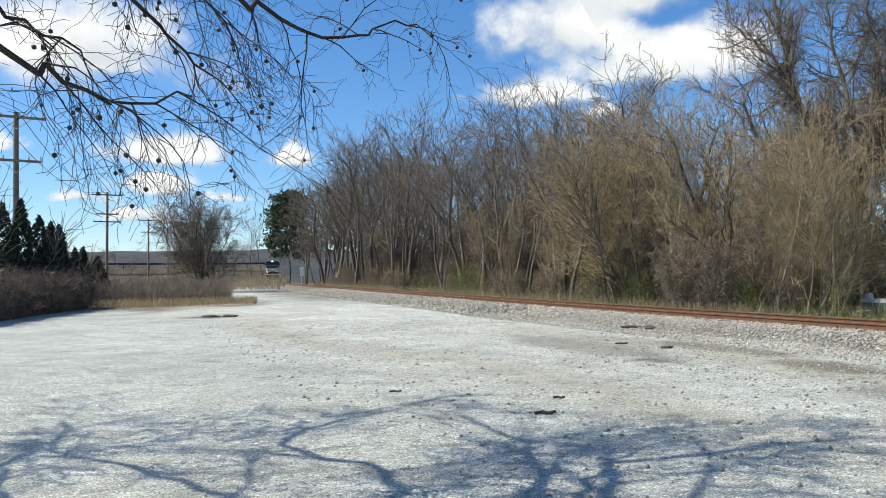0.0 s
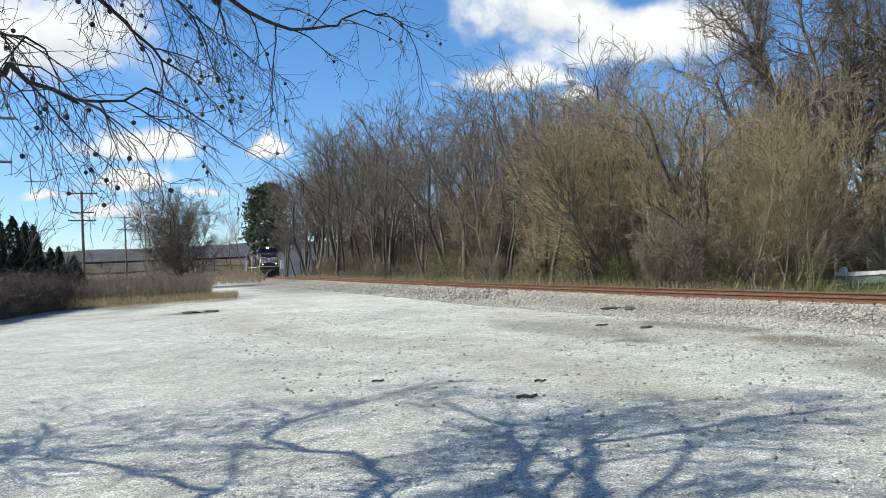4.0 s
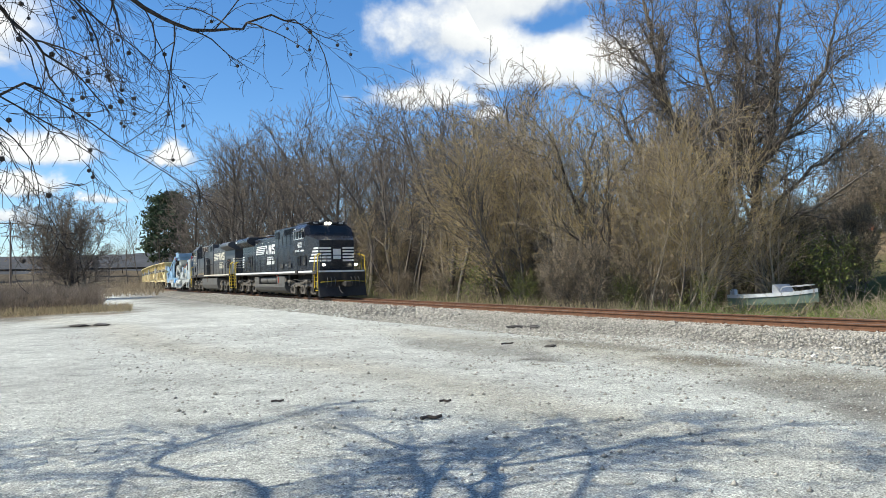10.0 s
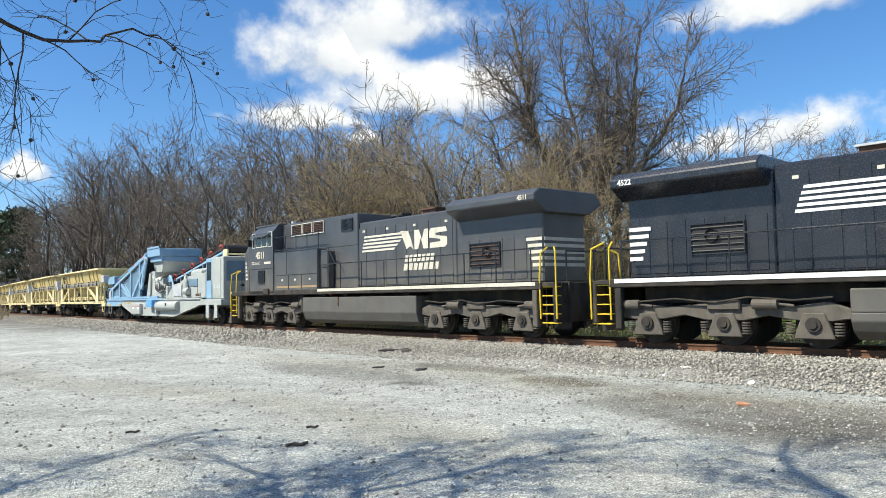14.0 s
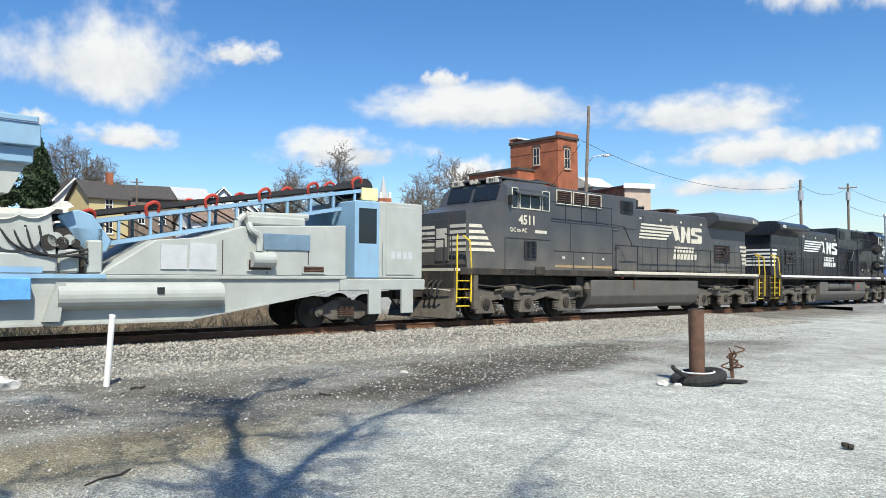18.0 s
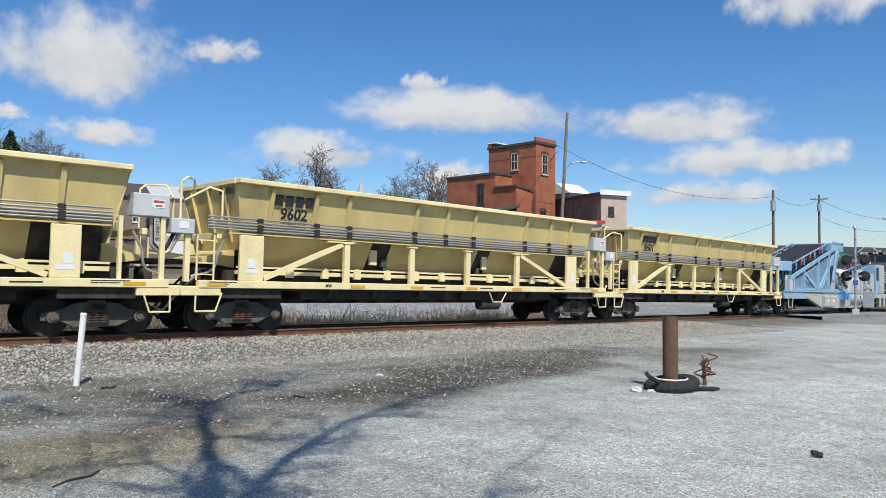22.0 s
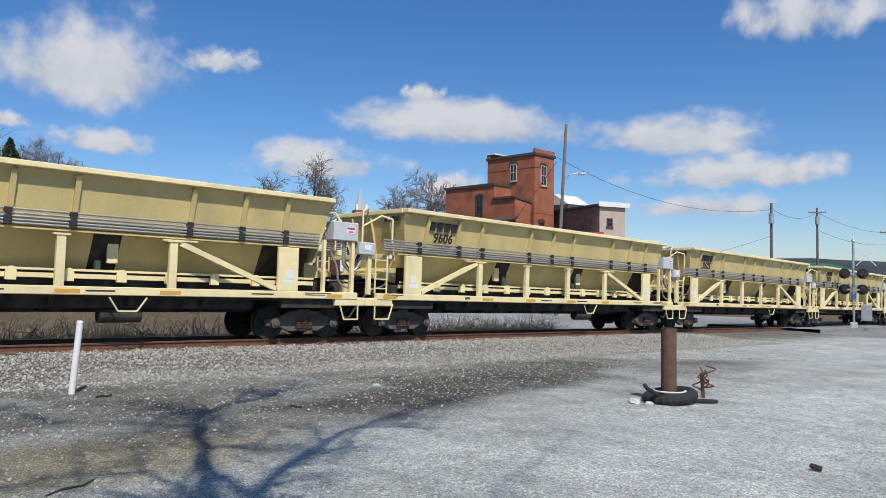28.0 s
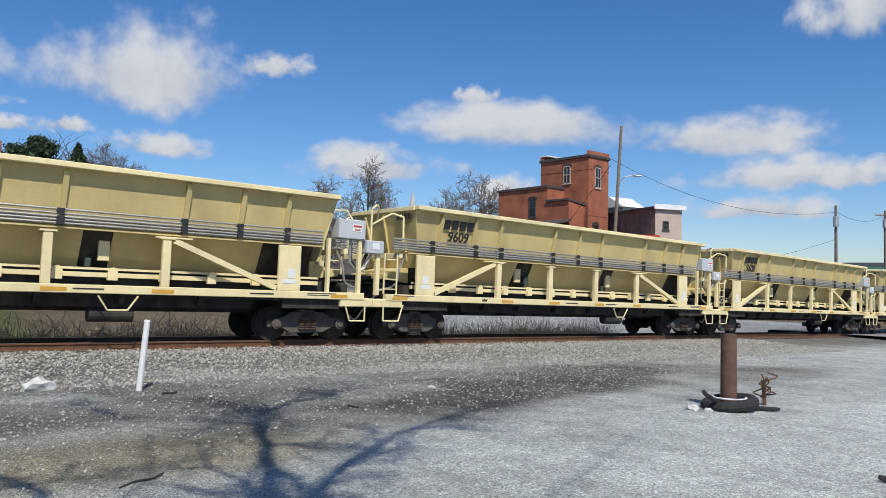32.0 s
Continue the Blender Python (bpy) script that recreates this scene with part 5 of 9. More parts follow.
    for e in (-1, 1):
        for k in range(3):
            part("end_rib", beam((e * 7.28, -0.9 + k * 0.9, 3.5), (e * 6.97, -0.8 + k * 0.8, 2.2), 0.08, 0.06, (0, 1, 0)), M_cream, t)
        part("end_chute", prism([(e * 6.9, 2.0), (e * 7.75, 1.78), (e * 7.75, 1.66), (e * 6.9, 1.56)], "y", -0.8, 0.8), M_cream, t)
        part("brake_pipe", tube_path([(e * 7.4, -1.28, 2.30), (e * 7.6, -1.30, 1.9), (e * 7.7, -1.28, 1.5), (e * 8.2, -1.2, 1.32)], 0.03, 6), M_pipe, t)
        part("cross_beam", boxes((e * 7.62 - 0.06, e * 7.62 + 0.06, -1.40, 1.40, 2.22, 2.36), bevel=0.01), M_creaml, t)
    for k in range(4):
        part("end_mark", boxes((-7.29, -7.275, -1.30 + 0.17 * k, -1.18 + 0.17 * k, 3.34, 3.50)), M_belt, t)
    for k in range(3):
        part("hose_loop", tube_path([(-8.0, -1.0 + 0.3 * k, 1.35), (-8.5, -1.02 + 0.3 * k, 0.85), (-8.75, -1.0 + 0.3 * k, 0.55), (-8.95, -0.98 + 0.3 * k, 0.62)], 0.03, 6), M_belt if k else M_pipe, t)
    for x0, x1 in ((-7.9, -7.2), (6.5, 7.3)):
        part("sill_stencil", boxes((x0, x1, -1.526, -1.522, 1.19, 1.21)), M_belt, t)
        part("sill_stencil", boxes((x0, x1 - 0.2, -1.526, -1.522, 1.145, 1.165)), M_belt, t)
    for x in (-6.8, 6.0):
        part("weight_plate", boxes((x - 0.18, x + 0.18, -1.506, -1.502, 1.42, 1.52)), M_siding, t)
    # blocky dark marks for the owner's letters
    for k in range(4):
        x = -6.22 + k * 0.30
        part("owner_mark", prism([(-1.530, 3.40), (-1.478, 3.14), (-1.486, 3.14), (-1.538, 3.40)], "x", x, x + 0.23), M_belt, t)
    return t


car = dump_car()
N_DUMP = 10
dumps = [car] + [copy_thing(car, Matrix.Identity(4)) for k in range(N_DUMP - 1)]
for k, c in enumerate(dumps):
    words(str(9601 + k), 0.40, Matrix.Translation((-5.66, -1.492, 2.92)) @ pose(0, 0, 0, 90 + 11.5, 0, 0), M_belt, c, "car_number", bold=0.012)
    words("MW", 0.11, Matrix.Translation((-4.55, -1.526, 1.15)) @ pose(0, 0, 0, 90, 0, 0), M_belt, c, "lettering", bold=0.004)
    CARS.append((c, 63.85 + 16.965 * k + 8.4825, 6.78, -6.78, False))


def transfer_machine():
    """The blue and grey conveyor machine car."""
    t = thing("conveyor_car", "light blue and grey conveyor machine car with slanted belts", "rail machine", "")
    for s in (-1, 1):
        part("side_girder", prism([(-6.7, 1.05), (-6.7, 1.28), (8.0, 1.28), (8.0, 0.98), (7.6, 0.98), (4.9, 0.52), (4.0, 0.36), (-3.7, 0.36), (-6.0, 0.92)], "y", s * 1.38 - 0.04, s * 1.38 + 0.04), M_pale, t)
        part("girder_flange", boxes((-3.75, 4.1, s * 1.38 - 0.10, s * 1.38 + 0.10, 0.33, 0.38)), M_pale, t)
        part("girder_flange", beam((-6.3, s * 1.38, 0.97), (-3.7, s * 1.38, 0.36), 0.18, 0.04), M_pale, t)
        part("girder_flange", beam((4.0, s * 1.38, 0.36), (7.8, s * 1.38, 0.98), 0.18, 0.04), M_pale, t)
        part("deck_stringer", boxes((-10.05, 2.2, s * 1.44 - 0.06, s * 1.44 + 0.06, 1.28, 1.38), bevel=0.01), M_blue, t)
        part("deck_stringer", boxes((2.2, 8.2, s * 1.44 - 0.05, s * 1.44 + 0.05, 1.28, 1.36), bevel=0.01), M_pale, t)
        part("rear_sill", boxes((-10.1, -6.6, s * 1.42 - 0.06, s * 1.42 + 0.06, 0.90, 1.06), (-10.1, -6.6, s * 1.40 - 0.04, s * 1.40 + 0.04, 1.06, 1.28)), M_blue, t)
        part("reflector", boxes((-6.95, -6.55, s * 1.485 - 0.004, s * 1.485 + 0.004, 0.93, 1.04), (-9.6, -9.0, s * 1.485 - 0.004, s * 1.485 + 0.004, 0.93, 1.03), (-5.2, -4.7, s * 1.425 - 0.004, s * 1.425 + 0.004, 1.08, 1.18)), M_orange, t)
        # truss with mesh panels
        top = lambda x: 1.95 + (x + 9.4) * (4.02 - 1.95) / 8.0
        part("top_chord", beam((-9.3, s * 1.40, top(-9.3)), (-1.35, s * 1.40, top(-1.35)), 0.12, 0.16), M_blue, t)
        for x in (-6.9, -4.42, -2.48, -8.6):
            part("truss_post", boxes((x - 0.10, x + 0.10, s * 1.40 - 0.07, s * 1.40 + 0.07, 1.38, top(x) + 0.02)), M_blue, t)
        part("truss_brace", beam((-6.6, s * 1.40, 2.35), (-4.45, s * 1.40, 1.42), 0.10, 0.22), M_blue, t)
        part("truss_brace", beam((-4.2, s * 1.40, 1.42), (-1.5, s * 1.40, 3.55), 0.10, 0.22), M_blue, t)
        part("bottom_chord", boxes((-9.3, 1.0, s * 1.40 - 0.05, s * 1.40 + 0.05, 1.40, 1.52)), M_blue, t)
        part("inner_chord", beam((-9.1, s * 1.42, top(-9.1) - 0.20), (-1.5, s * 1.42, top(-1.5) - 0.20), 0.05, 0.05), M_belt, t)
        for pts in ([(-9.1, 1.55), (-7.02, 1.55), (-7.02, 2.38), (-9.1, 1.86)], [(-6.1, 2.42), (-4.55, 2.88), (-4.55, 1.62)], [(-4.25, 1.62), (-4.25, 2.98), (-2.6, 3.42), (-2.6, 2.62)], [(-6.75, 1.42), (-6.75, 2.05), (-4.9, 1.42)], [(-2.36, 3.05), (-2.36, 3.5), (-1.5, 3.75), (-1.5, 3.58)], [(-3.7, 1.46), (-2.62, 1.46), (-2.62, 2.3)]):
            pn = part("mesh_panel", prism(pts, "y", s * 1.36 - 0.012, s * 1.36 + 0.012), M_blued, t)
            bm = bmesh.new()
            loop = pts + pts[:1]
            for a, b in zip(loop[:-1], loop[1:]):
                rod(bm, (a[0], s * 1.385, a[1]), (b[0], s * 1.385, b[1]), 0.03, sides=6)
            part("panel_frame", bm, M_blue, pn)
        # swing arm
        arm = prism([(-0.78, 3.80), (-0.95, 3.98), (-1.18, 3.98), (-1.28, 3.80), (-2.02, 2.12), (-2.0, 1.98), (-1.82, 1.92), (-1.68, 2.02)], "y", s * 1.50 - 0.05, s * 1.50 + 0.05, 0.02)
        ar = part("swing_arm", arm, M_blue, t)
        bm = bmesh.new()
        disc(bm, -1.03, s * 1.55, 3.80, 0.13, 0.04, 16)
        disc(bm, -1.86, s * 1.55, 2.06, 0.08, 0.04, 14)
        part("arm_pin", bm, M_pale, ar)
        part("arm_slot", prism([(-1.2, 3.5), (-1.06, 3.5), (-1.55, 2.4), (-1.68, 2.4)], "y", s * 1.552 - 0.004, s * 1.552 + 0.004), M_blued, ar)
        # forward conveyor truss
        lo = lambda x: 1.95 + (x - 1.9) * (3.30 - 1.95) / 7.1
        part("conveyor_chord", beam((1.8, s * 0.62, lo(1.8)), (9.2, s * 0.62, lo(9.2)), 0.08, 0.10), M_blue, t)
        part("conveyor_chord", beam((1.4, s * 0.62, lo(1.4) + 0.55), (9.2, s * 0.62, lo(9.2) + 0.42), 0.08, 0.10), M_blue, t)
        for k in range(11):
            x = 2.0 + k * 0.7
            part("conveyor_post", beam((x, s * 0.62, lo(x)), (x, s * 0.62, lo(x) + 0.5), 0.06, 0.06, (0, 1, 0)), M_blue, t)
            part("conveyor_lacing", beam((x, s * 0.62, lo(x) + 0.45), (x + 0.68, s * 0.62, lo(x + 0.68)), 0.03, 0.03), M_belt, t)
            if k % 2 == 0:
                part("idler", tube_path([(x - 0.10, s * 0.66, lo(x) + 0.50), (x - 0.14, s * 0.72, lo(x) + 0.68), (x + 0.02, s * 0.74, lo(x) + 0.80), (x + 0.16, s * 0.70, lo(x) + 0.74), (x + 0.16, s * 0.62, lo(x) + 0.56)], 0.042, 7, 3), M_red, t)
        # guard rails on the rear belt
        part("belt_rail", beam((-10.2, s * 1.1, top(-10.2) + 0.62), (-1.4, s * 1.1, top(-1.4) + 0.42), 0.05, 0.07), M_blue, t)
        for x in (-9.3, -7.2, -5.9, -4.0, -2.6):
            part("rail_post", boxes((x - 0.03, x + 0.03, s * 1.1 - 0.03, s * 1.1 + 0.03, top(x), top(x) + 0.56)), M_blue, t)
        for x in (-8.3, -6.4, -4.9, -3.1):
            part("idler", tube_path([(x - 0.05, s * 1.10, top(x) + 0.12), (x - 0.05, s * 1.14, top(x) + 0.36), (x + 0.10, s * 1.12, top(x) + 0.50), (x + 0.30, s * 1.0, top(x) + 0.50)], 0.05, 7, 3), M_red, t)
            part("idler_bracket", boxes((x - 0.22, x - 0.06, s * 1.06 - 0.05, s * 1.06 + 0.05, top(x) + 0.02, top(x) + 0.30), bevel=0.01), M_belt, t)
        part("stirrup", rods([(-9.5, s * 1.46, 0.92), (-9.5, s * 1.46, 0.42), (-8.9, s * 1.46, 0.42), (-8.8, s * 1.46, 0.92)], 0.022), M_greybox, t)
        part("rear_rail", rods([(-9.9, s * 1.42, 1.3), (-9.9, s * 1.42, 2.15), (-8.75, s * 1.42, 2.15), (-8.75, s * 1.42, 1.3)], 0.03), M_blue, t)
    part("deck", boxes((-10.1, 10.8, -1.36, 1.36, 1.16, 1.28), (-3.7, 4.0, -1.34, 1.34, 0.36, 0.42)), M_pale, t)
    part("rear_belt", prism([(-10.3, 2.15), (-1.3, 4.40), (-1.3, 4.24), (-10.3, 1.98)], "y", -0.85, 0.85), M_belt, t)
    part("front_belt", prism([(1.2, 2.62), (9.4, 4.02), (9.4, 3.90), (1.2, 2.50)], "y", -0.7, 0.7), M_belt, t)
    bm = bmesh.new()
    disc(bm, 9.35, 0, 3.86, 0.26, 0.62, 20)
    part("head_pulley", bm, M_belt, t)
    part("head_frame", boxes((9.2, 9.75, -0.7, -0.62, 3.5, 3.85), (9.2, 9.75, 0.62, 0.7, 3.5, 3.85), (9.6, 9.72, -0.7, 0.7, 3.55, 3.65), bevel=0.01), M_creaml, t)
    bm = prism([(1.35, 2.6), (1.75, 2.75), (2.05, 2.65), (2.45, 2.1), (2.35, 1.85), (2.0, 1.8), (1.8, 1.95)], "y", -1.0, -0.9, 0.03)
    part("tail_guard", bm, M_blue, t)
    part("head_box", boxes((-1.45, 0.95, -1.3, 1.3, 3.95, 4.42), (-1.3, 0.85, -1.15, 1.15, 3.62, 3.95), (-1.3, 0.9, -1.35, -1.3, 4.42, 4.55), bevel=0.02), M_blue, t)
    part("head_chute", prism([(-1.15, 3.62), (0.75, 3.62), (0.45, 3.0), (-0.9, 3.0)], "y", -1.0, 1.0), M_pale, t)
    part("hopper", prism([(-1.75, 1.38), (-1.05, 3.05), (-0.3, 3.05), (-0.2, 2.55), (1.2, 2.62), (1.35, 1.38)], "y", -1.2, 1.2, 0.02), M_pale, t)
    part("hopper_plate", prism([(-1.55, 1.4), (-1.0, 2.95), (-0.72, 2.95), (-0.85, 1.6)], "y", -1.30, -1.22), M_pale, t)
    # a pale sheet sagging over the hopper's mouth
    vs, fs = [], []
    for i in range(15):
        for j in range(9):
            u, w_ = i / 14, j / 8
            vs.append((-0.75 + 2.35 * u, -1.26 + 2.5 * w_, 2.98 - 0.34 * math.sin(math.pi * u) ** 0.8 - 0.10 * abs(math.sin(u * 11 + w_ * 3)) - (0.10 if j in (0, 8) else 0.0)))
    for i in range(14):
        for j in range(8):
            fs.append((i * 9 + j, i * 9 + j + 1, i * 9 + j + 10, i * 9 + j + 9))
    part_mesh("cover_sheet", mesh_of(vs, fs), M_stone, t, "sagging pale dusty cover sheet")
    for k in range(5):
        bm = bmesh.new()
        disc(bm, 1.15 + 0.13 * k, -1.16, 2.02 + 0.07 * (k % 2), 0.17 - 0.02 * k, 0.05, 16)
        part("drive_pulley", bm, M_pale if k % 2 else M_under, t)
    for k in range(4):
        part("hydraulic_hose", tube_path([(0.2 + 0.25 * k, -1.3, 2.35), (0.5 + 0.2 * k, -1.38, 1.95 - 0.06 * k), (1.1 + 0.2 * k, -1.34, 1.75), (1.9, -1.25, 1.9 - 0.1 * k)], 0.024, 6), M_belt, t)
    part("machinery_bay", boxes((1.3, 2.25, -1.0, 1.0, 1.4, 2.35)), M_under, t)
    part("stone_load", prism([(-0.3, 2.58), (0.2, 2.72), (0.9, 2.72), (1.5, 2.80), (1.5, 2.66), (-0.3, 2.5)], "y", -0.8, 0.8), M_stone, t)
    bm = bmesh.new()
    disc(bm, 0.45, -1.28, 2.1, 0.26, 0.06, 20)
    disc(bm, 0.75, -1.28, 2.1, 0.22, 0.05, 20)
    part("drive_motor", bm, M_pale, t)
    part("gear_casing", boxes((-0.2, 1.3, -1.32, -1.0, 1.4, 1.8), (1.35, 1.75, -1.2, -0.8, 1.4, 1.9), (1.9, 2.2, -1.25, -0.9, 1.38, 2.1), bevel=0.04), M_pale, t)
    part("engine_house", prism([(2.1, 1.36), (3.3, 2.15), (4.4, 2.25), (5.4, 2.55), (8.3, 2.7), (8.3, 1.36)], "y", -1.28, 1.28, 0.02), M_pale, t)
    for a, b, c, d in ((3.4, 4.0, 1.5, 2.05), (4.05, 4.7, 1.5, 2.1)):
        part("mesh_door", boxes((a, b, -1.315, -1.285, c, d)), M_greybox, t)
    part("house_window", boxes((5.9, 7.2, -1.315, -1.285, 2.0, 2.4), bevel=0.005), M_blued, t)
    louvre(t, 5.5, 6.1, -1.285, 1.5, 1.75, -1, M_pale, 5)
    louvre(t, 7.0, 7.6, -1.285, 1.45, 1.6, -1, M_pale, 4)
    part("exhaust_pipe", rods([(5.35, -0.9, 2.3), (5.4, -0.9, 2.7), (5.6, -0.9, 2.85), (7.4, -0.8, 2.9)], 0.09, 10), M_pale, t)
    part("air_cleaner", boxes((5.6, 7.2, -1.1, -0.5, 2.6, 2.85), bevel=0.05), M_pale, t)
    # front cabin
    part("cabin", boxes((8.55, 9.35, -1.35, 1.35, 1.3, 3.40), bevel=0.03), M_blue, t)
    part("cabin_window", boxes((8.66, 9.24, -1.362, -1.352, 2.25, 3.2), bevel=0.004), M_glass, t)
    part("cabin_rail", rods([(9.42, -1.42, 1.35), (9.42, -1.42, 2.3)], 0.02), M_pale, t)
    part("engine_pipe", tube_path([(5.5, -1.30, 2.62), (5.55, -1.38, 2.45), (5.75, -1.38, 2.3), (5.75, -1.38, 1.95)], 0.085, 8), M_pale, t)
    part("filter_drum", rod(bmesh.new(), (5.55, -1.36, 1.75), (6.15, -1.36, 1.75), 0.19, sides=16), M_pale, t)
    for k in range(3):
        part("panel_seam", boxes((4.85 + k * 1.15, 4.87 + k * 1.15, -1.289, -1.281, 1.40, 2.2 + 0.1 * k)), M_under, t)
    cb = part("cabin_front", boxes((9.35, 10.85, -1.35, 1.35, 1.3, 3.42), bevel=0.03), M_pale, t)
    bm = bmesh.new()
    bmesh.ops.create_circle(bm, cap_ends=True, segments=24, radius=0.5, matrix=Matrix.Translation((10.0, -1.358, 2.72)) @ Matrix.Rotation(radians(90), 4, "X") @ Matrix.Diagonal((0.62, 1, 1, 1)))
    part("stained_vent", bm, M_under, cb)
    part("cabin_door", boxes((9.55, 10.55, -1.375, -1.352, 1.4, 3.3), bevel=0.01), M_pale, cb)
    part("owner_mark", boxes(*[(9.72 + k * 0.2, 9.86 + k * 0.2, -1.382, -1.376, 1.85, 2.05) for k in range(4)]), M_greybox, cb)
    for s in (-1, 1):
        part("cabin_window", boxes((10.852, 10.868, s * 0.7 - 0.5, s * 0.7 + 0.5, 2.2, 3.2)), M_blued, cb)
    part("front_sill", boxes((8.0, 10.85, -1.48, 1.48, 0.98, 1.28), bevel=0.02), M_pale, t)
    part("steps", boxes((8.9, 9.3, -1.5, -1.44, 0.35, 1.0)), M_pale, t)
    part("steps", boxes((10.0, 10.4, -1.5, -1.44, 0.35, 1.0)), M_pale, t)
    bm = bmesh.new()
    rod(bm, (1.25, -1.42, 0.92), (4.75, -1.42, 0.92), 0.29, sides=22)
    part("fuel_drum", bm, M_pale, t)
    part("drum_cradle", prism([(1.0, 0.42), (1.25, 1.2), (1.4, 1.2), (1.3, 0.42)], "y", -1.62, -1.42), M_pale, t)
    part("drum_filler", boxes((3.2, 3.35, -1.73, -1.69, 0.95, 1.1)), M_belt, t)
    part("valve_box", boxes((-0.25, 0.75, -1.72, -1.42, 0.86, 1.30), bevel=0.02), mat("bright_blue_paint", (0.12, 0.36, 0.72), 0.45), t)
    bx = part("tool_box", boxes((-3.75, -1.95, -1.62, -1.42, 0.42, 1.06), bevel=0.02), M_pale, t)
    for x in (-3.35, -2.35):
        part("danger_sign", boxes((x, x + 0.36, -1.628, -1.622, 0.72, 0.98)), M_siding, bx)
        part("danger_bar", boxes((x + 0.02, x + 0.34, -1.634, -1.628, 0.89, 0.96)), M_red, bx)
    part("owner_mark", boxes(*[(-1.8 + k * 0.22, -1.64 + k * 0.22, -1.428, -1.422, 0.95, 1.1) for k in range(4)]), M_greybox, t)
    words("9600", 0.2, Matrix.Translation((-1.45, -1.428, 0.78)) @ pose(0, 0, 0, 90, 0, 0), M_greybox, t, "car_number")
    part("rear_hood", prism([(-10.3, 2.42), (-10.1, 2.85), (-9.7, 2.98), (-8.65, 2.98), (-8.65, 2.45)], "y", -1.35, 1.35, 0.02), M_blue, t)
    part("rear_control", boxes((-9.35, -8.95, -1.5, -1.2, 1.3, 1.95), bevel=0.02), M_greybox, t)
    part("rear_engine", boxes((-9.8, -8.7, -1.0, 1.0, 1.28, 2.3), bevel=0.05), M_blued, t)
    for k in range(6):
        a = 0.09 * k
        part("air_hose", tube_path([(-9.3 + a * 0.4, -1.25 + a * 0.3, 2.5 - a * 0.3), (-9.45 + a, -1.2 + a * 0.3, 1.9 - a * 0.5), (-9.7 + a, -1.15 + a * 0.3, 1.45 - a * 0.4), (-10.2, -1.15 + a * 0.3, 1.22 - a * 0.3), (-10.8 - a, -1.15 + a * 0.3, 1.35 - a * 0.3), (-11.1 - a * 0.6, -1.1, 2.3)], 0.028), M_belt, t)
    coupler(t, -10.4, -1)
    coupler(t, 10.95, 1)
    freight_truck(t, -8.35, -1)
    freight_truck(t, 8.45, -1)
    CARS.append((t, 53.4, 8.4, -8.4, False))


transfer_machine()

# ---- trees and brush ----
def tube_mesh(segs, sides=4):
    """Tapered sticks (place, place, radius, radius) as one mesh."""
    S = np.array([(*a, *b) for a, b, _, _ in segs], float)
    R0 = np.array([s[2] for s in segs])[:, None, None]
    R1 = np.array([s[3] for s in segs])[:, None, None]
    A, B = S[:, :3], S[:, 3:]
    d = B - A
    d /= np.linalg.norm(d, axis=1, keepdims=True) + 1e-9
    ref = np.where(np.abs(d[:, 2:3]) < 0.9, np.array([[0, 0, 1.0]]), np.array([[1.0, 0, 0]]))
    u = np.cross(d, ref)
    u /= np.linalg.norm(u, axis=1, keepdims=True) + 1e-9
    w = np.cross(d, u)
    an = np.arange(sides) * 2 * math.pi / sides
    ring = u[:, None, :] * np.cos(an)[None, :, None] + w[:, None, :] * np.sin(an)[None, :, None]
    V = np.concatenate([A[:, None] + ring * R0, B[:, None] + ring * R1], 1).reshape(-1, 3)
    k = np.arange(sides)
    quad = np.stack([k, (k + 1) % sides, sides + (k + 1) % sides, sides + k], 1)
    F = (quad[None] + (np.arange(len(segs)) * 2 * sides)[:, None, None]).reshape(-1, 4)
    me = bpy.data.meshes.new("sticks")
    me.vertices.add(len(V))
    me.vertices.foreach_set("co", V.ravel())
    me.loops.add(F.size)
    me.loops.foreach_set("vertex_index", F.ravel())
    me.polygons.add(len(F))
    me.polygons.foreach_set("loop_start", np.arange(len(F)) * 4)
    me.polygons.foreach_set("loop_total", np.full(len(F), 4))
    me.update(calc_edges=True)
    return me


def grow(seed, p, d, length, radius, levels, kids, ratio=(0.38, 0.62), angle=(25, 55), trop=0.06, bend=0.16, start=0.3, nseg=(8, 6, 5, 3), thin=0.006, taper=0.7, child=(0.5, 0.75)):
    """Sticks of a branching stem, level by level."""
    r = np.random.RandomState(seed)
    out = [[] for _ in range(levels)]

    def go(p, d, L, rad, lev):
        n = nseg[min(lev, len(nseg) - 1)]
        p, d = np.array(p, float), np.array(d, float)
        for i in range(n):
            d = d + r.normal(0, bend if lev else bend * 0.55, 3) + (0, 0, trop)
            d /= np.linalg.norm(d)
            q = p + d * L / n
            r0 = max(rad * (1 - taper * i / n), thin)
            r1 = max(rad * (1 - taper * (i + 1) / n), thin * 0.75)
            out[lev].append((p, q, r0, r1))
            if lev + 1 < levels and (i + 1) / n > start:
                for _ in range(kids[lev] if r.rand() < 0.9 else kids[lev] - 1):
                    a = math.radians(r.uniform(*angle))
                    v = np.cross(d, r.normal(0, 1, 3))
                    v /= np.linalg.norm(v) + 1e-9
                    c = d * math.cos(a) + v * math.sin(a)
                    go(q, c, L * r.uniform(*ratio) * (1 - 0.35 * i / n), r1 * r.uniform(*child), lev + 1)
            p = q

    go(p, d, length, radius, 0)
    return out


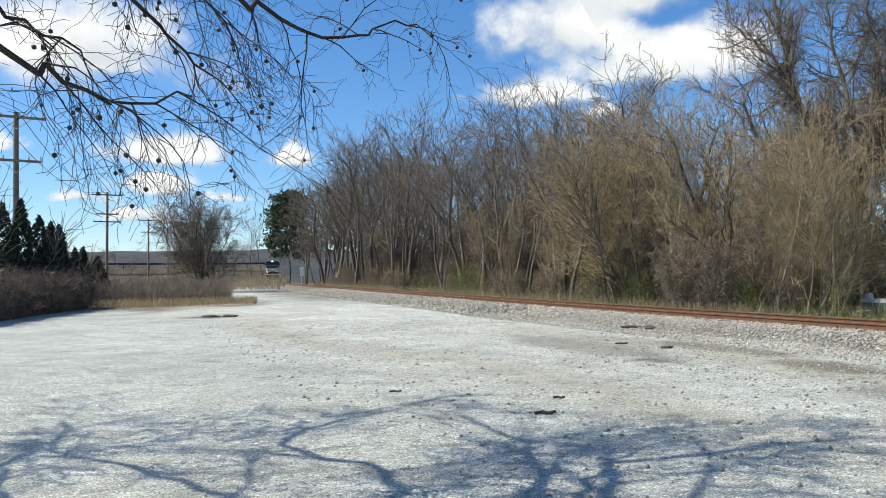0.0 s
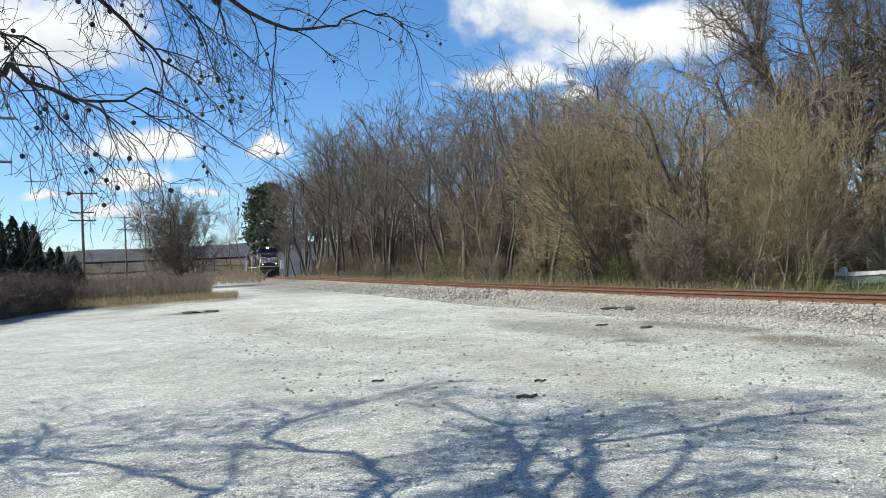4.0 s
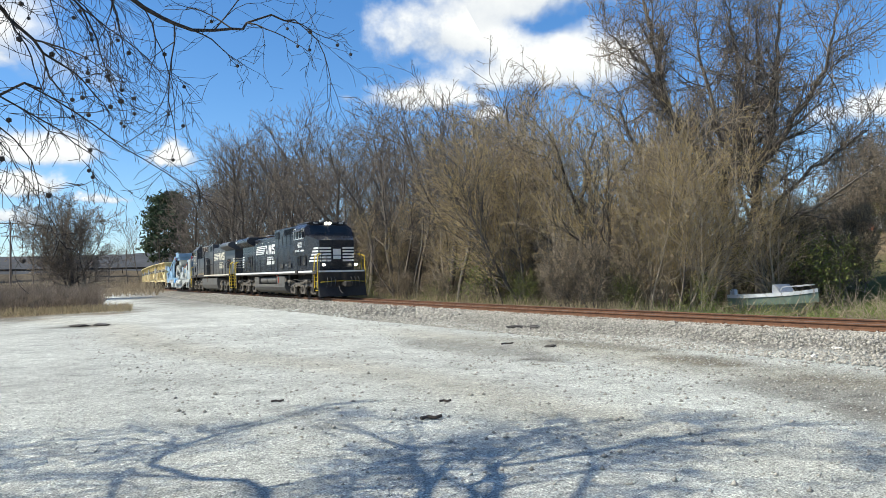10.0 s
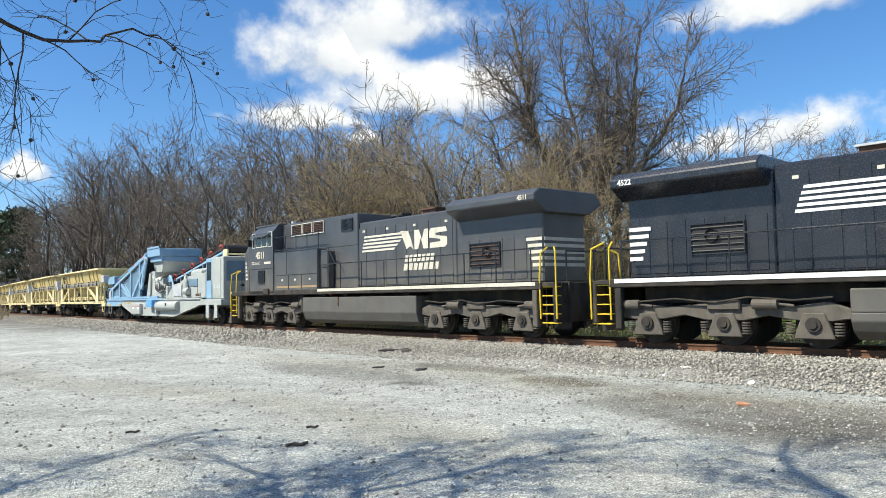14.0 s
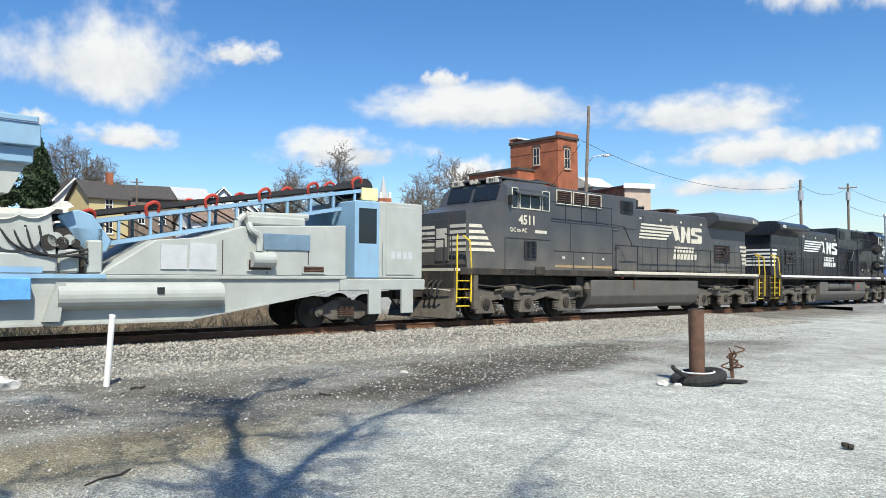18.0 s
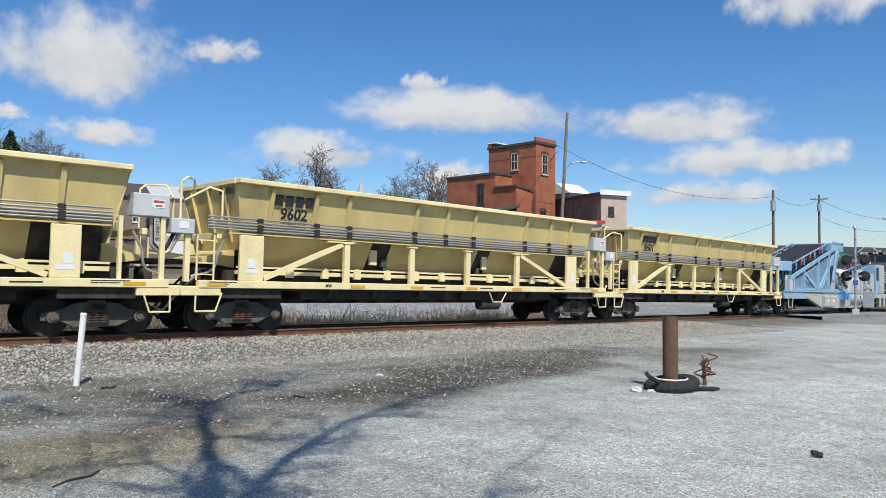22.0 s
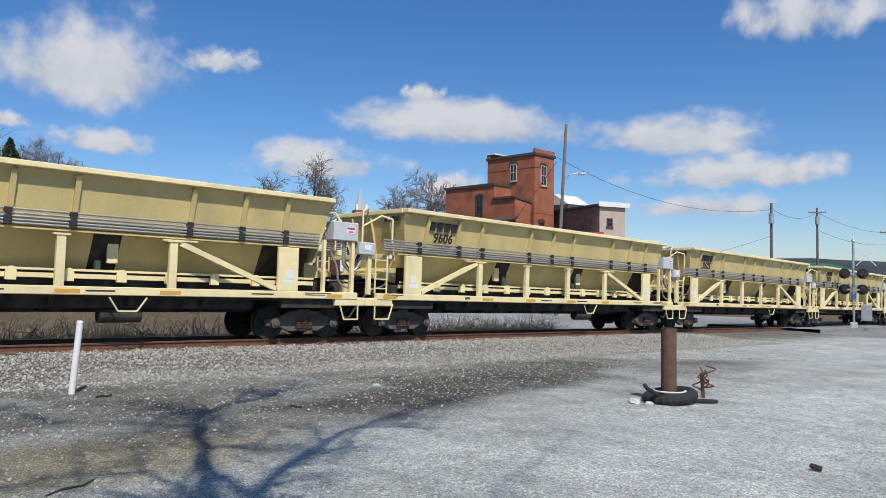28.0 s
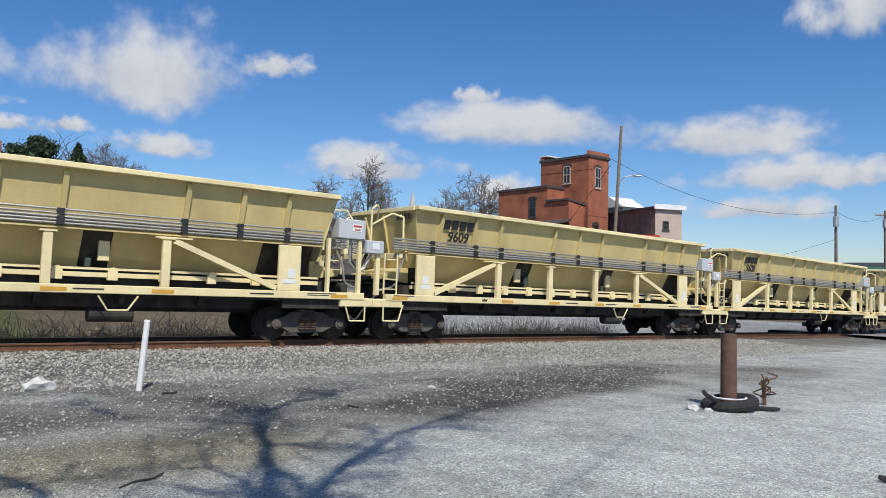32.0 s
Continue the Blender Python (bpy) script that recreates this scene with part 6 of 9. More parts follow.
def bare_tree(name, label, seed, H, rad, twig, group="", stems=1, kids=(2, 2, 1), bark=None, spread=(25, 55), trop=0.05, thin=0.013, bend=0.2, start=0.3):
    t = thing(name, label, "tree", group)
    tr, cr = [], []
    rr = np.random.RandomState(seed + 99)
    for k in range(stems):
        lean = (rr.normal(0, 0.06 if stems == 1 else 0.22), rr.normal(0, 0.06 if stems == 1 else 0.22), 1)
        g = grow(seed * 7 + k, (rr.normal(0, 0.05 * stems), rr.normal(0, 0.05 * stems), -0.3), lean, H * rr.uniform(0.85, 1.0), rad * (1 if k == 0 else rr.uniform(0.5, 0.9)), 4, kids, trop=trop, angle=spread, thin=thin, start=start, bend=bend, ratio=(0.3, 0.55), child=(0.36, 0.62), nseg=(10, 6, 4, 3))
        tr += g[0] + g[1] + g[2]
        cr += g[3]
    part_mesh("trunk", tube_mesh(tr, 5), bark or M_bark, t, smooth=True)
    part_mesh("crown", tube_mesh(cr, 3), twig, t)
    return t


def polar(az, D):
    return -math.sin(radians(az)) * D, math.cos(radians(az)) * D


def place(x, y, turn=0.0, scale=1.0, sink=0.0):
    return Matrix.Translation((x, y, ground_z(x, y) - sink)) @ pose(0, 0, 0, 0, 0, turn) @ Matrix.Scale(scale, 4)


def put(proto, x, y, rnd, scale):
    c = copy_thing(proto, place(x, y, rnd.uniform(0, 360)))
    c.scale = (scale, scale, scale)
    return c


rnd = random.Random(11)
G = "bare trees along the track"
protos = [
    bare_tree("bare_tree", "tall bare grey-brown tree in the trackside woods", 1, 14, 0.20, M_twig, G),
    bare_tree("bare_tree", "slender bare tree with fine upright twigs", 2, 13, 0.14, M_twig, G, spread=(15, 36), start=0.35),
    bare_tree("bare_tree", "bare forked tree among trackside woods", 3, 13, 0.17, M_twig, G, stems=2),
    bare_tree("bare_tree", "bare leaning tree with a wide crown", 4, 12, 0.16, M_twig, G, spread=(30, 65)),
    bare_tree("bare_tree", "dark bare tree with dense twigs in the woods", 5, 14, 0.24, M_twig, G, kids=(3, 2, 1)),
]
golden = [
    bare_tree("budding_tree", "small tree with golden-brown budding twigs by the track", 21, 9, 0.10, M_twigw, "budding trees by the track", stems=2, kids=(2, 2, 1), spread=(22, 50), start=0.15, thin=0.010),
    bare_tree("budding_tree", "pale-stemmed young tree with budding twigs by the track", 22, 9, 0.09, M_twigw, "budding trees by the track", stems=3, kids=(2, 2, 1), spread=(20, 46), start=0.15, thin=0.010, bark=mat("pale_bark", (0.30, 0.25, 0.19), 0.9, var=0.3)),
]
shrub = [
    bare_tree("bare_shrub", "tangled bare brown shrub beside the track", 31, 3.6, 0.035, M_brush, "shrubs by the track", stems=5, kids=(2, 2, 1), spread=(25, 60), thin=0.009, start=0.1),
    bare_tree("bare_shrub", "low arching bare shrub beside the track", 32, 2.6, 0.03, M_brush, "shrubs by the track", stems=6, kids=(2, 2, 1), spread=(35, 75), trop=-0.02, thin=0.009, start=0.1),
]
used = set()


def stand(proto, s, off, scale):
    x, y = at_track(s, off)
    if proto not in used:
        used.add(proto)
        proto.matrix_basis = place(x, y, rnd.uniform(0, 360))
        proto.scale = (scale,) * 3
    else:
        put(proto, x, y, rnd, scale)


# the wood: heights fall towards the near end
for k in range(92):
    s = 34 + (k / 91) ** 1.05 * 115 + rnd.uniform(-1.5, 1.5)
    off = -rnd.uniform(5.5, 9.5) if k % 2 == 0 else -rnd.uniform(9, 24)
    H = np.interp(s, [30, 40, 55, 70, 90, 110, 150], [9.0, 9.5, 11.5, 13.5, 15.5, 15.5, 14.5]) * (1 if off > -9 else 1.16)
    stand(protos[k % 5], s, off, H / 12.2 * rnd.uniform(0.82, 1.1))
for k in range(60):
    stand(protos[rnd.randrange(5)], rnd.uniform(40, 120), -rnd.uniform(22, 52), rnd.uniform(0.65, 1.0))
for k in range(11):
    s = 28.4 + k * 2.3 + rnd.uniform(-0.8, 0.8)
    stand(golden[k % 2], s, -rnd.uniform(5.4, 9.0), rnd.uniform(0.62, 0.95) * (1.12 if 33 < s < 46 else 0.92))
for k in range(92):
    s = 22 + (k / 91) * 100 + rnd.uniform(-1, 1)
    off = -rnd.uniform(4.6, 11.0)
    if s < 28.5:
        s, off = s + 7.5, -rnd.uniform(5.0, 9.0)
    if k % 3:
        stand(shrub[k % 2], s, off, rnd.uniform(0.5, 1.05))
for s, off, sc in ((27.7, -7.4, 0.62), (28.9, -8.2, 0.8), (30.2, -7.0, 0.7), (31.6, -9.6, 0.85), (26.9, -11.2, 0.55)):
    stand(golden[1], s, off, sc)
# close brush and saplings deeper in the wood
for k in range(46):
    stand(shrub[k % 2], 46 + k * 2.1 + rnd.uniform(-1, 1), -rnd.uniform(11, 30), rnd.uniform(1.5, 2.6))
# a thicket behind the boat, and brush on the bank above the grass
for k in range(15):
    stand(shrub[k % 2], 26.0 + k * 0.6 + rnd.uniform(-0.5, 0.5), -rnd.uniform(12.5, 17), rnd.uniform(0.8, 1.2))
for k in range(26):
    stand(shrub[k % 2], 12 + k * 1.1 + rnd.uniform(-0.5, 0.5), -rnd.uniform(29, 37), rnd.uniform(1.0, 1.7))
for k in range(18):
    stand(protos[k % 5], 17 + k * 1.7 + rnd.uniform(-0.6, 0.6), -rnd.uniform(36, 56), rnd.uniform(0.42, 0.68))

# two tall old trees over the near end of the wood
def old_tree(label, az, D, stems, trunk, seed, vines):
    """Stems are polylines of (aside, away, height, radius); limbs grow from them and vines hang down."""
    t = thing("tall_tree", label, "tree", "tall old trees")
    x, y = polar(az, D)
    ux, uy = math.cos(radians(az)), math.sin(radians(az))
    r = np.random.RandomState(seed)
    tr, cr = [], []
    for si, st in enumerate(stems):
        pts = [np.array((ux * a - uy * b, uy * a + ux * b, h * 0.92)) for a, b, h, _ in st]
        dense = []
        for i in range(len(pts) - 1):
            for k in range(5):
                dense.append((pts[i] + (pts[i + 1] - pts[i]) * k / 5 + r.normal(0, 0.06, 3), 0.72 * (st[i][3] + (st[i + 1][3] - st[i][3]) * k / 5)))
        dense.append((pts[-1], 0.6 * st[-1][3]))
        for i in range(len(dense) - 1):
            (p, r0), (q, r1) = dense[i], dense[i + 1]
            tr.append((p, q, r0, r1))
            d = (q - p) / np.linalg.norm(q - p)
            if q[2] > 3.0:
                for k in range(2 if q[2] > 5 else 1):
                    c = d * 0.6 + r.normal(0, 0.55, 3) + (0, 0, 0.1)
                    g = grow(seed * 31 + si * 97 + i * 5 + k, q, c / np.linalg.norm(c), r.uniform(1.1, 2.9), r1 * r.uniform(0.25, 0.5), 3, (2, 1), ratio=(0.35, 0.65), angle=(25, 60), trop=0.045, bend=0.22, start=0.15, nseg=(6, 4, 3), thin=0.0115)
                    tr += g[0] + g[1]
                    cr += g[2]
                    for sg in (g[0] + g[1])[::3]:
                        if r.rand() < vines:
                            v = grow(r.randint(99999), sg[1], (0, 0, -1), r.uniform(0.4, 1.5), 0.009, 1, (), bend=0.1, trop=-0.1, nseg=(4,), thin=0.007)
                            cr += v[0]
            for k in range(int(vines * 5)):
                o = r.normal(0, 1, 3) * r0
                v = grow(r.randint(99999), p + o, (r.normal(0, 0.15), r.normal(0, 0.15), -1), r.uniform(0.4, 1.6), 0.012, 1, (), bend=0.12, trop=-0.1, nseg=(4,), thin=0.008)
                cr += v[0]
    part_mesh("trunk", tube_mesh(tr, 5), M_bark, t, smooth=True)
    part_mesh("crown", tube_mesh(cr, 3), M_twig, t)
    t.matrix_basis = place(x, y, 0)
    return t


old_tree("tall vine-hung old tree with a dark leaning trunk", -28.9, 36, [
    [(0.4, 0, -0.3, 0.34), (0.2, 0, 4, 0.28), (-0.5, 0, 7.5, 0.24), (-1.9, 0, 10, 0.22), (-2.5, 0.2, 13, 0.18), (-3.0, 0.3, 16.5, 0.09)],
    [(-1.9, 0, 10, 0.16), (-3.0, 0, 12.6, 0.12), (-4.6, 0.3, 14.6, 0.05)],
    [(-0.1, 0, 5.6, 0.14), (-1.4, 0, 7.4, 0.10), (-2.8, 0.3, 8.2, 0.05)],
    [(0.2, 0, 5, 0.14), (1.2, -0.2, 9, 0.10), (1.4, -0.4, 13.0, 0.05)]], 0, 41, 0.55)
old_tree("tall many-stemmed bare tree with an upright crown", -31.4, 35, [
    [(0, 0, -0.3, 0.38), (0.05, 0, 4.0, 0.33), (0.0, 0, 6.6, 0.27), (-0.4, 0, 9, 0.19), (-0.5, 0.2, 12, 0.12), (-0.9, 0.3, 15, 0.05)],
    [(0.0, 0, 6.0, 0.22), (0.7, 0.2, 9, 0.18), (1.1, 0.3, 12, 0.12), (1.5, 0.4, 15.4, 0.05)],
    [(0.0, 0, 6.6, 0.18), (1.6, -0.4, 8.8, 0.14), (2.9, -0.5, 11, 0.10), (3.4, -0.6, 13.4, 0.04)],
    [(0.0, 0, 5.6, 0.18), (-1.4, 0.3, 8.6, 0.14), (-1.9, 0.3, 11.6, 0.10), (-2.3, 0.3, 14.6, 0.04)],
    [(0.05, 0, 4.6, 0.14), (2.2, 0.5, 6.6, 0.10), (4.4, 0.6, 8.2, 0.05)],
    [(0.05, 0, 3.6, 0.12), (2.6, -0.5, 5.0, 0.09), (4.8, -0.6, 6.6, 0.04)],
    [(-0.2, 0, 7.6, 0.14), (0.2, 1.0, 11, 0.10), (0.4, 1.4, 14.8, 0.04)]], 0, 43, 0.25)
for s, off, sc in ((31.0, -16, 0.8), (23.0, -21, 0.62), (20.5, -30, 0.6)):
    stand(protos[3], s, off, sc)


def blades(name, label, count, where, h, spread, material, seed, width=0.012, category="grass", segs=1):
    """Thin upright or leaning blades and stalks in one mesh."""
    r = np.random.RandomState(seed)
    out = []
    for i in range(count):
        x, y = where(r)
        z = ground_z(x, y)
        L = h * r.uniform(0.5, 1.25)
        p = np.array((x, y, z - 0.03))
        d = np.array((r.normal(0, spread), r.normal(0, spread), 1.0))
        for k in range(segs):
            d = d / np.linalg.norm(d)
            q = p + d * L / segs
            out.append((p, q, width * (1 - 0.6 * k / segs), width * (1 - 0.6 * (k + 1) / segs)))
            d = d + r.normal(0, 0.5, 3)
            p = q
    ob = part_mesh(name, tube_mesh(out, 3), material)
    tagged(ob, label, category, kind="stuff")


blades("straw_grass", "dry straw-coloured grass along the far rail", 5200, lambda r: at_track(r.uniform(26, 110), -2.9 - r.rand() ** 1.5 * 2.6), 0.5, 0.35, M_straw, 51)
blades("green_undergrowth", "fresh green shoots under the trees", 6000, lambda r: at_track(20 + r.rand() ** 1.4 * 60, -4.5 - r.rand() * 5.5), 0.95, 0.5, M_green, 52, 0.013, segs=3)
blades("dead_brush", "dead brown stalks and brambles under the trees", 5000, lambda r: at_track(r.uniform(18, 120), -4.0 - r.rand() * 10), 1.5, 0.55, M_brush, 53, 0.010, "brush", 3)
blades("brambles", "dry arching brambles in the ditch past the rails", 8000, lambda r: at_track(r.uniform(-18, 20), -3.4 - r.rand() ** 1.3 * 5.0), 1.05, 0.9, M_brush, 54, 0.010, "brush", 4)
blades("dry_stalks", "dry straw stalks among the brambles past the rails", 5000, lambda r: at_track(r.uniform(-18, 24), -3.3 - r.rand() * 4.0), 0.5, 0.6, M_straw, 57, 0.008, "grass", 2)
blades("ditch_grass", "green and straw grass on the bank past the rails", 4500, lambda r: at_track(r.uniform(9, 27), -4.5 - r.rand() * 9), 0.20, 0.5, M_green, 55, 0.012)
blades("rail_weeds", "small green weeds beside the far rail", 900, lambda r: at_track(r.uniform(-4, 26), -2.3 - r.rand() * 0.8), 0.22, 0.5, M_green, 56, 0.012)


def leafy(name, label, seed, n, shape, material, parent_material, H, category="tree", group="", leaf=0.12, trunk=0.15):
    """A thick-leaved shrub or evergreen: a stem and many small leaf blades filling shape(u, rng)."""
    t = thing(name, label, category, group)
    r = np.random.RandomState(seed)
    g = grow(seed, (0, 0, -0.2), (0, 0, 1), H * 0.92, trunk, 2, (3,), thin=0.012)
    part_mesh("trunk", tube_mesh(g[0] + g[1], 5), parent_material, t)
    P = np.array([shape(r) for _ in range(n)])
    a = r.normal(0, 1, (n, 3))
    a /= np.linalg.norm(a, axis=1, keepdims=True)
    b = np.cross(a, r.normal(0, 1, (n, 3)))
    b /= np.linalg.norm(b, axis=1, keepdims=True) + 1e-9
    L = leaf * r.uniform(0.6, 1.5, (n, 1))
    V = np.stack([P - a * L, P + b * L * 0.35, P + a * L, P - b * L * 0.35], 1).reshape(-1, 3)
    F = np.arange(4 * n).reshape(-1, 4)
    me = mesh_of(V.tolist(), F.tolist())
    part_mesh("crown", me, material, t)
    return t


def cone_shape(H, R, z0=0.1, power=0.8):
    def f(r):
        u = r.rand() ** 0.7
        z = z0 + (H - z0) * (1 - u)
        a = r.rand() * 6.283
        lob = 1 + 0.18 * math.sin(a * 3 + z * 2.0) + 0.1 * math.sin(a * 5 + z * 4)
        w = R * min(1.0, (H - z) / (H - z0) * 1.5) ** power * lob * r.uniform(0.55, 1.0) ** 0.5
        return (math.cos(a) * w, math.sin(a) * w, z)
    return f


# low shrubs in first leaf under the trackside trees
def leafing_shrub(H, R, seed):
    q = np.random.RandomState(seed)
    C = [(q.normal(0, R * 0.45), q.normal(0, R * 0.45), H * q.uniform(0.15, 0.9), q.uniform(0.5, 1.0)) for _ in range(26)]

    def f(r):
        c = C[r.randint(26)]
        return (c[0] + r.normal(0, 0.26 * c[3]), c[1] + r.normal(0, 0.26 * c[3]), max(0.05, c[2] + r.normal(0, 0.24)))
    return f


leafing = leafy("leafing_shrub", "olive-green shrub in first leaf under the trackside trees", 210, 1700, leafing_shrub(2.4, 1.3, 4), mat("young_olive_leaves", (0.135, 0.150, 0.035), 0.8, var=0.4, per=0.4, bump=0), M_bark, 2.2, "shrub", "leafing shrubs by the track", 0.045, 0.03)
for s, off, sc in ((61, -6.6, 1.25), (63.5, -7.4, 1.0), (57.5, -6.2, 0.8), (49, -7.5, 0.7), (45.5, -8.5, 0.8), (40.5, -5.8, 1.35), (37.0, -5.6, 0.9), (33.0, -7.0, 1.1), (30.5, -6.0, 0.8), (26.8, -13.0, 1.3), (25.6, -13.4, 1.2), (29.0, -13.5, 1.2), (27.6, -7.6, 0.8), (72, -7.0, 0.9), (80, -7.5, 1.1), (26.0, -27.0, 1.6), (30.0, -29.0, 1.5)):
    stand(leafing, s, off, sc)

# dark clipped evergreens and the brown hedge on the west side
for k, (az, D, H, R) in enumerate(((30.6, 38, 4.9, 0.9), (29.5, 39, 5.2, 0.75), (28.4, 41, 4.6, 0.8), (27.7, 42, 4.4, 0.75), (27.2, 43, 4.3, 0.7), (26.2, 50, 3.3, 0.55), (25.7, 51, 3.4, 0.55), (24.8, 55, 3.0, 0.65), (31.8, 36, 5.6, 0.9))):
    ob = leafy("evergreen_cypress", "dark columnar evergreen standing behind the hedge", 60 + k, 2600, cone_shape(H, R), M_ever, M_bark, H, "tree", "row of columnar evergreens", 0.13, 0.08)
    x, y = polar(az, D)
    ob.matrix_basis = place(x, y, k * 40)


def hedge(name, label, az0, D0, az1, D1, H, T, seed, group):
    t = thing(name, label, "hedge", group)
    x0, y0 = polar(az0, D0)
    x1, y1 = polar(az1, D1)
    r = np.random.RandomState(seed)
    L = math.hypot(x1 - x0, y1 - y0)
    segs = []
    for i in range(int(L * 900)):
        u = r.rand()
        o = r.normal(0, T * 0.40)
        bx, by = x0 + (x1 - x0) * u - (y1 - y0) / L * o, y0 + (y1 - y0) * u + (x1 - x0) / L * o
        z = ground_z(bx, by)
        lobe = 1 + 0.09 * math.sin(u * L * 2.1) + 0.05 * math.sin(u * L * 5.3) - 0.16 * r.rand()
        p = np.array((bx, by, z + r.uniform(0.05, 0.93) * H * lobe))
        d = np.array((r.normal(0, 1), r.normal(0, 1), abs(r.normal(0.6, 0.7))))
        d /= np.linalg.norm(d)
        segs.append((p, p + d * r.uniform(0.12, 0.35), 0.010, 0.005))
    part_mesh("foliage", tube_mesh(segs, 3), M_hedge, t)
    segs = []
    for k in range(int(L / 0.35)):
        u = k / (L / 0.35)
        bx, by = x0 + (x1 - x0) * u, y0 + (y1 - y0) * u
        z = ground_z(bx, by)
        segs.append(((bx, by, z - 0.1), (bx + r.normal(0, 0.1), by + r.normal(0, 0.1), z + H * 0.9), 0.03, 0.012))
    part_mesh("stems", tube_mesh(segs, 5), M_dark, t)
    # dense inner mass so that the hedge closes
    n = 70
    vs, fs = [], []
    for i in range(n + 1):
        u = i / n
        bx, by = x0 + (x1 - x0) * u, y0 + (y1 - y0) * u
        z = ground_z(bx, by)
        lobe = 1 + 0.12 * math.sin(u * L * 2.1) + 0.05 * math.sin(u * L * 7)
        nx, ny = -(y1 - y0) / L, (x1 - x0) / L
        for a, h in ((-T * 0.10, 0.0), (-T * 0.30 * lobe, H * 0.5), (-T * 0.16, H * 0.8 * lobe), (T * 0.16, H * 0.8 * lobe), (T * 0.30 * lobe, H * 0.5), (T * 0.10, 0.0)):
            vs.append((bx + nx * a, by + ny * a, z + h))
    for i in range(n):
        for j in range(5):
            fs.append((6 * i + j, 6 * i + j + 1, 6 * i + 6 + j + 1, 6 * i + 6 + j))
    part_mesh("inner_growth", mesh_of(vs, fs), M_hedge, t)


hedge("hedge", "tall brown leafless clipped hedge at the lot's edge", 33.5, 29, 25.5, 43, 2.05, 1.5, 71, "")
# rough weeds between hedge and bush
blades("weed_patch", "tall dead brown weeds at the edge of the lot", 9000, lambda r: polar(r.uniform(16.0, 25.0), r.uniform(49, 68)), 1.35, 0.4, M_twig, 72, 0.014, "brush", 2)
blades("weed_patch", "short dead grass at the lot's far edge", 3500, lambda r: polar(r.uniform(14.0, 26.0), r.uniform(42, 52)), 0.35, 0.5, M_straw, 73, 0.012, "grass")

bush = bare_tree("bush_tree", "rounded many-stemmed bare tree at the edge of the weeds", 81, 8.6, 0.13, M_twig, "", stems=9, kids=(2, 2, 2), spread=(25, 60), start=0.12)
x, y = polar(17.4, 75)
bush.matrix_basis = place(x, y, 0)
bush.scale = (0.95, 0.95, 1.0)


def pine_shape(H, R, z0, lumps, seed):
    q = np.random.RandomState(seed)
    C = []
    for i in range(lumps):
        z = z0 + (H - z0) * q.rand() ** 0.9
        w = R * (1 - 0.55 * ((z - z0) / (H - z0)) ** 1.5) * q.uniform(0.35, 1.0)
        a = q.rand() * 6.283
        C.append((w * math.cos(a), w * math.sin(a), z, q.uniform(0.5, 1.0)))
    def f(r):
        c = C[r.randint(lumps)]
        k = R * 0.24 * c[3]
        return (c[0] + r.normal(0, k), c[1] + r.normal(0, k), c[2] + r.normal(0, k * 0.45))
    return f


def pine(az, D, H, R, z0, seed, lab):
    ob = leafy("pine_tree", lab, seed, 13000, pine_shape(H, R, z0, 90, seed), M_leaf, M_bark, H, "tree", "dark evergreen pines", 0.27 * H / 12, 0.2)
    x, y = polar(az, D)
    ob.matrix_basis = place(x, y, seed)
    return ob


pine(11.6, 204, 24.0, 6.6, 7.5, 91, "large dark green pine beside the bend of the track")
pine(-73.0, 105, 11.6, 2.2, 3.0, 92, "dark green pine on the hill above the houses")
spruce = leafy("spruce_tree", "dark green spruce on the hill above the houses", 93, 9000, cone_shape(11.4, 2.3, 1.0, 0.9), M_leaf, M_bark, 11.4, "tree", "dark evergreen pines", 0.3, 0.2)
spruce.matrix_basis = place(*polar(-75.3, 106), 0)
pine(-71.8, 112, 10.5, 2.4, 3.0, 94, "dark green pine behind the white house")
for az, D, sc in ((14.4, 175, 1.05), (13.4, 182, 1.1), (12.6, 178, 0.9), (9.7, 150, 0.95), (9.0, 138, 0.95), (8.4, 130, 0.9), (10.5, 190, 1.0), (8.9, 160, 0.9)):
    x, y = polar(az, D)
    put(protos[rnd.randrange(5)], x, y, rnd, sc * 0.95)

# bare trees round the town's hill
round_tree = bare_tree("bare_tree", "round-crowned bare tree on the town's hill", 95, 6.6, 0.15, M_twig, "bare trees on the hill", stems=1, kids=(4, 3, 2), spread=(30, 64), start=0.24, thin=0.010, trop=0.03)
x, y = polar(-95.0, 105)
round_tree.matrix_basis = place(x, y, 0)
round_tree.scale = (2.6, 2.6, 2.7)
for az, D, sc in ((-77.4, 112, 1.25), (-78.0, 115, 1.2), (-79.2, 116, 1.1), (-79.9, 118, 1.0), (-85.4, 128, 0.95), (-91.8, 120, 1.5), (-46.6, 88, 0.72), (-48.4, 92, 0.7), (-50.0, 90, 0.72), (-44.0, 96, 0.75), (-52.5, 100, 0.7), (-41.8, 80, 0.8), (-101.6, 118, 1.5), (-104.4, 112, 1.55), (-103.2, 120, 1.35), (-92.8, 130, 1.45), (-84.6, 150, 0.95), (-90.5, 150, 0.8), (-82.3, 140, 0.8), (-60, 110, 0.75), (-56, 105, 0.75), (-64.5, 120, 0.85), (-38.0, 75, 0.75), (-35.5, 82, 0.85), (-40.0, 95, 0.85), (-88, 170, 0.9)):
    x, y = polar(az, D)
    put(round_tree if az < -76 or rnd.random() < 0.6 else protos[0], x, y, rnd, sc * rnd.uniform(0.95, 1.1) * (1.7 if az < -90 else 1.3))


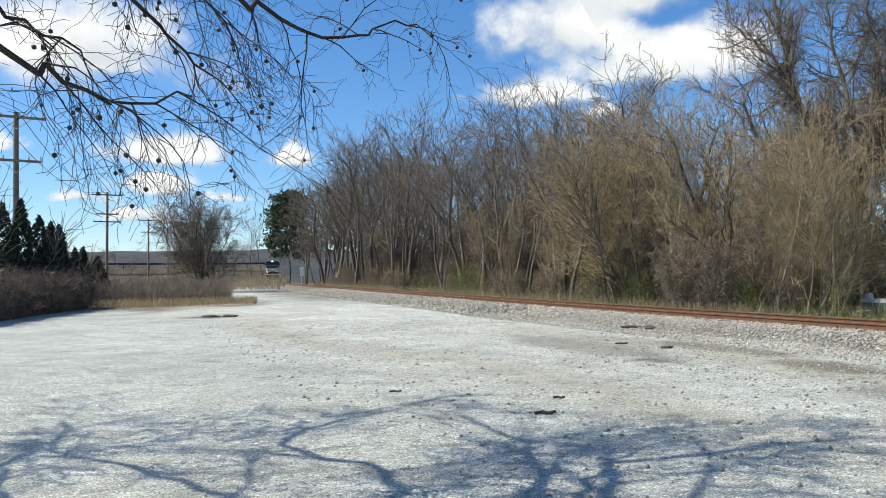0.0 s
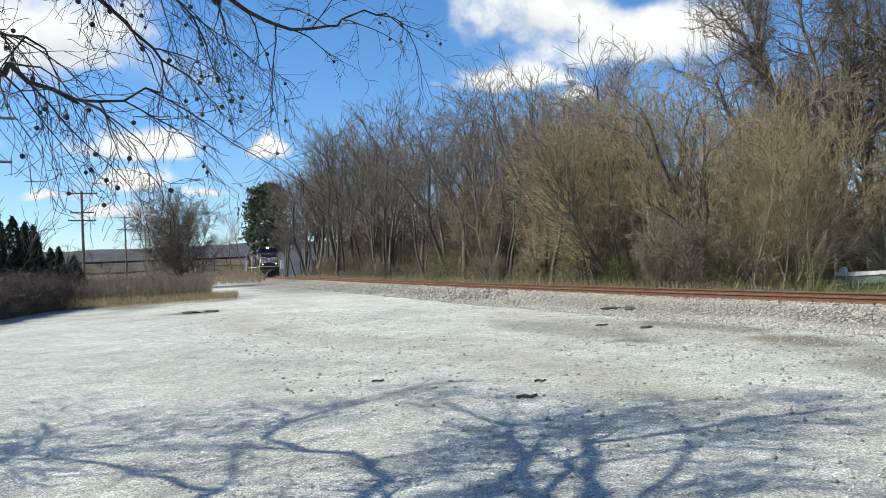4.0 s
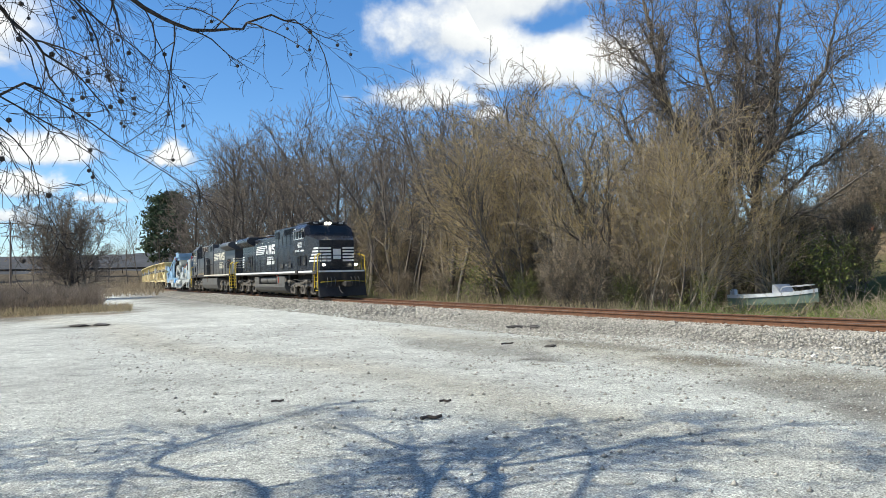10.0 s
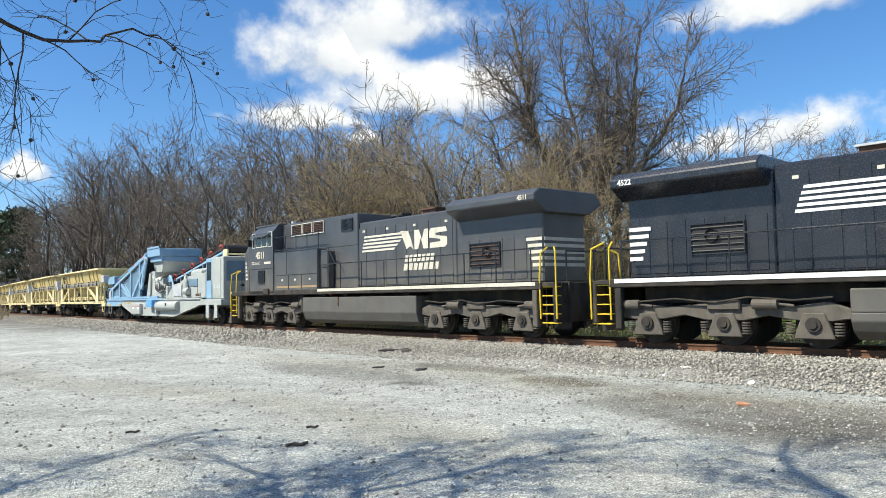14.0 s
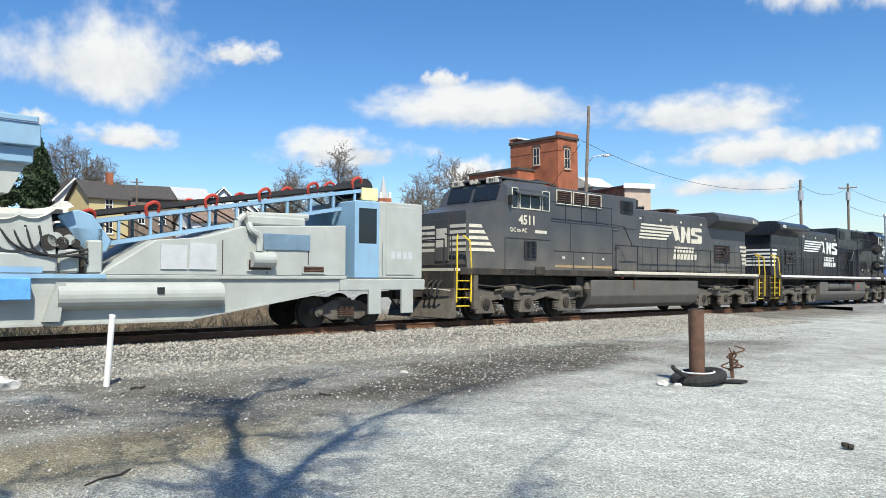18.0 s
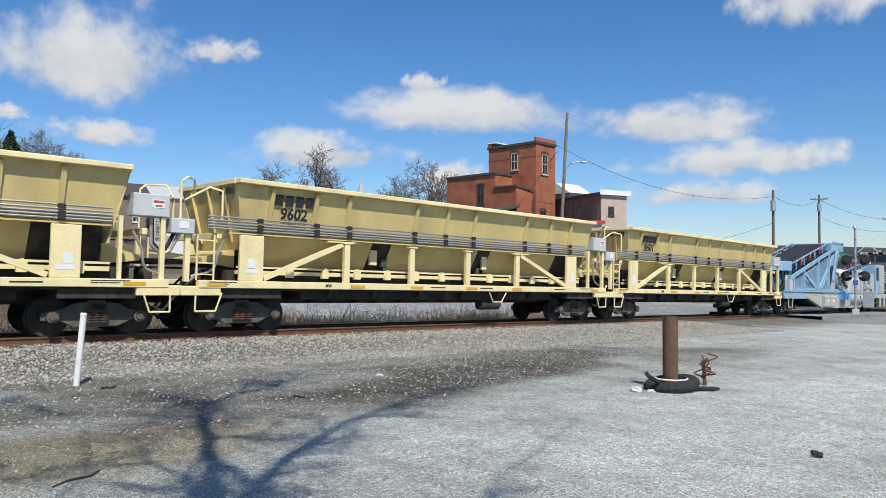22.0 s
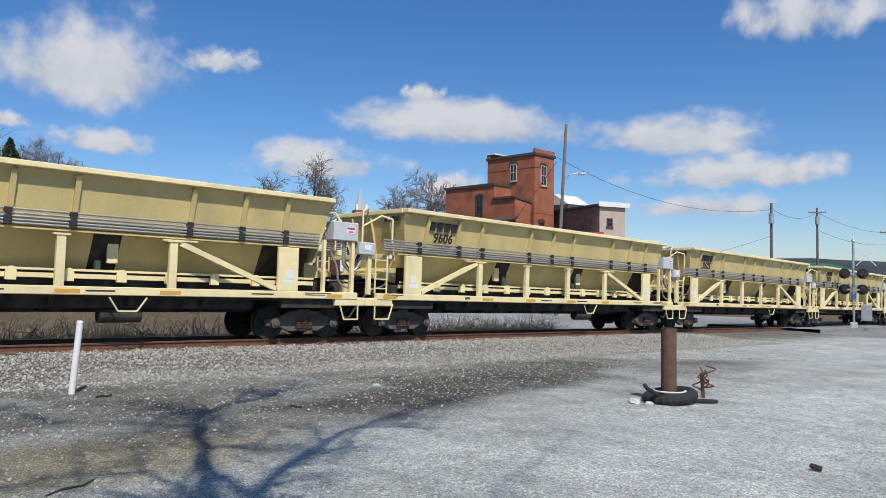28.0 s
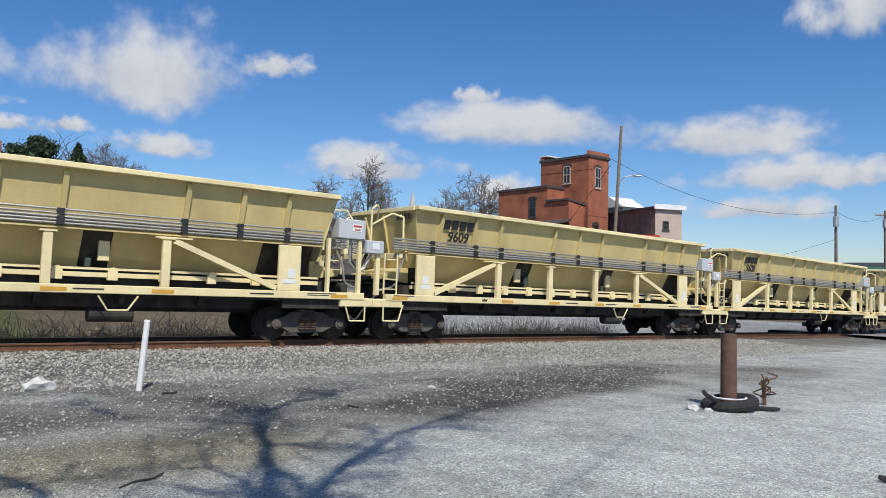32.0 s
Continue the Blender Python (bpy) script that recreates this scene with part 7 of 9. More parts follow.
# ---- the sycamore behind the camera, whose limbs hang into view and throw the shade on the lot ----
def sycamore():
    t = thing("sycamore_tree", "large bare sycamore with drooping seed-hung limbs at the lot's edge", "tree")
    bx, by = -4.5, -0.6
    bz = ground_z(bx, by)
    r = np.random.RandomState(23)
    tr = [((bx, by, bz - 0.3), (bx + 0.05, by, bz + 2.5), 0.46, 0.38), ((bx + 0.05, by, bz + 2.5), (bx, by + 0.05, bz + 5.2), 0.38, 0.33)]
    cr = []
    # the boughs of the crown: where their shade falls on the lot, and their height
    boughs = [
        (0.17, [(4.4, 0.0, 10.5), (6.1, 0.07, 12.2), (7.85, 0.21, 14.0), (10.1, 0.42, 16.0), (11.4, -0.1, 17.0), (12.2, -0.66, 17.6)]),
        (0.14, [(4.4, 0.0, 10.5), (6.1, -0.12, 12.1), (7.3, -0.45, 13.5), (9.0, -1.3, 15.0), (10.7, -2.5, 16.5)]),
        (0.13, [(3.2, 1.6, 9.8), (6.66, 1.9, 13.0), (7.25, 2.44, 13.6), (8.9, 3.5, 15.0)]),
        (0.12, [(2.5, 3.2, 9.0), (4.86, 4.31, 11.0), (5.07, 5.26, 11.5), (5.55, 6.2, 12.0), (6.4, 6.9, 12.6)]),
        (0.11, [(1.2, 4.5, 9.0), (1.23, 5.55, 9.5), (1.41, 6.35, 9.8), (2.77, 6.89, 10.5), (4.2, 7.4, 11.0)]),
        (0.09, [(0.3, 4.9, 8.0), (0.8, 6.04, 8.5), (0.86, 7.18, 8.8), (0.28, 8.6, 9.0)]),
        (0.09, [(-1.0, 4.6, 8.0), (-0.22, 5.68, 8.5), (-0.68, 6.48, 8.3), (-1.55, 7.17, 8.0), (-1.22, 8.16, 8.0), (-0.33, 9.16, 8.3)]),
        (0.08, [(-2.2, 4.8, 7.5), (-1.46, 5.6, 7.6), (-2.27, 6.22, 7.5), (-3.47, 7.04, 7.4), (-4.17, 8.5, 7.3)]),
        (0.08, [(-3.4, 4.4, 7.0), (-3.2, 5.6, 7.2), (-3.65, 6.4, 7.2), (-4.4, 7.0, 7.3)]),
        (0.035, [(3.0, -0.6, 10.0), (5.4, -1.6, 12.0), (7.6, -3.2, 13.5), (9.0, -4.4, 14.2)]),
        (0.04, [(3.0, 1.2, 9.0), (5.2, 1.4, 11.0), (7.2, 1.2, 12.6), (9.4, 1.6, 14.0), (11.0, 2.6, 14.6)]),
        (0.10, [(4.4, 2.6, 10.2), (6.4, 3.4, 12.0), (8.2, 4.8, 13.0), (8.6, 6.0, 13.6)]),
        (0.06, [(1.42, 6.19, 9.4), (1.38, 7.1, 9.6), (0.76, 7.29, 9.7), (-0.16, 7.11, 9.8)]),
        (0.07, [(1.2, 4.6, 9.0), (1.8, 5.42, 9.4), (2.39, 6.44, 9.8), (2.44, 7.43, 10.0), (1.99, 7.85, 10.0)]),
        (0.06, [(-3.0, 4.6, 7.2), (-3.57, 5.77, 7.4), (-3.84, 7.04, 7.5), (-3.33, 6.77, 7.5), (-3.57, 7.91, 7.6)]),

    ]
    kx, ky = math.sin(radians(SUN_AZ)) / math.tan(radians(SUN_EL)), -math.cos(radians(SUN_AZ)) / math.tan(radians(SUN_EL))
    for bi, (rad, L) in enumerate(boughs):
        pts = [np.array((bx, by + 0.05, bz + 4.8))] + [np.array((x - kx * h, y - ky * h, h)) for x, y, h in L]
        dense = []
        for p, q in zip(pts[:-1], pts[1:]):
            n = max(3, int(np.linalg.norm(q - p) / 0.5))
            for k in range(n):
                dense.append(p + (q - p) * k / n + r.normal(0, 0.035, 3))
        dense.append(pts[-1])
        n = len(dense)
        for i in range(n - 1):
            r0, r1 = rad * (1 - 0.78 * i / n), rad * (1 - 0.78 * (i + 1) / n)
            tr.append((dense[i], dense[i + 1], r0, r1))
            if i > n * 0.3 and r.rand() < (0.9 if rad >= 0.13 else 0.5 if rad > 0.065 else 0.25):
                d = (dense[i + 1] - dense[i]) / np.linalg.norm(dense[i + 1] - dense[i]) * 0.7 + r.normal(0, 0.6, 3)
                h = grow(700 + bi * 60 + i, dense[i + 1], d / np.linalg.norm(d), r.uniform(0.8, 2.1), r1 * r.uniform(0.35, 0.6), 3, (2, 1), ratio=(0.35, 0.65), angle=(25, 65), trop=0.02, bend=0.24, start=0.1, nseg=(6, 5, 3), thin=0.010, taper=0.6)
                tr += h[0]
                cr += h[1] + h[2]
    # low limbs that reach out over the lot: heading, rise and reach of their bends
    limbs = [
        [(33, 31, 5.6), (22, 25, 6.2), (14.6, 20.5, 6.6), (10, 18.6, 6.9), (5.5, 19.0, 7.2), (1.8, 19.6, 7.5)],
        [(36, 33, 5.2), (27, 24, 5.6), (21.0, 18.5, 5.9), (17.4, 15.6, 6.1)],
        [(40, 26, 5.0), (33, 18, 5.4), (28, 14.6, 5.7), (23.5, 12.9, 6.0), (18.6, 13.9, 6.3)],
        [(38, 34, 6.2), (28, 28, 6.8), (20, 22.5, 7.2), (15.4, 17.5, 7.4)],
        [(44, 28, 5.4), (36, 22, 5.8), (30.5, 18.0, 6.2), (26, 16.4, 6.4)],
    ]
    r = np.random.RandomState(17)
    balls = []
    for li, L in enumerate(limbs):
        pts = []
        for az, el, D in L:
            x, y = polar(az, D)
            pts.append(np.array((x, y, 1.6 + D * math.tan(radians(el)))))
        pts = [np.array((bx, by, bz + 5.5 + li * 0.5))] + pts
        dense = []
        for a, b in zip(pts[:-1], pts[1:]):
            for k in range(4):
                dense.append(a + (b - a) * k / 4 + r.normal(0, 0.03, 3))
        dense.append(pts[-1])
        n = len(dense)
        for i in range(n - 1):
            r0 = 0.036 * (1 - i / n) ** 1.3 + 0.007
            r1 = 0.036 * (1 - (i + 1) / n) ** 1.3 + 0.007
            tr.append((dense[i], dense[i + 1], r0, r1))
            if i > 4:
                for q in range(int(r.rand() < 0.75)):
                    d = np.array((r.normal(0.25, 0.5), r.normal(0.2, 0.5), r.normal(-0.35, 0.45)))
                    d /= np.linalg.norm(d)
                    h = grow(300 + li * 50 + i * 3 + q, dense[i + 1], d, r.uniform(0.5, 1.4), 0.0075, 3, (1, 1), ratio=(0.4, 0.7), angle=(20, 60), trop=-0.13, bend=0.28, start=0.1, nseg=(7, 5, 3), thin=0.0022)
                    for lev in h:
                        cr += lev
                    for sgm in h[1][::4]:
                        if r.rand() < 0.30:
                            balls.append(sgm[1])
    part_mesh("trunk", tube_mesh(tr, 7), M_dark, t, smooth=True)
    part_mesh("crown", tube_mesh(cr, 4), M_dark, t)
    for b in balls[:110]:
        bm = bmesh.new()
        bmesh.ops.create_icosphere(bm, subdivisions=1, radius=r.uniform(0.016, 0.022), matrix=Matrix.Translation(b - np.array((0, 0, 0.05))))
        rod(bm, b, b - np.array((0, 0, 0.04)), 0.0015, sides=3)
        part("seed_ball", bm, M_dark, t)


sycamore()


# ---- hills and clouds far off ----
def hill(name, label, az0, az1, D, el, depth, material, seed):
    vs, fs = [], []
    n = 60
    for i in range(n + 1):
        az = az0 + (az1 - az0) * i / n
        e = el * (math.sin(math.pi * min(max(i / n, 0.02), 0.98)) ** 0.45) + 0.25 * noise.noise((az * 0.21, seed, 0)) + 0.07 * noise.noise((az * 1.3, seed, 3)) + 0.05 * noise.noise((az * 4.1, seed, 5))
        for k in range(5):
            q = k / 4
            x, y = polar(az, D + depth * q)
            vs.append((x, y, -6 + (1.6 + 6 + D * math.tan(radians(e))) * math.sin(q * math.pi / 2)))
    for i in range(n):
        for k in range(4):
            fs.append((5 * i + k, 5 * i + k + 1, 5 * i + 5 + k + 1, 5 * i + 5 + k))
    ob = part_mesh(name, mesh_of(vs, fs), material, smooth=True)
    tagged(ob, label, "hill", kind="structure")


M_hill = mat("wooded_hillside", (0.036, 0.039, 0.045), 0.95, var=0.55, scale=0.05, fine=0.35, bump=0)
M_hill2 = mat("brown_wooded_hillside", (0.072, 0.058, 0.046), 0.95, var=0.5, scale=0.08, fine=0.6, bump=0)
hill("backdrop_hill", "wooded blue-brown hill beyond the railway", 60, -40, 760, 3.6, 160, M_hill, 1.0)
hill("backdrop_hill", "wooded brown hill behind the town", -20, -100, 260, 5.6, 90, M_hill2, 2.0)
hill("backdrop_hill", "leafless wooded slope behind the trackside trees", 7, -34, 200, 4.4, 70, M_hill2, 5.0)
hill("backdrop_hill", "low wooded hill beyond the crossing", -95, -160, 600, 2.2, 120, M_hill, 3.0)
hill("backdrop_hill", "low wooded hill on the far horizon", 200, 45, 900, 2.5, 160, M_hill, 4.0)


def cloud_material():
    m = bpy.data.materials.new("cumulus")
    m.use_nodes = True
    n, l = m.node_tree.nodes, m.node_tree.links
    n.remove(n["Principled BSDF"])
    tc, info = n.new("ShaderNodeTexCoord"), n.new("ShaderNodeObjectInfo")
    comb = n.new("ShaderNodeVectorMath")
    comb.operation = "MULTIPLY_ADD"
    sc = n.new("ShaderNodeVectorMath")
    sc.operation = "SCALE"
    sc.inputs[0].default_value = (40, 70, 30)
    l.new(info.outputs["Random"], sc.inputs["Scale"])
    l.new(tc.outputs["Object"], comb.inputs[0])
    comb.inputs[1].default_value = (1.5, 0.6, 1)
    l.new(sc.outputs[0], comb.inputs[2])
    nz = n.new("ShaderNodeTexNoise")
    nz.inputs["Scale"].default_value, nz.inputs["Detail"].default_value, nz.inputs["Roughness"].default_value = 1.5, 9, 0.56
    l.new(comb.outputs[0], nz.inputs["Vector"])
    # flat below, heaped above
    low = n.new("ShaderNodeVectorMath")
    low.operation = "MULTIPLY"
    l.new(tc.outputs["Object"], low.inputs[0])
    low.inputs[1].default_value = (1.0, 1.35, 1.0)
    up = n.new("ShaderNodeVectorMath")
    up.operation = "ABSOLUTE"
    l.new(low.outputs[0], up.inputs[0])
    both = n.new("ShaderNodeVectorMath")
    both.operation = "SUBTRACT"
    l.new(up.outputs[0], both.inputs[0])
    half_ = n.new("ShaderNodeVectorMath")
    half_.operation = "MULTIPLY"
    l.new(low.outputs[0], half_.inputs[0])
    half_.inputs[1].default_value = (0.0, 0.26, 0.0)
    l.new(half_.outputs[0], both.inputs[1])
    ln = n.new("ShaderNodeVectorMath")
    ln.operation = "LENGTH"
    l.new(both.outputs[0], ln.inputs[0])
    def math_(op, a, b):
        q = n.new("ShaderNodeMath")
        q.operation = op
        for i, v in enumerate((a, b)):
            if isinstance(v, (int, float)):
                q.inputs[i].default_value = v
            else:
                l.new(v, q.inputs[i])
        return q.outputs[0]
    d = math_("SUBTRACT", math_("MULTIPLY", nz.outputs["Fac"], 2.1), math_("MULTIPLY", ln.outputs["Value"], 1.25))
    mr = n.new("ShaderNodeMapRange")
    mr.interpolation_type = "SMOOTHSTEP"
    mr.inputs[1].default_value, mr.inputs[2].default_value = 0.20, 0.80
    l.new(d, mr.inputs[0])
    sep = n.new("ShaderNodeSeparateXYZ")
    l.new(tc.outputs["Object"], sep.inputs[0])
    # shading put into the glow's colour: grey-blue bases, white tops
    ramp = n.new("ShaderNodeValToRGB")
    ramp.color_ramp.elements[0].color = (0.42, 0.47, 0.56, 1)
    ramp.color_ramp.elements[1].color = (0.72, 0.73, 0.75, 1)
    ramp.color_ramp.elements[0].position, ramp.color_ramp.elements[1].position = 0.20, 0.52
    sh = math_("ADD", math_("MULTIPLY", sep.outputs["Y"], 0.30), math_("MULTIPLY", nz.outputs["Fac"], 0.85))
    l.new(sh, ramp.inputs[0])
    em, tr, mix = n.new("ShaderNodeEmission"), n.new("ShaderNodeBsdfTransparent"), n.new("ShaderNodeMixShader")
    l.new(ramp.outputs[0], em.inputs["Color"])
    em.inputs["Strength"].default_value = 1.0
    l.new(mr.outputs[0], mix.inputs[0])
    l.new(tr.outputs[0], mix.inputs[1])
    l.new(em.outputs[0], mix.inputs[2])
    l.new(mix.outputs[0], n["Material Output"].inputs["Surface"])
    return m


cloud_me = mesh_of([(-1, -1, 0), (1, -1, 0), (1, 1, 0), (-1, 1, 0)], [(0, 1, 2, 3)])
cloud_me.materials.append(cloud_material())
WEST_CLOUDS = [(-9.3, 18.3, 6.3, 2.4), (-17.1, 15.9, 7.8, 2.5), (-13.9, 20.6, 7.1, 2.8), (-6.0, 14.2, 4.7, 1.2), (25.4, 16.2, 9.0, 3.6), (20.2, 9.9, 4.7, 1.4), (11.1, 9.8, 2.2, 1.0), (20.9, 7.6, 2.9, 1.0),
               (25.9, 6.6, 2.2, 0.5), (16.1, 6.8, 1.6, 0.5), (21.7, 5.4, 2.4, 0.8), (30.8, 9.8, 1.5, 0.7), (-12.1, 12.7, 1.4, 0.7), (27.6, 15.9, 6.3, 1.6), (-37.6, 10.8, 2.8, 1.3), (-43.9, 11.0, 5.2, 1.9), (-45.0, 20.3, 7.4, 2.4), (-58.4, 20.1, 4.4, 2.5)]
EAST_CLOUDS = [(-80.2, 14.0, 7.0, 3.2), (-66.7, 11.3, 3.4, 0.9), (-88.5, 15.5, 2.9, 1.0), (-103.7, 14.1, 1.8, 0.8), (-107.5, 11.7, 8.3, 2.1), (-122.4, 10.6, 6.6, 1.8), (-126.0, 7.8, 4.7, 1.3), (-129.9, 7.7, 3.1, 1.3),
               (-96.3, 8.5, 5.5, 1.5), (-80.5, 9.2, 3.7, 1.0), (-70.7, 9.8, 2.2, 0.7), (-68.7, 11.4, 1.7, 0.7), (-124.5, 5.5, 5.0, 1.1), (-74.3, 10.2, 1.6, 0.7), (-131.4, 18.2, 4.0, 2.3), (-106.1, 7.1, 2.6, 1.2)]
# unseen glowing clouds behind and overhead, added to whiten the fill light
FILL_CLOUDS = [(150, 18, 12, 4), (178, 26, 14, 5), (-160, 34, 15, 6), (125, 12, 10, 3), (-20, 52, 12, 7), (-115, 40, 12, 6)]
CLOUDS = WEST_CLOUDS + EAST_CLOUDS + FILL_CLOUDS
for az, el, hw, hh in CLOUDS:
    D = 2600.0
    x, y = polar(az, D * math.cos(radians(el)))
    c = part_mesh("cloud", cloud_me, None)
    # the unseen fill clouds take this label too
    tagged(c, "white fair-weather cumulus cloud in a blue sky", "cloud", "cumulus clouds", "structure")
    c.matrix_basis = look((x, y, 1.6 + D * math.sin(radians(el))), (0, 0, 1.6)) @ pose(0, 0, 0, 0, 180, 0) @ Matrix.Diagonal((D * math.tan(radians(hw)) * 1.85, D * math.tan(radians(hh)) * 1.85, 1, 1))

# ---- poles and wires ----
def utility_pole(az, D, top, lean=0.0, arms=((0.3, 2.4),), label="tall weathered wooden utility pole with crossarms", turn=0.0, lamp=False, can=False, group="utility poles"):
    x, y = polar(az, D)
    z0 = ground_z(x, y)
    H = top - z0
    t = thing("utility_pole", label, "utility pole", group, Matrix.Translation((x, y, z0)) @ pose(0, 0, 0, 0, 0, turn))
    bm = bmesh.new()
    rod(bm, (0, 0, -0.5), (lean, 0, H), 0.16, 0.11, 12)
    part("post", bm, M_wood, t)
    for dz, w in arms:
        xx = lean * (H - dz) / H
        a = part("crossarm", boxes((xx - w / 2, xx + w / 2, -0.17, -0.08, H - dz - 0.06, H - dz + 0.06)), M_wood, t)
        part("arm_brace", rods([(xx - w * 0.3, -0.15, H - dz), (xx, -0.13, H - dz - 0.6), (xx + w * 0.3, -0.15, H - dz)], 0.015), M_silver, a)
        for k in (-0.48, -0.25, 0.25, 0.48):
            bm = bmesh.new()
            rod(bm, (xx + k * w, -0.12, H - dz + 0.06), (xx + k * w, -0.12, H - dz + 0.24), 0.05, 0.035, 8)
            part("insulator", bm, M_greybox, a)
    if can:
        bm = bmesh.new()
        rod(bm, (lean + 0.0, -0.36, H - 1.9), (lean, -0.36, H - 1.0), 0.24, sides=14)
        part("transformer", bm, M_silver, t)
    if lamp:
        arm = part("lamp_arm", rods([(lean * 0.7, 0, H * 0.70), (lean * 0.7 + 0.5, 0, H * 0.735), (lean * 0.7 + 1.3, 0, H * 0.745)], 0.04, 8), M_silver, t)
        bm = bmesh.new()
        bmesh.ops.create_uvsphere(bm, u_segments=12, v_segments=6, radius=0.3, matrix=Matrix.Translation((lean * 0.7 + 1.5, 0, H * 0.74)) @ Matrix.Diagonal((1.2, 0.5, 0.35, 1)))
        part("lamp_head", bm, M_silver, arm)
    return Vector((x, y, top))


tops = [utility_pole(29.7, 42, 10.5, -0.1, ((0.25, 2.6), (2.4, 2.2)), turn=30), utility_pole(24.2, 85, 12.0, 0.0, ((0.3, 3.0), (2.3, 2.2), (3.1, 2.6)), turn=25), utility_pole(21.5, 130, 13.4, 0.0, ((0.3, 3.0), (2.2, 2.4)), turn=22),
        utility_pole(20.2, 180, 15.6, 0, ((0.3, 3.0), (2.2, 2.4)), turn=20), utility_pole(19.6, 225, 17.6, 0, ((0.3, 3.0), (2.2, 2.4)), turn=20)]
te = utility_pole(-114.0, 60, 14.2, 0.75, (), "tall leaning utility pole with a street lamp arm", -114, lamp=True)
tf = utility_pole(-129.1, 75, 9.2, 0.0, (), "weathered utility pole with a transformer near the crossing", -129, can=True)
tg = utility_pole(-132.0, 95, 10.5, 0.0, ((0.5, 1.8),), "slim utility pole with a crossarm past the crossing", -132, can=True)
th_ = utility_pole(-136.2, 110, 9.0, 0.0, ((0.5, 1.8),), "slim utility pole with a crossarm past the crossing", -132)
utility_pole(-81.4, 104, 13.5, 0.0, ((0.5, 1.6),), "utility pole on the hill among houses", -80)
utility_pole(-84.8, 120, 14.0, 0.0, ((0.3, 1.6),), "utility pole on the hill among houses", -80)
utility_pole(-72.2, 98, 14.6, 0.0, ((0.4, 1.6),), "utility pole on the hill among houses", -75)


def wire(a, b, sag, r=0.010, n=10):
    a, b = Vector(a), Vector(b)
    pts = [a.lerp(b, i / n) - Vector((0, 0, sag * 4 * (i / n) * (1 - i / n))) for i in range(n + 1)]
    ob = part("overhead_wire", tube_path(pts, r, 4, 1), M_belt)
    tagged(ob, "dark overhead wire slung between the poles", "wire", "overhead wires")


for a, b in zip(tops[:-1], tops[1:]):
    for dx in (-1.2, 0.0, 1.2):
        wire(a + Vector((dx, 0, 0.0)), b + Vector((dx, 0, 0.0)), 1.2, 0.018)
for dx in (-1.2, 0, 1.2):
    wire(tops[0] + Vector((dx, 0, 0)), tops[0] + Vector((dx + 5, -38, 1.0)), 1.0, 0.012)
wire(te - Vector((0, 0, 2.6)), tf - Vector((0, 0, 0.6)), 1.6, 0.016)
wire(tf - Vector((0, 0, 0.5)), tg - Vector((0, 0, 0.5)), 0.8, 0.016)
wire(tg - Vector((0, 0, 0.5)), th_ - Vector((0, 0, 0.5)), 0.6, 0.016)
wire(tg - Vector((0, 0, 2.5)), th_ - Vector((0, 0, 2.0)), 0.6, 0.018)
wire(te - Vector((0, 0, 3.0)), Vector((79, -28, 6.0)), 0.2, 0.02)
wire(tf - Vector((0, 0, 3.0)), Vector((95, -60, 5.6)), 0.6, 0.018)


# ---- houses ----
def window(t, x, y, z, w, h, face, frame_mat, arched=False):
    """A sash window with frame, sill and two panes, on a wall at y = face side of the house; face is 'y' or 'x'."""
    def bx(a0, a1, d0, d1, z0, z1):
        return (a0, a1, d0, d1, z0, z1) if face == "y" else (d0, d1, a0, a1, z0, z1)
    fr = bmesh.new()
    c = x if face == "y" else y
    wall = y if face == "y" else x
    for a0, a1, z0, z1 in ((c - w / 2, c - w / 2 + 0.09, z, z + h), (c + w / 2 - 0.09, c + w / 2, z, z + h), (c - w / 2, c + w / 2, z + h - 0.09, z + h), (c - w / 2, c + w / 2, z, z + 0.09), (c - w / 2, c + w / 2, z + h / 2 - 0.04, z + h / 2 + 0.04), (c - 0.03, c + 0.03, z, z + h)):
        box(fr, *bx(a0, a1, wall - 0.07, wall + 0.07, z0, z1))
    wn_ = part("window", fr, frame_mat, t)
    part("sill", boxes(bx(c - w / 2 - 0.08, c + w / 2 + 0.08, wall - 0.11, wall + 0.11, z - 0.09, z)), frame_mat, wn_)
    for q in range(2):
        part("pane", boxes(bx(c - w / 2 + 0.09, c + w / 2 - 0.09, wall - 0.03, wall + 0.03, z + 0.09 + q * h / 2, z + h / 2 - 0.04 + q * h / 2)), M_glass, wn_)
    if arched:
        bm = bmesh.new()
        for k in range(7):
            an = math.pi * k / 6
            box(bm, *bx(c + math.cos(an) * w * 0.56 - 0.09, c + math.cos(an) * w * 0.56 + 0.09, wall - 0.06, wall + 0.06, z + h - 0.12 + math.sin(an) * 0.24, z + h + 0.08 + math.sin(an) * 0.24))
        part("arch", bm, M_roofd, wn_)


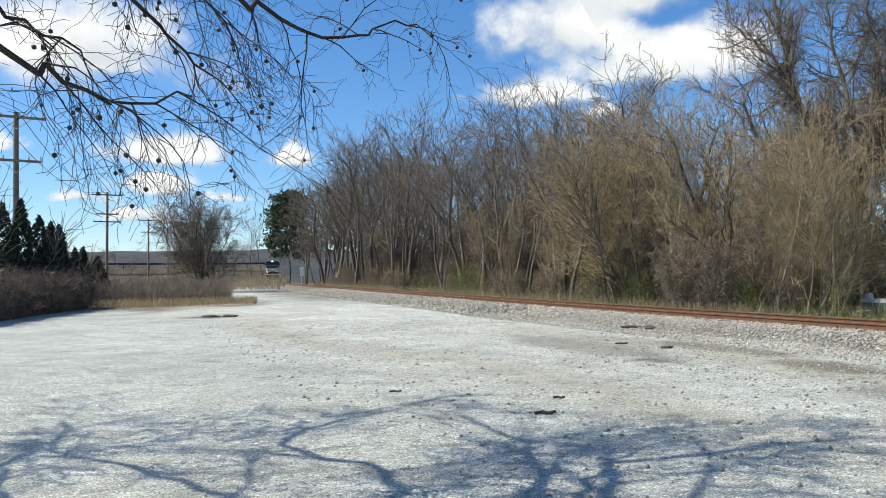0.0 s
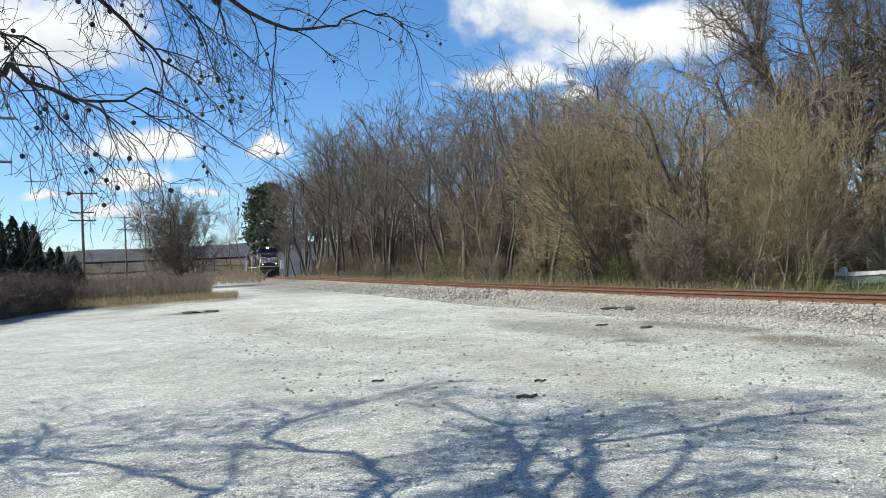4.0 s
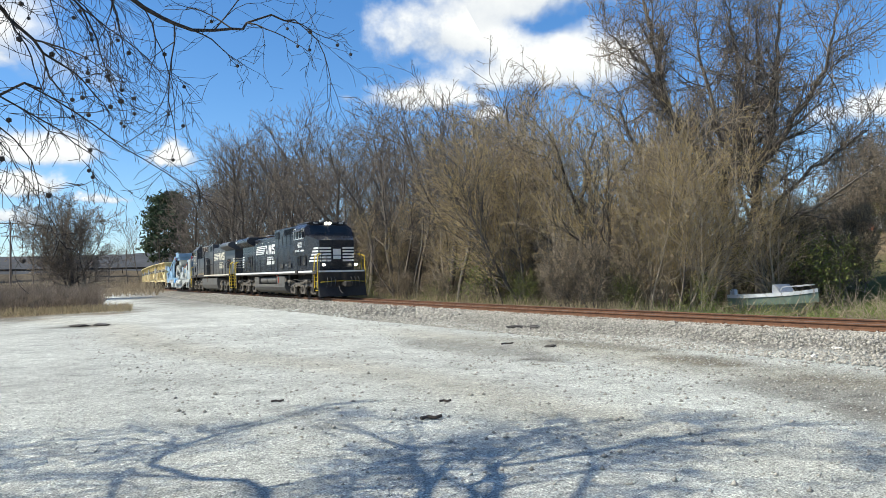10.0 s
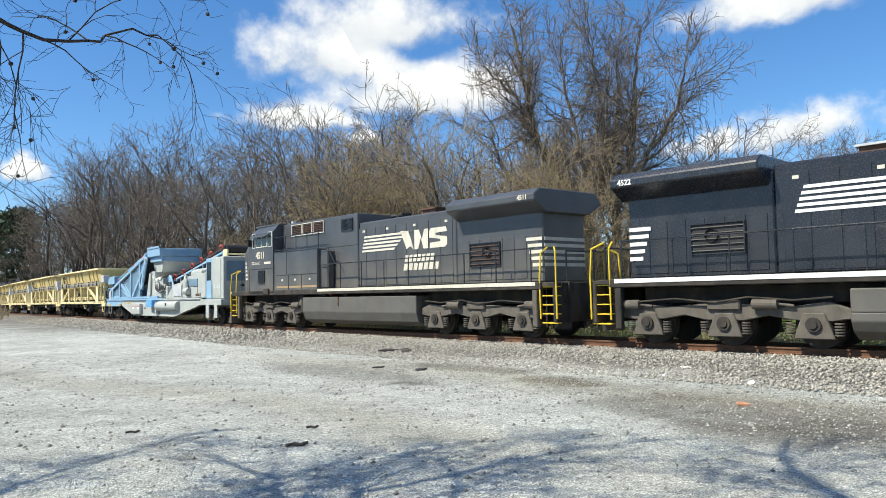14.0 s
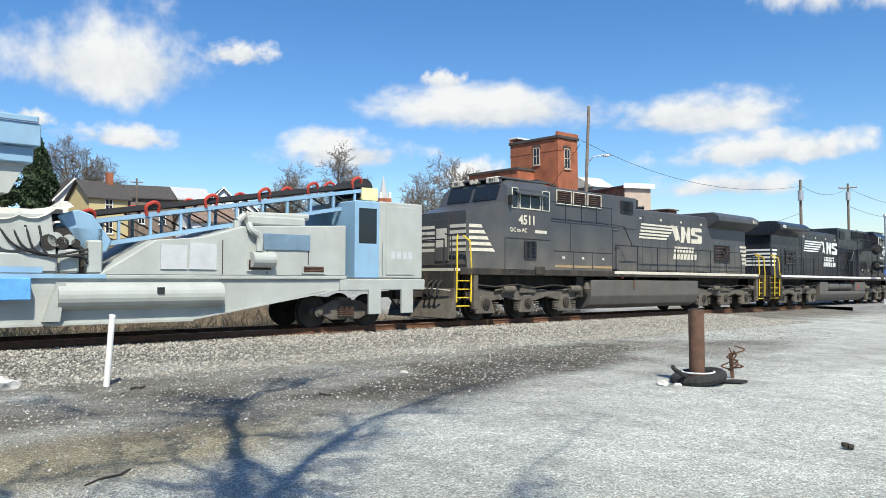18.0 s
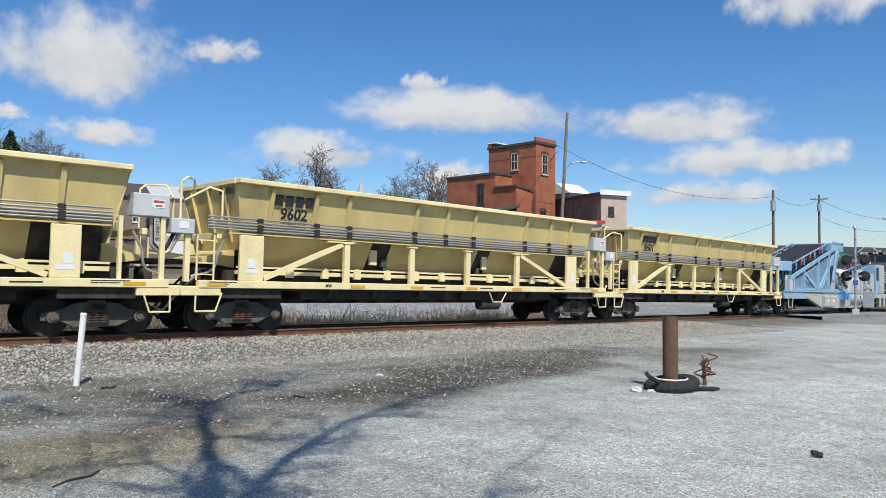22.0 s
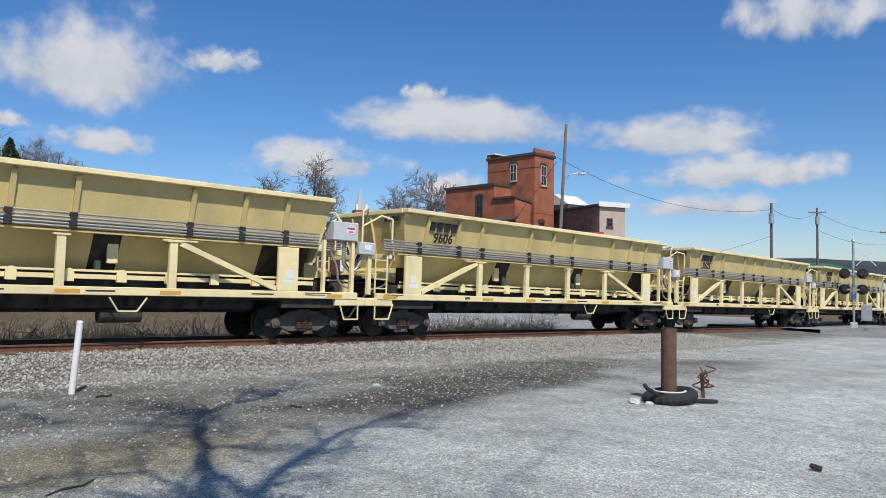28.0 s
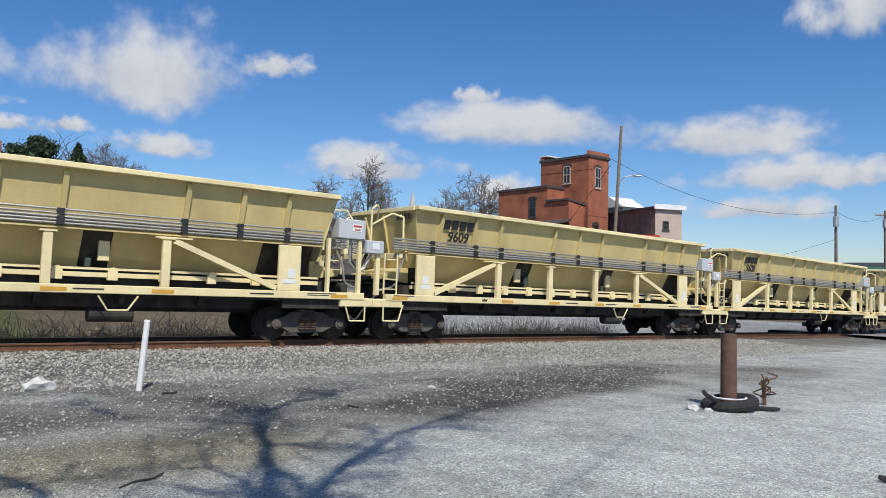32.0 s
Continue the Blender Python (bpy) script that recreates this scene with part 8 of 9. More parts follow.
def house(az, D, w, d, eave, ridge, wall_mat, roof_mat, turn, label, gable="y", porch=False, chimney=False, base=None, rows=1):
    """A gabled house whose front stands towards the camera; turn adds to facing it."""
    x, y = polar(az, D)
    z0 = ground_z(x, y) if base is None else base
    t = thing("house", label, "house", "houses on the hill", Matrix.Translation((x, y, z0)) @ pose(0, 0, 0, 0, 0, az + turn))
    if gable == "y":
        prof = [(-w / 2, -1.5), (w / 2, -1.5), (w / 2, eave), (0, ridge - 0.05), (-w / 2, eave)]
        part("wall", prism(prof, "y", 0, d), wall_mat, t)
        for s in (-1, 1):
            q = [(s * (w / 2 + 0.35), eave - 0.25), (0, ridge), (0, ridge + 0.16), (s * (w / 2 + 0.35), eave - 0.09)]
            part("roof", prism(q, "y", -0.4, d + 0.4), roof_mat, t)
            part("fascia", prism([(s * (w / 2 + 0.37), eave - 0.32), (0, ridge - 0.10), (0, ridge + 0.18), (s * (w / 2 + 0.37), eave - 0.06)], "y", -0.46, -0.40), M_fence, t)
    else:
        prof = [(0, -1.5), (d, -1.5), (d, eave), (d / 2, ridge - 0.05), (0, eave)]
        part("wall", prism(prof, "x", -w / 2, w / 2), wall_mat, t)
        for s in (-1, 1):
            q = [(d / 2 + s * (d / 2 + 0.35), eave - 0.25), (d / 2, ridge), (d / 2, ridge + 0.16), (d / 2 + s * (d / 2 + 0.35), eave - 0.09)]
            part("roof", prism(q, "x", -w / 2 - 0.4, w / 2 + 0.4), roof_mat, t)
    n = max(1, int(w / 2.6))
    for r in range(rows):
        for k in range(n):
            xx = (k + 0.5) * w / n - w / 2
            window(t, xx, -0.01, 0.9 + r * 2.7, 0.95, 1.45, "y", M_fence)
    if gable == "y" and ridge > eave + 1.5:
        window(t, 0, -0.01, eave - 0.3, 0.8, 1.2, "y", M_fence)
    window(t, -w / 2 - 0.01, d * 0.5, 0.9, 0.95, 1.4, "x", M_fence)
    window(t, w / 2 + 0.01, d * 0.5, 0.9, 0.95, 1.4, "x", M_fence)
    if porch:
        pr = part("porch_roof", prism([(-2.0, 2.45), (0.0, 3.0), (0.0, 3.15), (-2.1, 2.6)], "x", -w / 2 - 0.2, w / 2 + 0.2), roof_mat, t)
        for k in range(4):
            xx = -w / 2 + 0.1 + k * (w - 0.2) / 3
            part("porch_post", boxes((xx - 0.08, xx + 0.08, -1.9, -1.74, -0.3, 2.5)), M_fence, t)
        part("porch_rail", boxes((-w / 2, w / 2, -1.86, -1.80, 0.75, 0.85), (-w / 2, w / 2, -1.86, -1.80, 0.2, 0.28)), M_fence, t)
        part("porch_floor", boxes((-w / 2, w / 2, -1.95, 0, -0.8, 0.05)), M_wood, t)
    if chimney:
        part("chimney", boxes((w * 0.2, w * 0.2 + 0.7, d * 0.4, d * 0.4 + 0.7, eave, ridge + 1.3), bevel=0.03), M_brick, t)
    return t


house(-69.8, 95, 5.8, 8, 6.0, 8.7, M_siding, M_roofd, 4, "white two-storey gabled house with a porch on the hill", porch=True, chimney=True, base=6.7, rows=2)
house(-66.9, 104, 5.6, 8, 6.0, 8.6, M_siding, M_roofd, 6, "white two-storey gabled house on the hill", base=7.2, rows=2, chimney=True)
house(-79.6, 98, 4.8, 5, 5.2, 7.2, M_siding_y, M_roofd, 28, "yellow-sided house with a dark roof and chimney on the hill", gable="x", chimney=True, base=5.2, rows=2)
house(-82.4, 112, 5.6, 6, 4.6, 6.4, M_shed, M_roofd, 14, "brown house with a dark roof on the hill", gable="x", base=7.2)
house(-85.3, 115, 4.6, 5, 4.0, 5.7, M_siding_y, M_siding_g, 22, "pale yellow house with a light grey roof", gable="x", base=8.0)
house(-87.3, 118, 3.8, 7, 3.6, 5.8, M_siding, M_roofd, 8, "white gabled house end among the hill's roofs", base=8.2)
house(-88.8, 112, 3.2, 7, 3.2, 5.0, M_siding, M_roofd, 10, "small white gabled house end on the hill", base=7.0)
house(-86.7, 95, 5.6, 5, 3.0, 4.9, M_siding, M_roofb, 25, "white house with a red-brown shingle roof", gable="x", base=4.6)
house(25.2, 118, 15, 8, 1.6, 3.6, M_shed, M_roofd, 10, "low dark-roofed shed below the road embankment", gable="x", base=-0.4)
house(-77.4, 103, 4.2, 7, 5.0, 7.6, M_siding, M_roofd, 12, "white gabled house end on the hill", base=5.4)
house(-90.2, 132, 6.5, 7, 3.0, 5.4, M_siding_g, M_roofd, -8, "grey-sided house among the hill's roofs", gable="x", base=6.8)
house(-92.2, 125, 5.2, 7, 2.8, 5.2, M_siding, M_roofd, 12, "small white gabled house on the hill", base=6.0)
house(-99.8, 120, 9.0, 7, 3.6, 5.8, M_siding, M_roofd, -10, "wide white house below the church", gable="x", base=4.5)
house(-103.0, 126, 7.0, 7, 3.2, 5.6, M_siding_g, M_roofd, 8, "grey gabled house below the church", base=4.5)
house(-56.5, 82, 6.0, 7, 2.9, 5.0, M_red, M_roofd, 6, "dark red gabled bungalow with a white porch", porch=True, base=6.0)
house(-53.0, 96, 6.2, 7, 3.2, 6.0, M_siding_y, M_roofd, 0, "tan gabled house on the hill", base=7.6)
house(-45.0, 92, 5.4, 7, 5.0, 7.2, M_siding, M_roofd, 14, "white gabled house on the hill beside bare trees", base=6.6, rows=1, chimney=True)
house(-48.4, 90, 7.5, 6, 4.4, 6.4, M_pink, M_roofb, -6, "tan house with a brown roof on the hill", gable="x", base=6.0, rows=1)
house(-38.9, 84, 3.6, 5, 2.0, 3.4, M_brick, M_roofd, 6, "orange brick house with a white roof edge", base=5.2)
house(-36.0, 92, 4.5, 5, 1.8, 3.0, M_siding, M_roofd, -6, "white house half hidden by trees", gable="x", base=5.6)
house(-40.3, 82, 5.0, 7, 4.4, 6.6, M_siding, M_roofd, 6, "white gabled house with a grey roof up the slope", base=6.0)


def church():
    x, y = polar(-99.1, 215)
    t = thing("church", "brick church tower with a pale pointed steeple", "church", m=Matrix.Translation((x, y, 6)) @ pose(0, 0, 0, 0, 0, -80))
    part("tower", boxes((-1.8, 1.8, -1.8, 1.8, -4, 15.5), bevel=0.1), M_brick, t)
    for s in (-1.4, 1.4):
        part("pinnacle", boxes((s - 0.35, s + 0.35, -1.7, -1.0, 15.5, 17.2)), M_siding, t)
    bm = bmesh.new()
    rod(bm, (0, 0, 15.5), (0, 0, 22.0), 1.5, 0.05, 8)
    part("steeple", bm, M_siding_g, t)
    part("nave", prism([(-4.5, -4), (4.5, -4), (4.5, 8), (0, 12.5), (-4.5, 8)], "y", 1.8, 18), M_brick, t)
    for k in (-0.7, 0.7):
        part("belfry_opening", boxes((k - 0.3, k + 0.3, -1.85, -1.78, 11, 14)), M_roofd, t)


church()


def mill():
    """The old brick mill: tower, stepped block, annex; then boarded shed beside it."""
    x, y = 73.97, -30.47
    t = thing("brick_mill", "old red brick mill with a square tower and arched windows", "building", m=Matrix.Translation((x, y, 0)) @ pose(0, 0, 0, 0, 0, 29.3))
    g = -2.0
    part("tower_wall", boxes((0, 6.7, -3.4, 0, g, 15.35)), M_brick, t)
    part("tower_cornice", boxes((-0.15, 6.85, -3.55, 0.15, 15.2, 15.5), bevel=0.03), M_roofd, t)
    part("tower_parapet", boxes((-0.05, 0.25, -3.45, 0.05, 15.5, 15.9), (0.25, 6.75, -3.45, -3.2, 15.5, 15.8), (6.3, 6.75, -3.2, 0.05, 15.5, 15.85)), M_brick, t)
    part("tower_coping", boxes((5.6, 6.9, -3.5, 0.1, 15.86, 16.0)), M_siding, t)
    part("main_wall", boxes((3.3, 10.6, 0, 2.7, g, 12.0)), M_brick, t)
    part("main_cornice", boxes((3.2, 10.7, 0.01, 2.85, 11.95, 12.2)), M_roofd, t)
    part("side_wall", prism([(0.0, g), (0.0, 10.0), (2.7, 10.4), (2.7, g)], "x", 0.4, 3.3), M_brick, t)
    part("side_roof", prism([(-0.1, 10.02), (2.9, 10.42), (2.9, 10.62), (-0.1, 10.22)], "x", 0.3, 3.4), M_roofd, t)
    part("annex_wall", boxes((0.2, 9.2, 2.7, 5.2, g, 7.7)), M_brick, t)
    part("annex_roof", prism([(2.7, 8.2), (5.5, 7.7), (5.5, 7.9), (2.7, 8.45)], "x", 0.0, 9.4), M_roofd, t)
    window(t, 2.9, 0.02, 11.4 + 1.2, 0.95, 1.9, "y", M_pink, True)
    window(t, -0.02, -1.5, 12.0, 1.0, 2.2, "x", M_pink, True)
    window(t, -0.02, -1.2, 6.4, 0.9, 1.7, "x", M_roofd, True)
    window(t, 5.4, 2.72, 8.9, 0.95, 2.0, "y", M_roofd, True)
    window(t, 2.2, 5.22, 5.6, 0.9, 1.4, "y", M_roofd, True)
    window(t, 7.0, 5.22, 5.6, 0.9, 1.4, "y", M_roofd, True)
    part("rain_pipe", rods([(-0.08, 0.3, 9.6), (-0.08, 0.3, 3.0)], 0.06), M_roofd, t)
    # brick courses stand a little proud in bands
    for z in (4.0, 6.3, 9.0, 13.9):
        part("brick_band", boxes((-0.03, 6.73, -3.43, 0.03, z, z + 0.12)), M_brick, t)
    t2 = thing("board_shed", "tall weathered board shed with a faded pink end wall", "building", m=Matrix.Translation((69.3, -35.7, 0)) @ pose(0, 0, 0, 0, 0, 9))
    part("board_wall", boxes((0, 9.7, -3.2, 0, -2.5, 9.5)), M_pink, t2)
    for k in range(38):
        xx = 0.02 + k * 0.255
        part("board", boxes((xx, xx + 0.235, 0.0, 0.05 + 0.012 * (k % 3), 2.0, 9.45)), M_shed, t2)
    part("shed_roof", boxes((-0.25, 9.9, -3.5, 0.35, 9.5, 9.72)), M_roofd, t2)
    part("roof_edge", boxes((-0.32, -0.25, -3.5, 0.35, 9.45, 9.95)), M_siding, t2)
    window(t2, -0.02, -1.2, 7.4, 0.7, 0.9, "x", M_roofd)
    window(t2, -0.02, -2.0, 4.6, 0.7, 1.4, "x", M_fence)
    t3 = thing("white_roof_house", "small white-roofed building between mill and shed", "building", m=Matrix.Translation((78.5, -36.5, 0)) @ pose(0, 0, 0, 0, 0, 20))
    part("wall", boxes((0, 4, -3, 0, -2, 10.6)), M_siding_g, t3)
    part("roof", prism([(-0.3, 10.6), (4.3, 10.6), (2.0, 11.9)], "y", -3.3, 0.3), M_siding, t3)
    t4 = thing("low_store", "long low pale-walled store with a purple-brown eave", "building", m=Matrix.Translation((65.0, -33.5, 0)) @ pose(0, 0, 0, 0, 0, 75))
    part("wall", boxes((0, 9.5, -4, 0, -2, 6.2)), M_siding_g, t4)
    part("eave", boxes((-0.3, 9.8, -4.3, 0.35, 6.2, 6.5)), M_red, t4)
    part("rain_pipe", rods([(3.0, 0.15, 6.2), (3.0, 0.15, 0.5)], 0.08), M_fence, t4)
    t5 = thing("red_roof_shed", "low shed with a bright red metal roof", "building", m=Matrix.Translation((66.5, -23.0, 0)) @ pose(0, 0, 0, 0, 0, 30))
    part("wall", boxes((0, 6, -4, 0, -2, 4.6)), M_siding_g, t5)
    part("roof", prism([(-0.3, 4.6), (6.3, 4.6), (3.0, 5.9)], "y", -4.3, 0.3), mat("red_metal_roof", (0.45, 0.04, 0.03), 0.5), t5)


mill()


def dome_barn():
    x, y = polar(-131.6, 145)
    t = thing("arched_barn", "long store with a curved green metal roof past the crossing", "building", m=Matrix.Translation((x, y, ground_z(x, y))) @ pose(0, 0, 0, 0, 0, -131))
    pts = [(math.cos(math.pi * k / 14) * 9.5, 3.4 + math.sin(math.pi * k / 14) * 4.4) for k in range(15)]
    part("roof", prism(pts, "y", 0, 22), M_greenp, t)
    part("wall", boxes((-9.3, 9.3, 0.1, 21.9, -2, 3.6)), M_siding, t)


dome_barn()


def crossing_signal(az, D, tall=True):
    x, y = polar(az, D)
    z0 = ground_z(x, y)
    t = thing("crossing_signal", "silver railway crossing signal mast with lamps and crossbuck", "signal", m=Matrix.Translation((x, y, z0)) @ pose(0, 0, 0, 0, 0, az))
    bm = bmesh.new()
    rod(bm, (0, 0, 0), (0, 0, 5.6), 0.07, sides=12)
    part("mast", bm, M_silver, t)
    for s in (-1, 1):
        bm = beam((-0.55, -0.12, 4.6 - s * 0.55), (0.55, -0.12, 4.6 + s * 0.55), 0.04, 0.2, (0, 1, 0))
        bm.transform(Matrix.Translation((0.7, 0, 0)))
        part("crossbuck_board", bm, M_fence, t)
        for zz, yy in ((3.55, -0.2), (2.55, 0.25)):
            bm = bmesh.new()
            rod(bm, (s * 0.5, yy, zz), (s * 0.5, yy - 0.05, zz), 0.33, sides=20)
            lamp = part("backplate", bm, M_belt, t)
            bm = bmesh.new()
            rod(bm, (s * 0.5, yy - 0.05, zz), (s * 0.5, yy - 0.25, zz), 0.16, 0.14, 16)
            part("lens_hood", bm, M_under, lamp)
    part("lamp_arm", boxes((-0.6, 0.6, -0.06, 0.06, 3.48, 3.6), (-0.6, 0.6, 0.05, 0.15, 2.5, 2.6)), M_silver, t)
    bm = bmesh.new()
    rod(bm, (0, 0, 5.6), (0, 0, 5.75), 0.16, 0.05, 12)
    part("bell", bm, M_silver, t)
    part("control_case", boxes((0.4, 1.0, -0.2, 0.2, 0.6, 1.6), bevel=0.02), M_silver, t)
    part("junction_case", boxes((-0.2, 0.2, -0.2, 0.2, 0.0, 0.5), bevel=0.02), M_greybox, t)
    part("sign_plate", boxes((-0.15, 0.15, -0.13, -0.1, 2.0, 2.3)), mat("blue_sign", (0.05, 0.12, 0.4), 0.5), t)


crossing_signal(-134.05, 54)


def wayside_signal():
    x, y = polar(10.7, 104)
    t = thing("wayside_box", "small white signal box on a post beside the track", "signal", m=Matrix.Translation((x, y, ground_z(x, y))) @ pose(0, 0, 0, 0, 0, 10))
    bm = bmesh.new()
    rod(bm, (0, 0, 0), (0, 0, 1.6), 0.06, sides=8)
    part("post", bm, M_silver, t)
    part("case", boxes((-0.25, 0.25, -0.2, 0.2, 1.3, 2.5), bevel=0.03), M_fence, t)


wayside_signal()


def embankment():
    vs, fs = [], []
    n = 16
    for i in range(n + 1):
        az = 40 - i * 27 / n
        x, y = polar(az, 205)
        x2, y2 = polar(az, 230)
        z = 8.2 + 0.3 * math.sin(i)
        vs += [(x, y, -2), (*polar(az, 214), z), (x2, y2, z), (*polar(az, 240), -2)]
    for i in range(n):
        for k in range(3):
            fs.append((4 * i + k, 4 * i + k + 1, 4 * i + 5 + k, 4 * i + 4 + k))
    tagged(part_mesh("road_embankment", mesh_of(vs, fs), mat("brown_bank", (0.115, 0.092, 0.065), 0.95, var=0.5, scale=0.3, fine=2), smooth=False), "brown grassy road embankment beyond the weeds", "embankment", kind="structure")
    t = thing("guard_rail", "long dark guard rail along the road embankment", "guard rail")
    for i in range(n):
        a, b = Vector((*polar(40 - i * 27 / n, 213), 8.9)), Vector((*polar(40 - (i + 1) * 27 / n, 213), 8.9))
        part("rail_section", beam(a, b, 0.1, 0.5), M_under, t)
        part("post", boxes((a.x - 0.1, a.x + 0.1, a.y - 0.1, a.y + 0.1, 7.6, 9.0)), M_under, t)


embankment()
blades("bank_brush", "brown brush and saplings on the road embankment", 5000, lambda r: polar(r.uniform(12, 34), r.uniform(80, 204)), 1.7, 0.4, M_brush, 74, 0.03, "brush", 2)
for az, D, sc in ((27.5, 190, 0.6), (24.9, 200, 0.65), (22.8, 196, 0.6), (18.4, 190, 0.7), (15.6, 200, 0.75), (29.5, 240, 0.8), (26.3, 250, 0.85), (23.8, 245, 0.8), (31.0, 235, 0.9)):
    put(protos[rnd.randrange(5)], *polar(az, D), rnd, sc)


def boat():
    x, y = at_track(25.8, -9.3)
    z = ground_z(x, y)
    t = thing("motor_boat", "grey-white and green motor boat laid up on a trailer", "boat", m=Matrix.Translation((x, y, z + 0.30)) @ pose(0, 0, 0, 0, 0, 297))
    t.scale = (0.66, 0.66, 0.84)
    secs = [(-2.4, 0.95, 0.95, 0.15), (-1.2, 1.0, 0.95, 0.05), (0.3, 1.0, 1.0, 0.05), (1.5, 0.8, 1.05, 0.15), (2.3, 0.4, 1.12, 0.45), (2.7, 0.05, 1.18, 0.85)]
    vs, fs = [], []
    for xx, w, h, k in secs:
        vs += [(xx, -w, h), (xx, -w * 0.92, h * 0.55), (xx, -w * 0.62, k + 0.15), (xx, 0, k), (xx, w * 0.62, k + 0.15), (xx, w * 0.92, h * 0.55), (xx, w, h)]
    for i in range(len(secs) - 1):
        for j in range(6):
            fs.append((7 * i + j, 7 * i + j + 1, 7 * i + 7 + j + 1, 7 * i + 7 + j))
    fs.append((0, 1, 2, 3, 4, 5, 6))
    part_mesh("hull", mesh_of(vs, fs), M_teal, t)
    vs2, fs2 = [], []
    for xx, w, h, k in secs:
        vs2 += [(xx, -w - 0.03, h - 0.10), (xx, -w - 0.03, h + 0.06), (xx, w + 0.03, h + 0.06), (xx, w + 0.03, h - 0.10)]
    for i in range(len(secs) - 1):
        for j in range(3):
            fs2.append((4 * i + j, 4 * i + j + 1, 4 * i + 5 + j, 4 * i + 4 + j))
    part_mesh("deck", mesh_of(vs2, fs2), M_greybox, t, "weathered grey-white deck")
    part("windscreen", prism([(0.4, 1.05), (0.9, 1.05), (0.55, 1.45), (0.45, 1.45)], "y", -0.8, 0.8), M_silver, t)
    part("bow_rail", rods([(0.9, -0.8, 1.1), (1.0, -0.78, 1.32), (2.3, -0.35, 1.4), (2.3, 0.35, 1.4), (1.0, 0.78, 1.32)], 0.025), M_silver, t)
    part("outboard", boxes((-2.75, -2.4, -0.18, 0.18, 0.4, 1.25), bevel=0.05), M_greybox, t)
    part("trailer_frame", boxes((-2.2, 3.2, -0.75, -0.65, -0.12, -0.02), (-2.2, 3.2, 0.65, 0.75, -0.12, -0.02), (-0.6, -0.4, -0.95, 0.95, -0.2, -0.1), (1.4, 1.5, -0.75, 0.75, -0.12, 0.2)), M_rust, t)
    for s in (-1, 1):
        bm = bmesh.new()
        disc(bm, -0.5, s * 1.0, -0.25, 0.30, 0.09, 18)
        w_ = part("wheel", bm, M_tyre, t)
        bm = bmesh.new()
        disc(bm, -0.5, s * 1.07, -0.25, 0.15, 0.04, 14)
        part("rim", bm, M_silver, w_)
    part("prop_stand", boxes((2.9, 3.1, -0.1, 0.1, -0.6, 0.0)), M_wood, t)


boat()

# ---- things on the lot ----
def drop(x, y):
    return Vector((x, y, ground_z(x, y)))


p = drop(12.51, 2.27)
t = thing("white_post", "slim white painted marker post leaning in the ballast", "post", m=Matrix.Translation(p) @ pose(0, 0, 0, 0, 0, 0))
bm = bmesh.new()
rod(bm, (0, 0, -0.2), (0.0, -0.10, 1.05), 0.047, 0.045, 14)
part("shaft", bm, M_fence, t)
bm = bmesh.new()
rod(bm, (0.0, -0.10, 1.05), (0, -0.103, 1.08), 0.05, 0.04, 14)
part("cap", bm, M_fence, t)

p = drop(11.03, -6.81)
t = thing("steel_post", "rusty steel pipe bollard standing in an old tyre", "bollard", m=Matrix.Translation(p))
bm = bmesh.new()
rod(bm, (0, 0, -0.2), (0, 0, 1.18), 0.122, sides=24)
part("pipe", bm, M_rust, t)
bm = bmesh.new()
rod(bm, (0, 0, 1.18), (0, 0, 1.19), 0.10, sides=20)
part("pipe_mouth", bm, M_under, t)
vs, fs = [], []
for k in range(52):
    an = k / 52 * 2 * math.pi
    for q in range(10):
        b = q / 10 * 2 * math.pi
        rr = 0.34 + (0.098 if k % 2 else 0.086) * math.cos(b)
        vs.append((math.cos(an) * rr - 0.03, math.sin(an) * rr, 0.10 - 0.05 * math.sin(an) + 0.09 * math.sin(b)))
        fs.append((k * 10 + q, k * 10 + (q + 1) % 10, (k + 1) % 52 * 10 + (q + 1) % 10, (k + 1) % 52 * 10 + q))
part_mesh("tyre", mesh_of(vs, fs), M_tyre, t)
part("torn_tread", prism([(-0.30, -0.60), (-0.12, -0.30), (0.02, -0.33), (-0.16, -0.72), (-0.26, -0.74)], "z", 0.01, 0.05, 0.008), M_tyre, t)
part("torn_tread", tube_path([(-0.16, 0.26, 0.12), (-0.24, 0.42, 0.20), (-0.20, 0.52, 0.27), (-0.12, 0.50, 0.30)], 0.035, 6), M_tyre, t)
bm = bmesh.new()
for k in range(16):
    an, an2 = (0.9 + k / 16 * 3.6), (0.9 + (k + 1) / 16 * 3.6)
    rod(bm, (math.cos(an) * 0.25 - 0.03, math.sin(an) * 0.25, 0.19), (math.cos(an2) * 0.25 - 0.03, math.sin(an2) * 0.25, 0.19), 0.014, sides=6)
part("white_wall", bm, M_fence, t)

p = drop(11.45, -7.75)
t = thing("rusty_stub", "short rusty peg wound with torn strands beside the bollard", "stub", m=Matrix.Translation(p))
rs = np.random.RandomState(8)
for k in range(9):
    h = 0.16 + 0.035 * k
    part("twisted_strand", tube_path([(0.01, 0.0, h - 0.06), (rs.normal(0, 0.06), rs.normal(0, 0.07), h), (rs.normal(0, 0.07), rs.normal(0, 0.08), h + 0.05), (rs.normal(0, 0.03), rs.normal(0, 0.03), h + 0.10)], 0.013, 5, 3), M_rail, t)
part("peg", rods([(0, 0, -0.1), (0.02, 0.03, 0.42)], 0.03), M_rail, t)


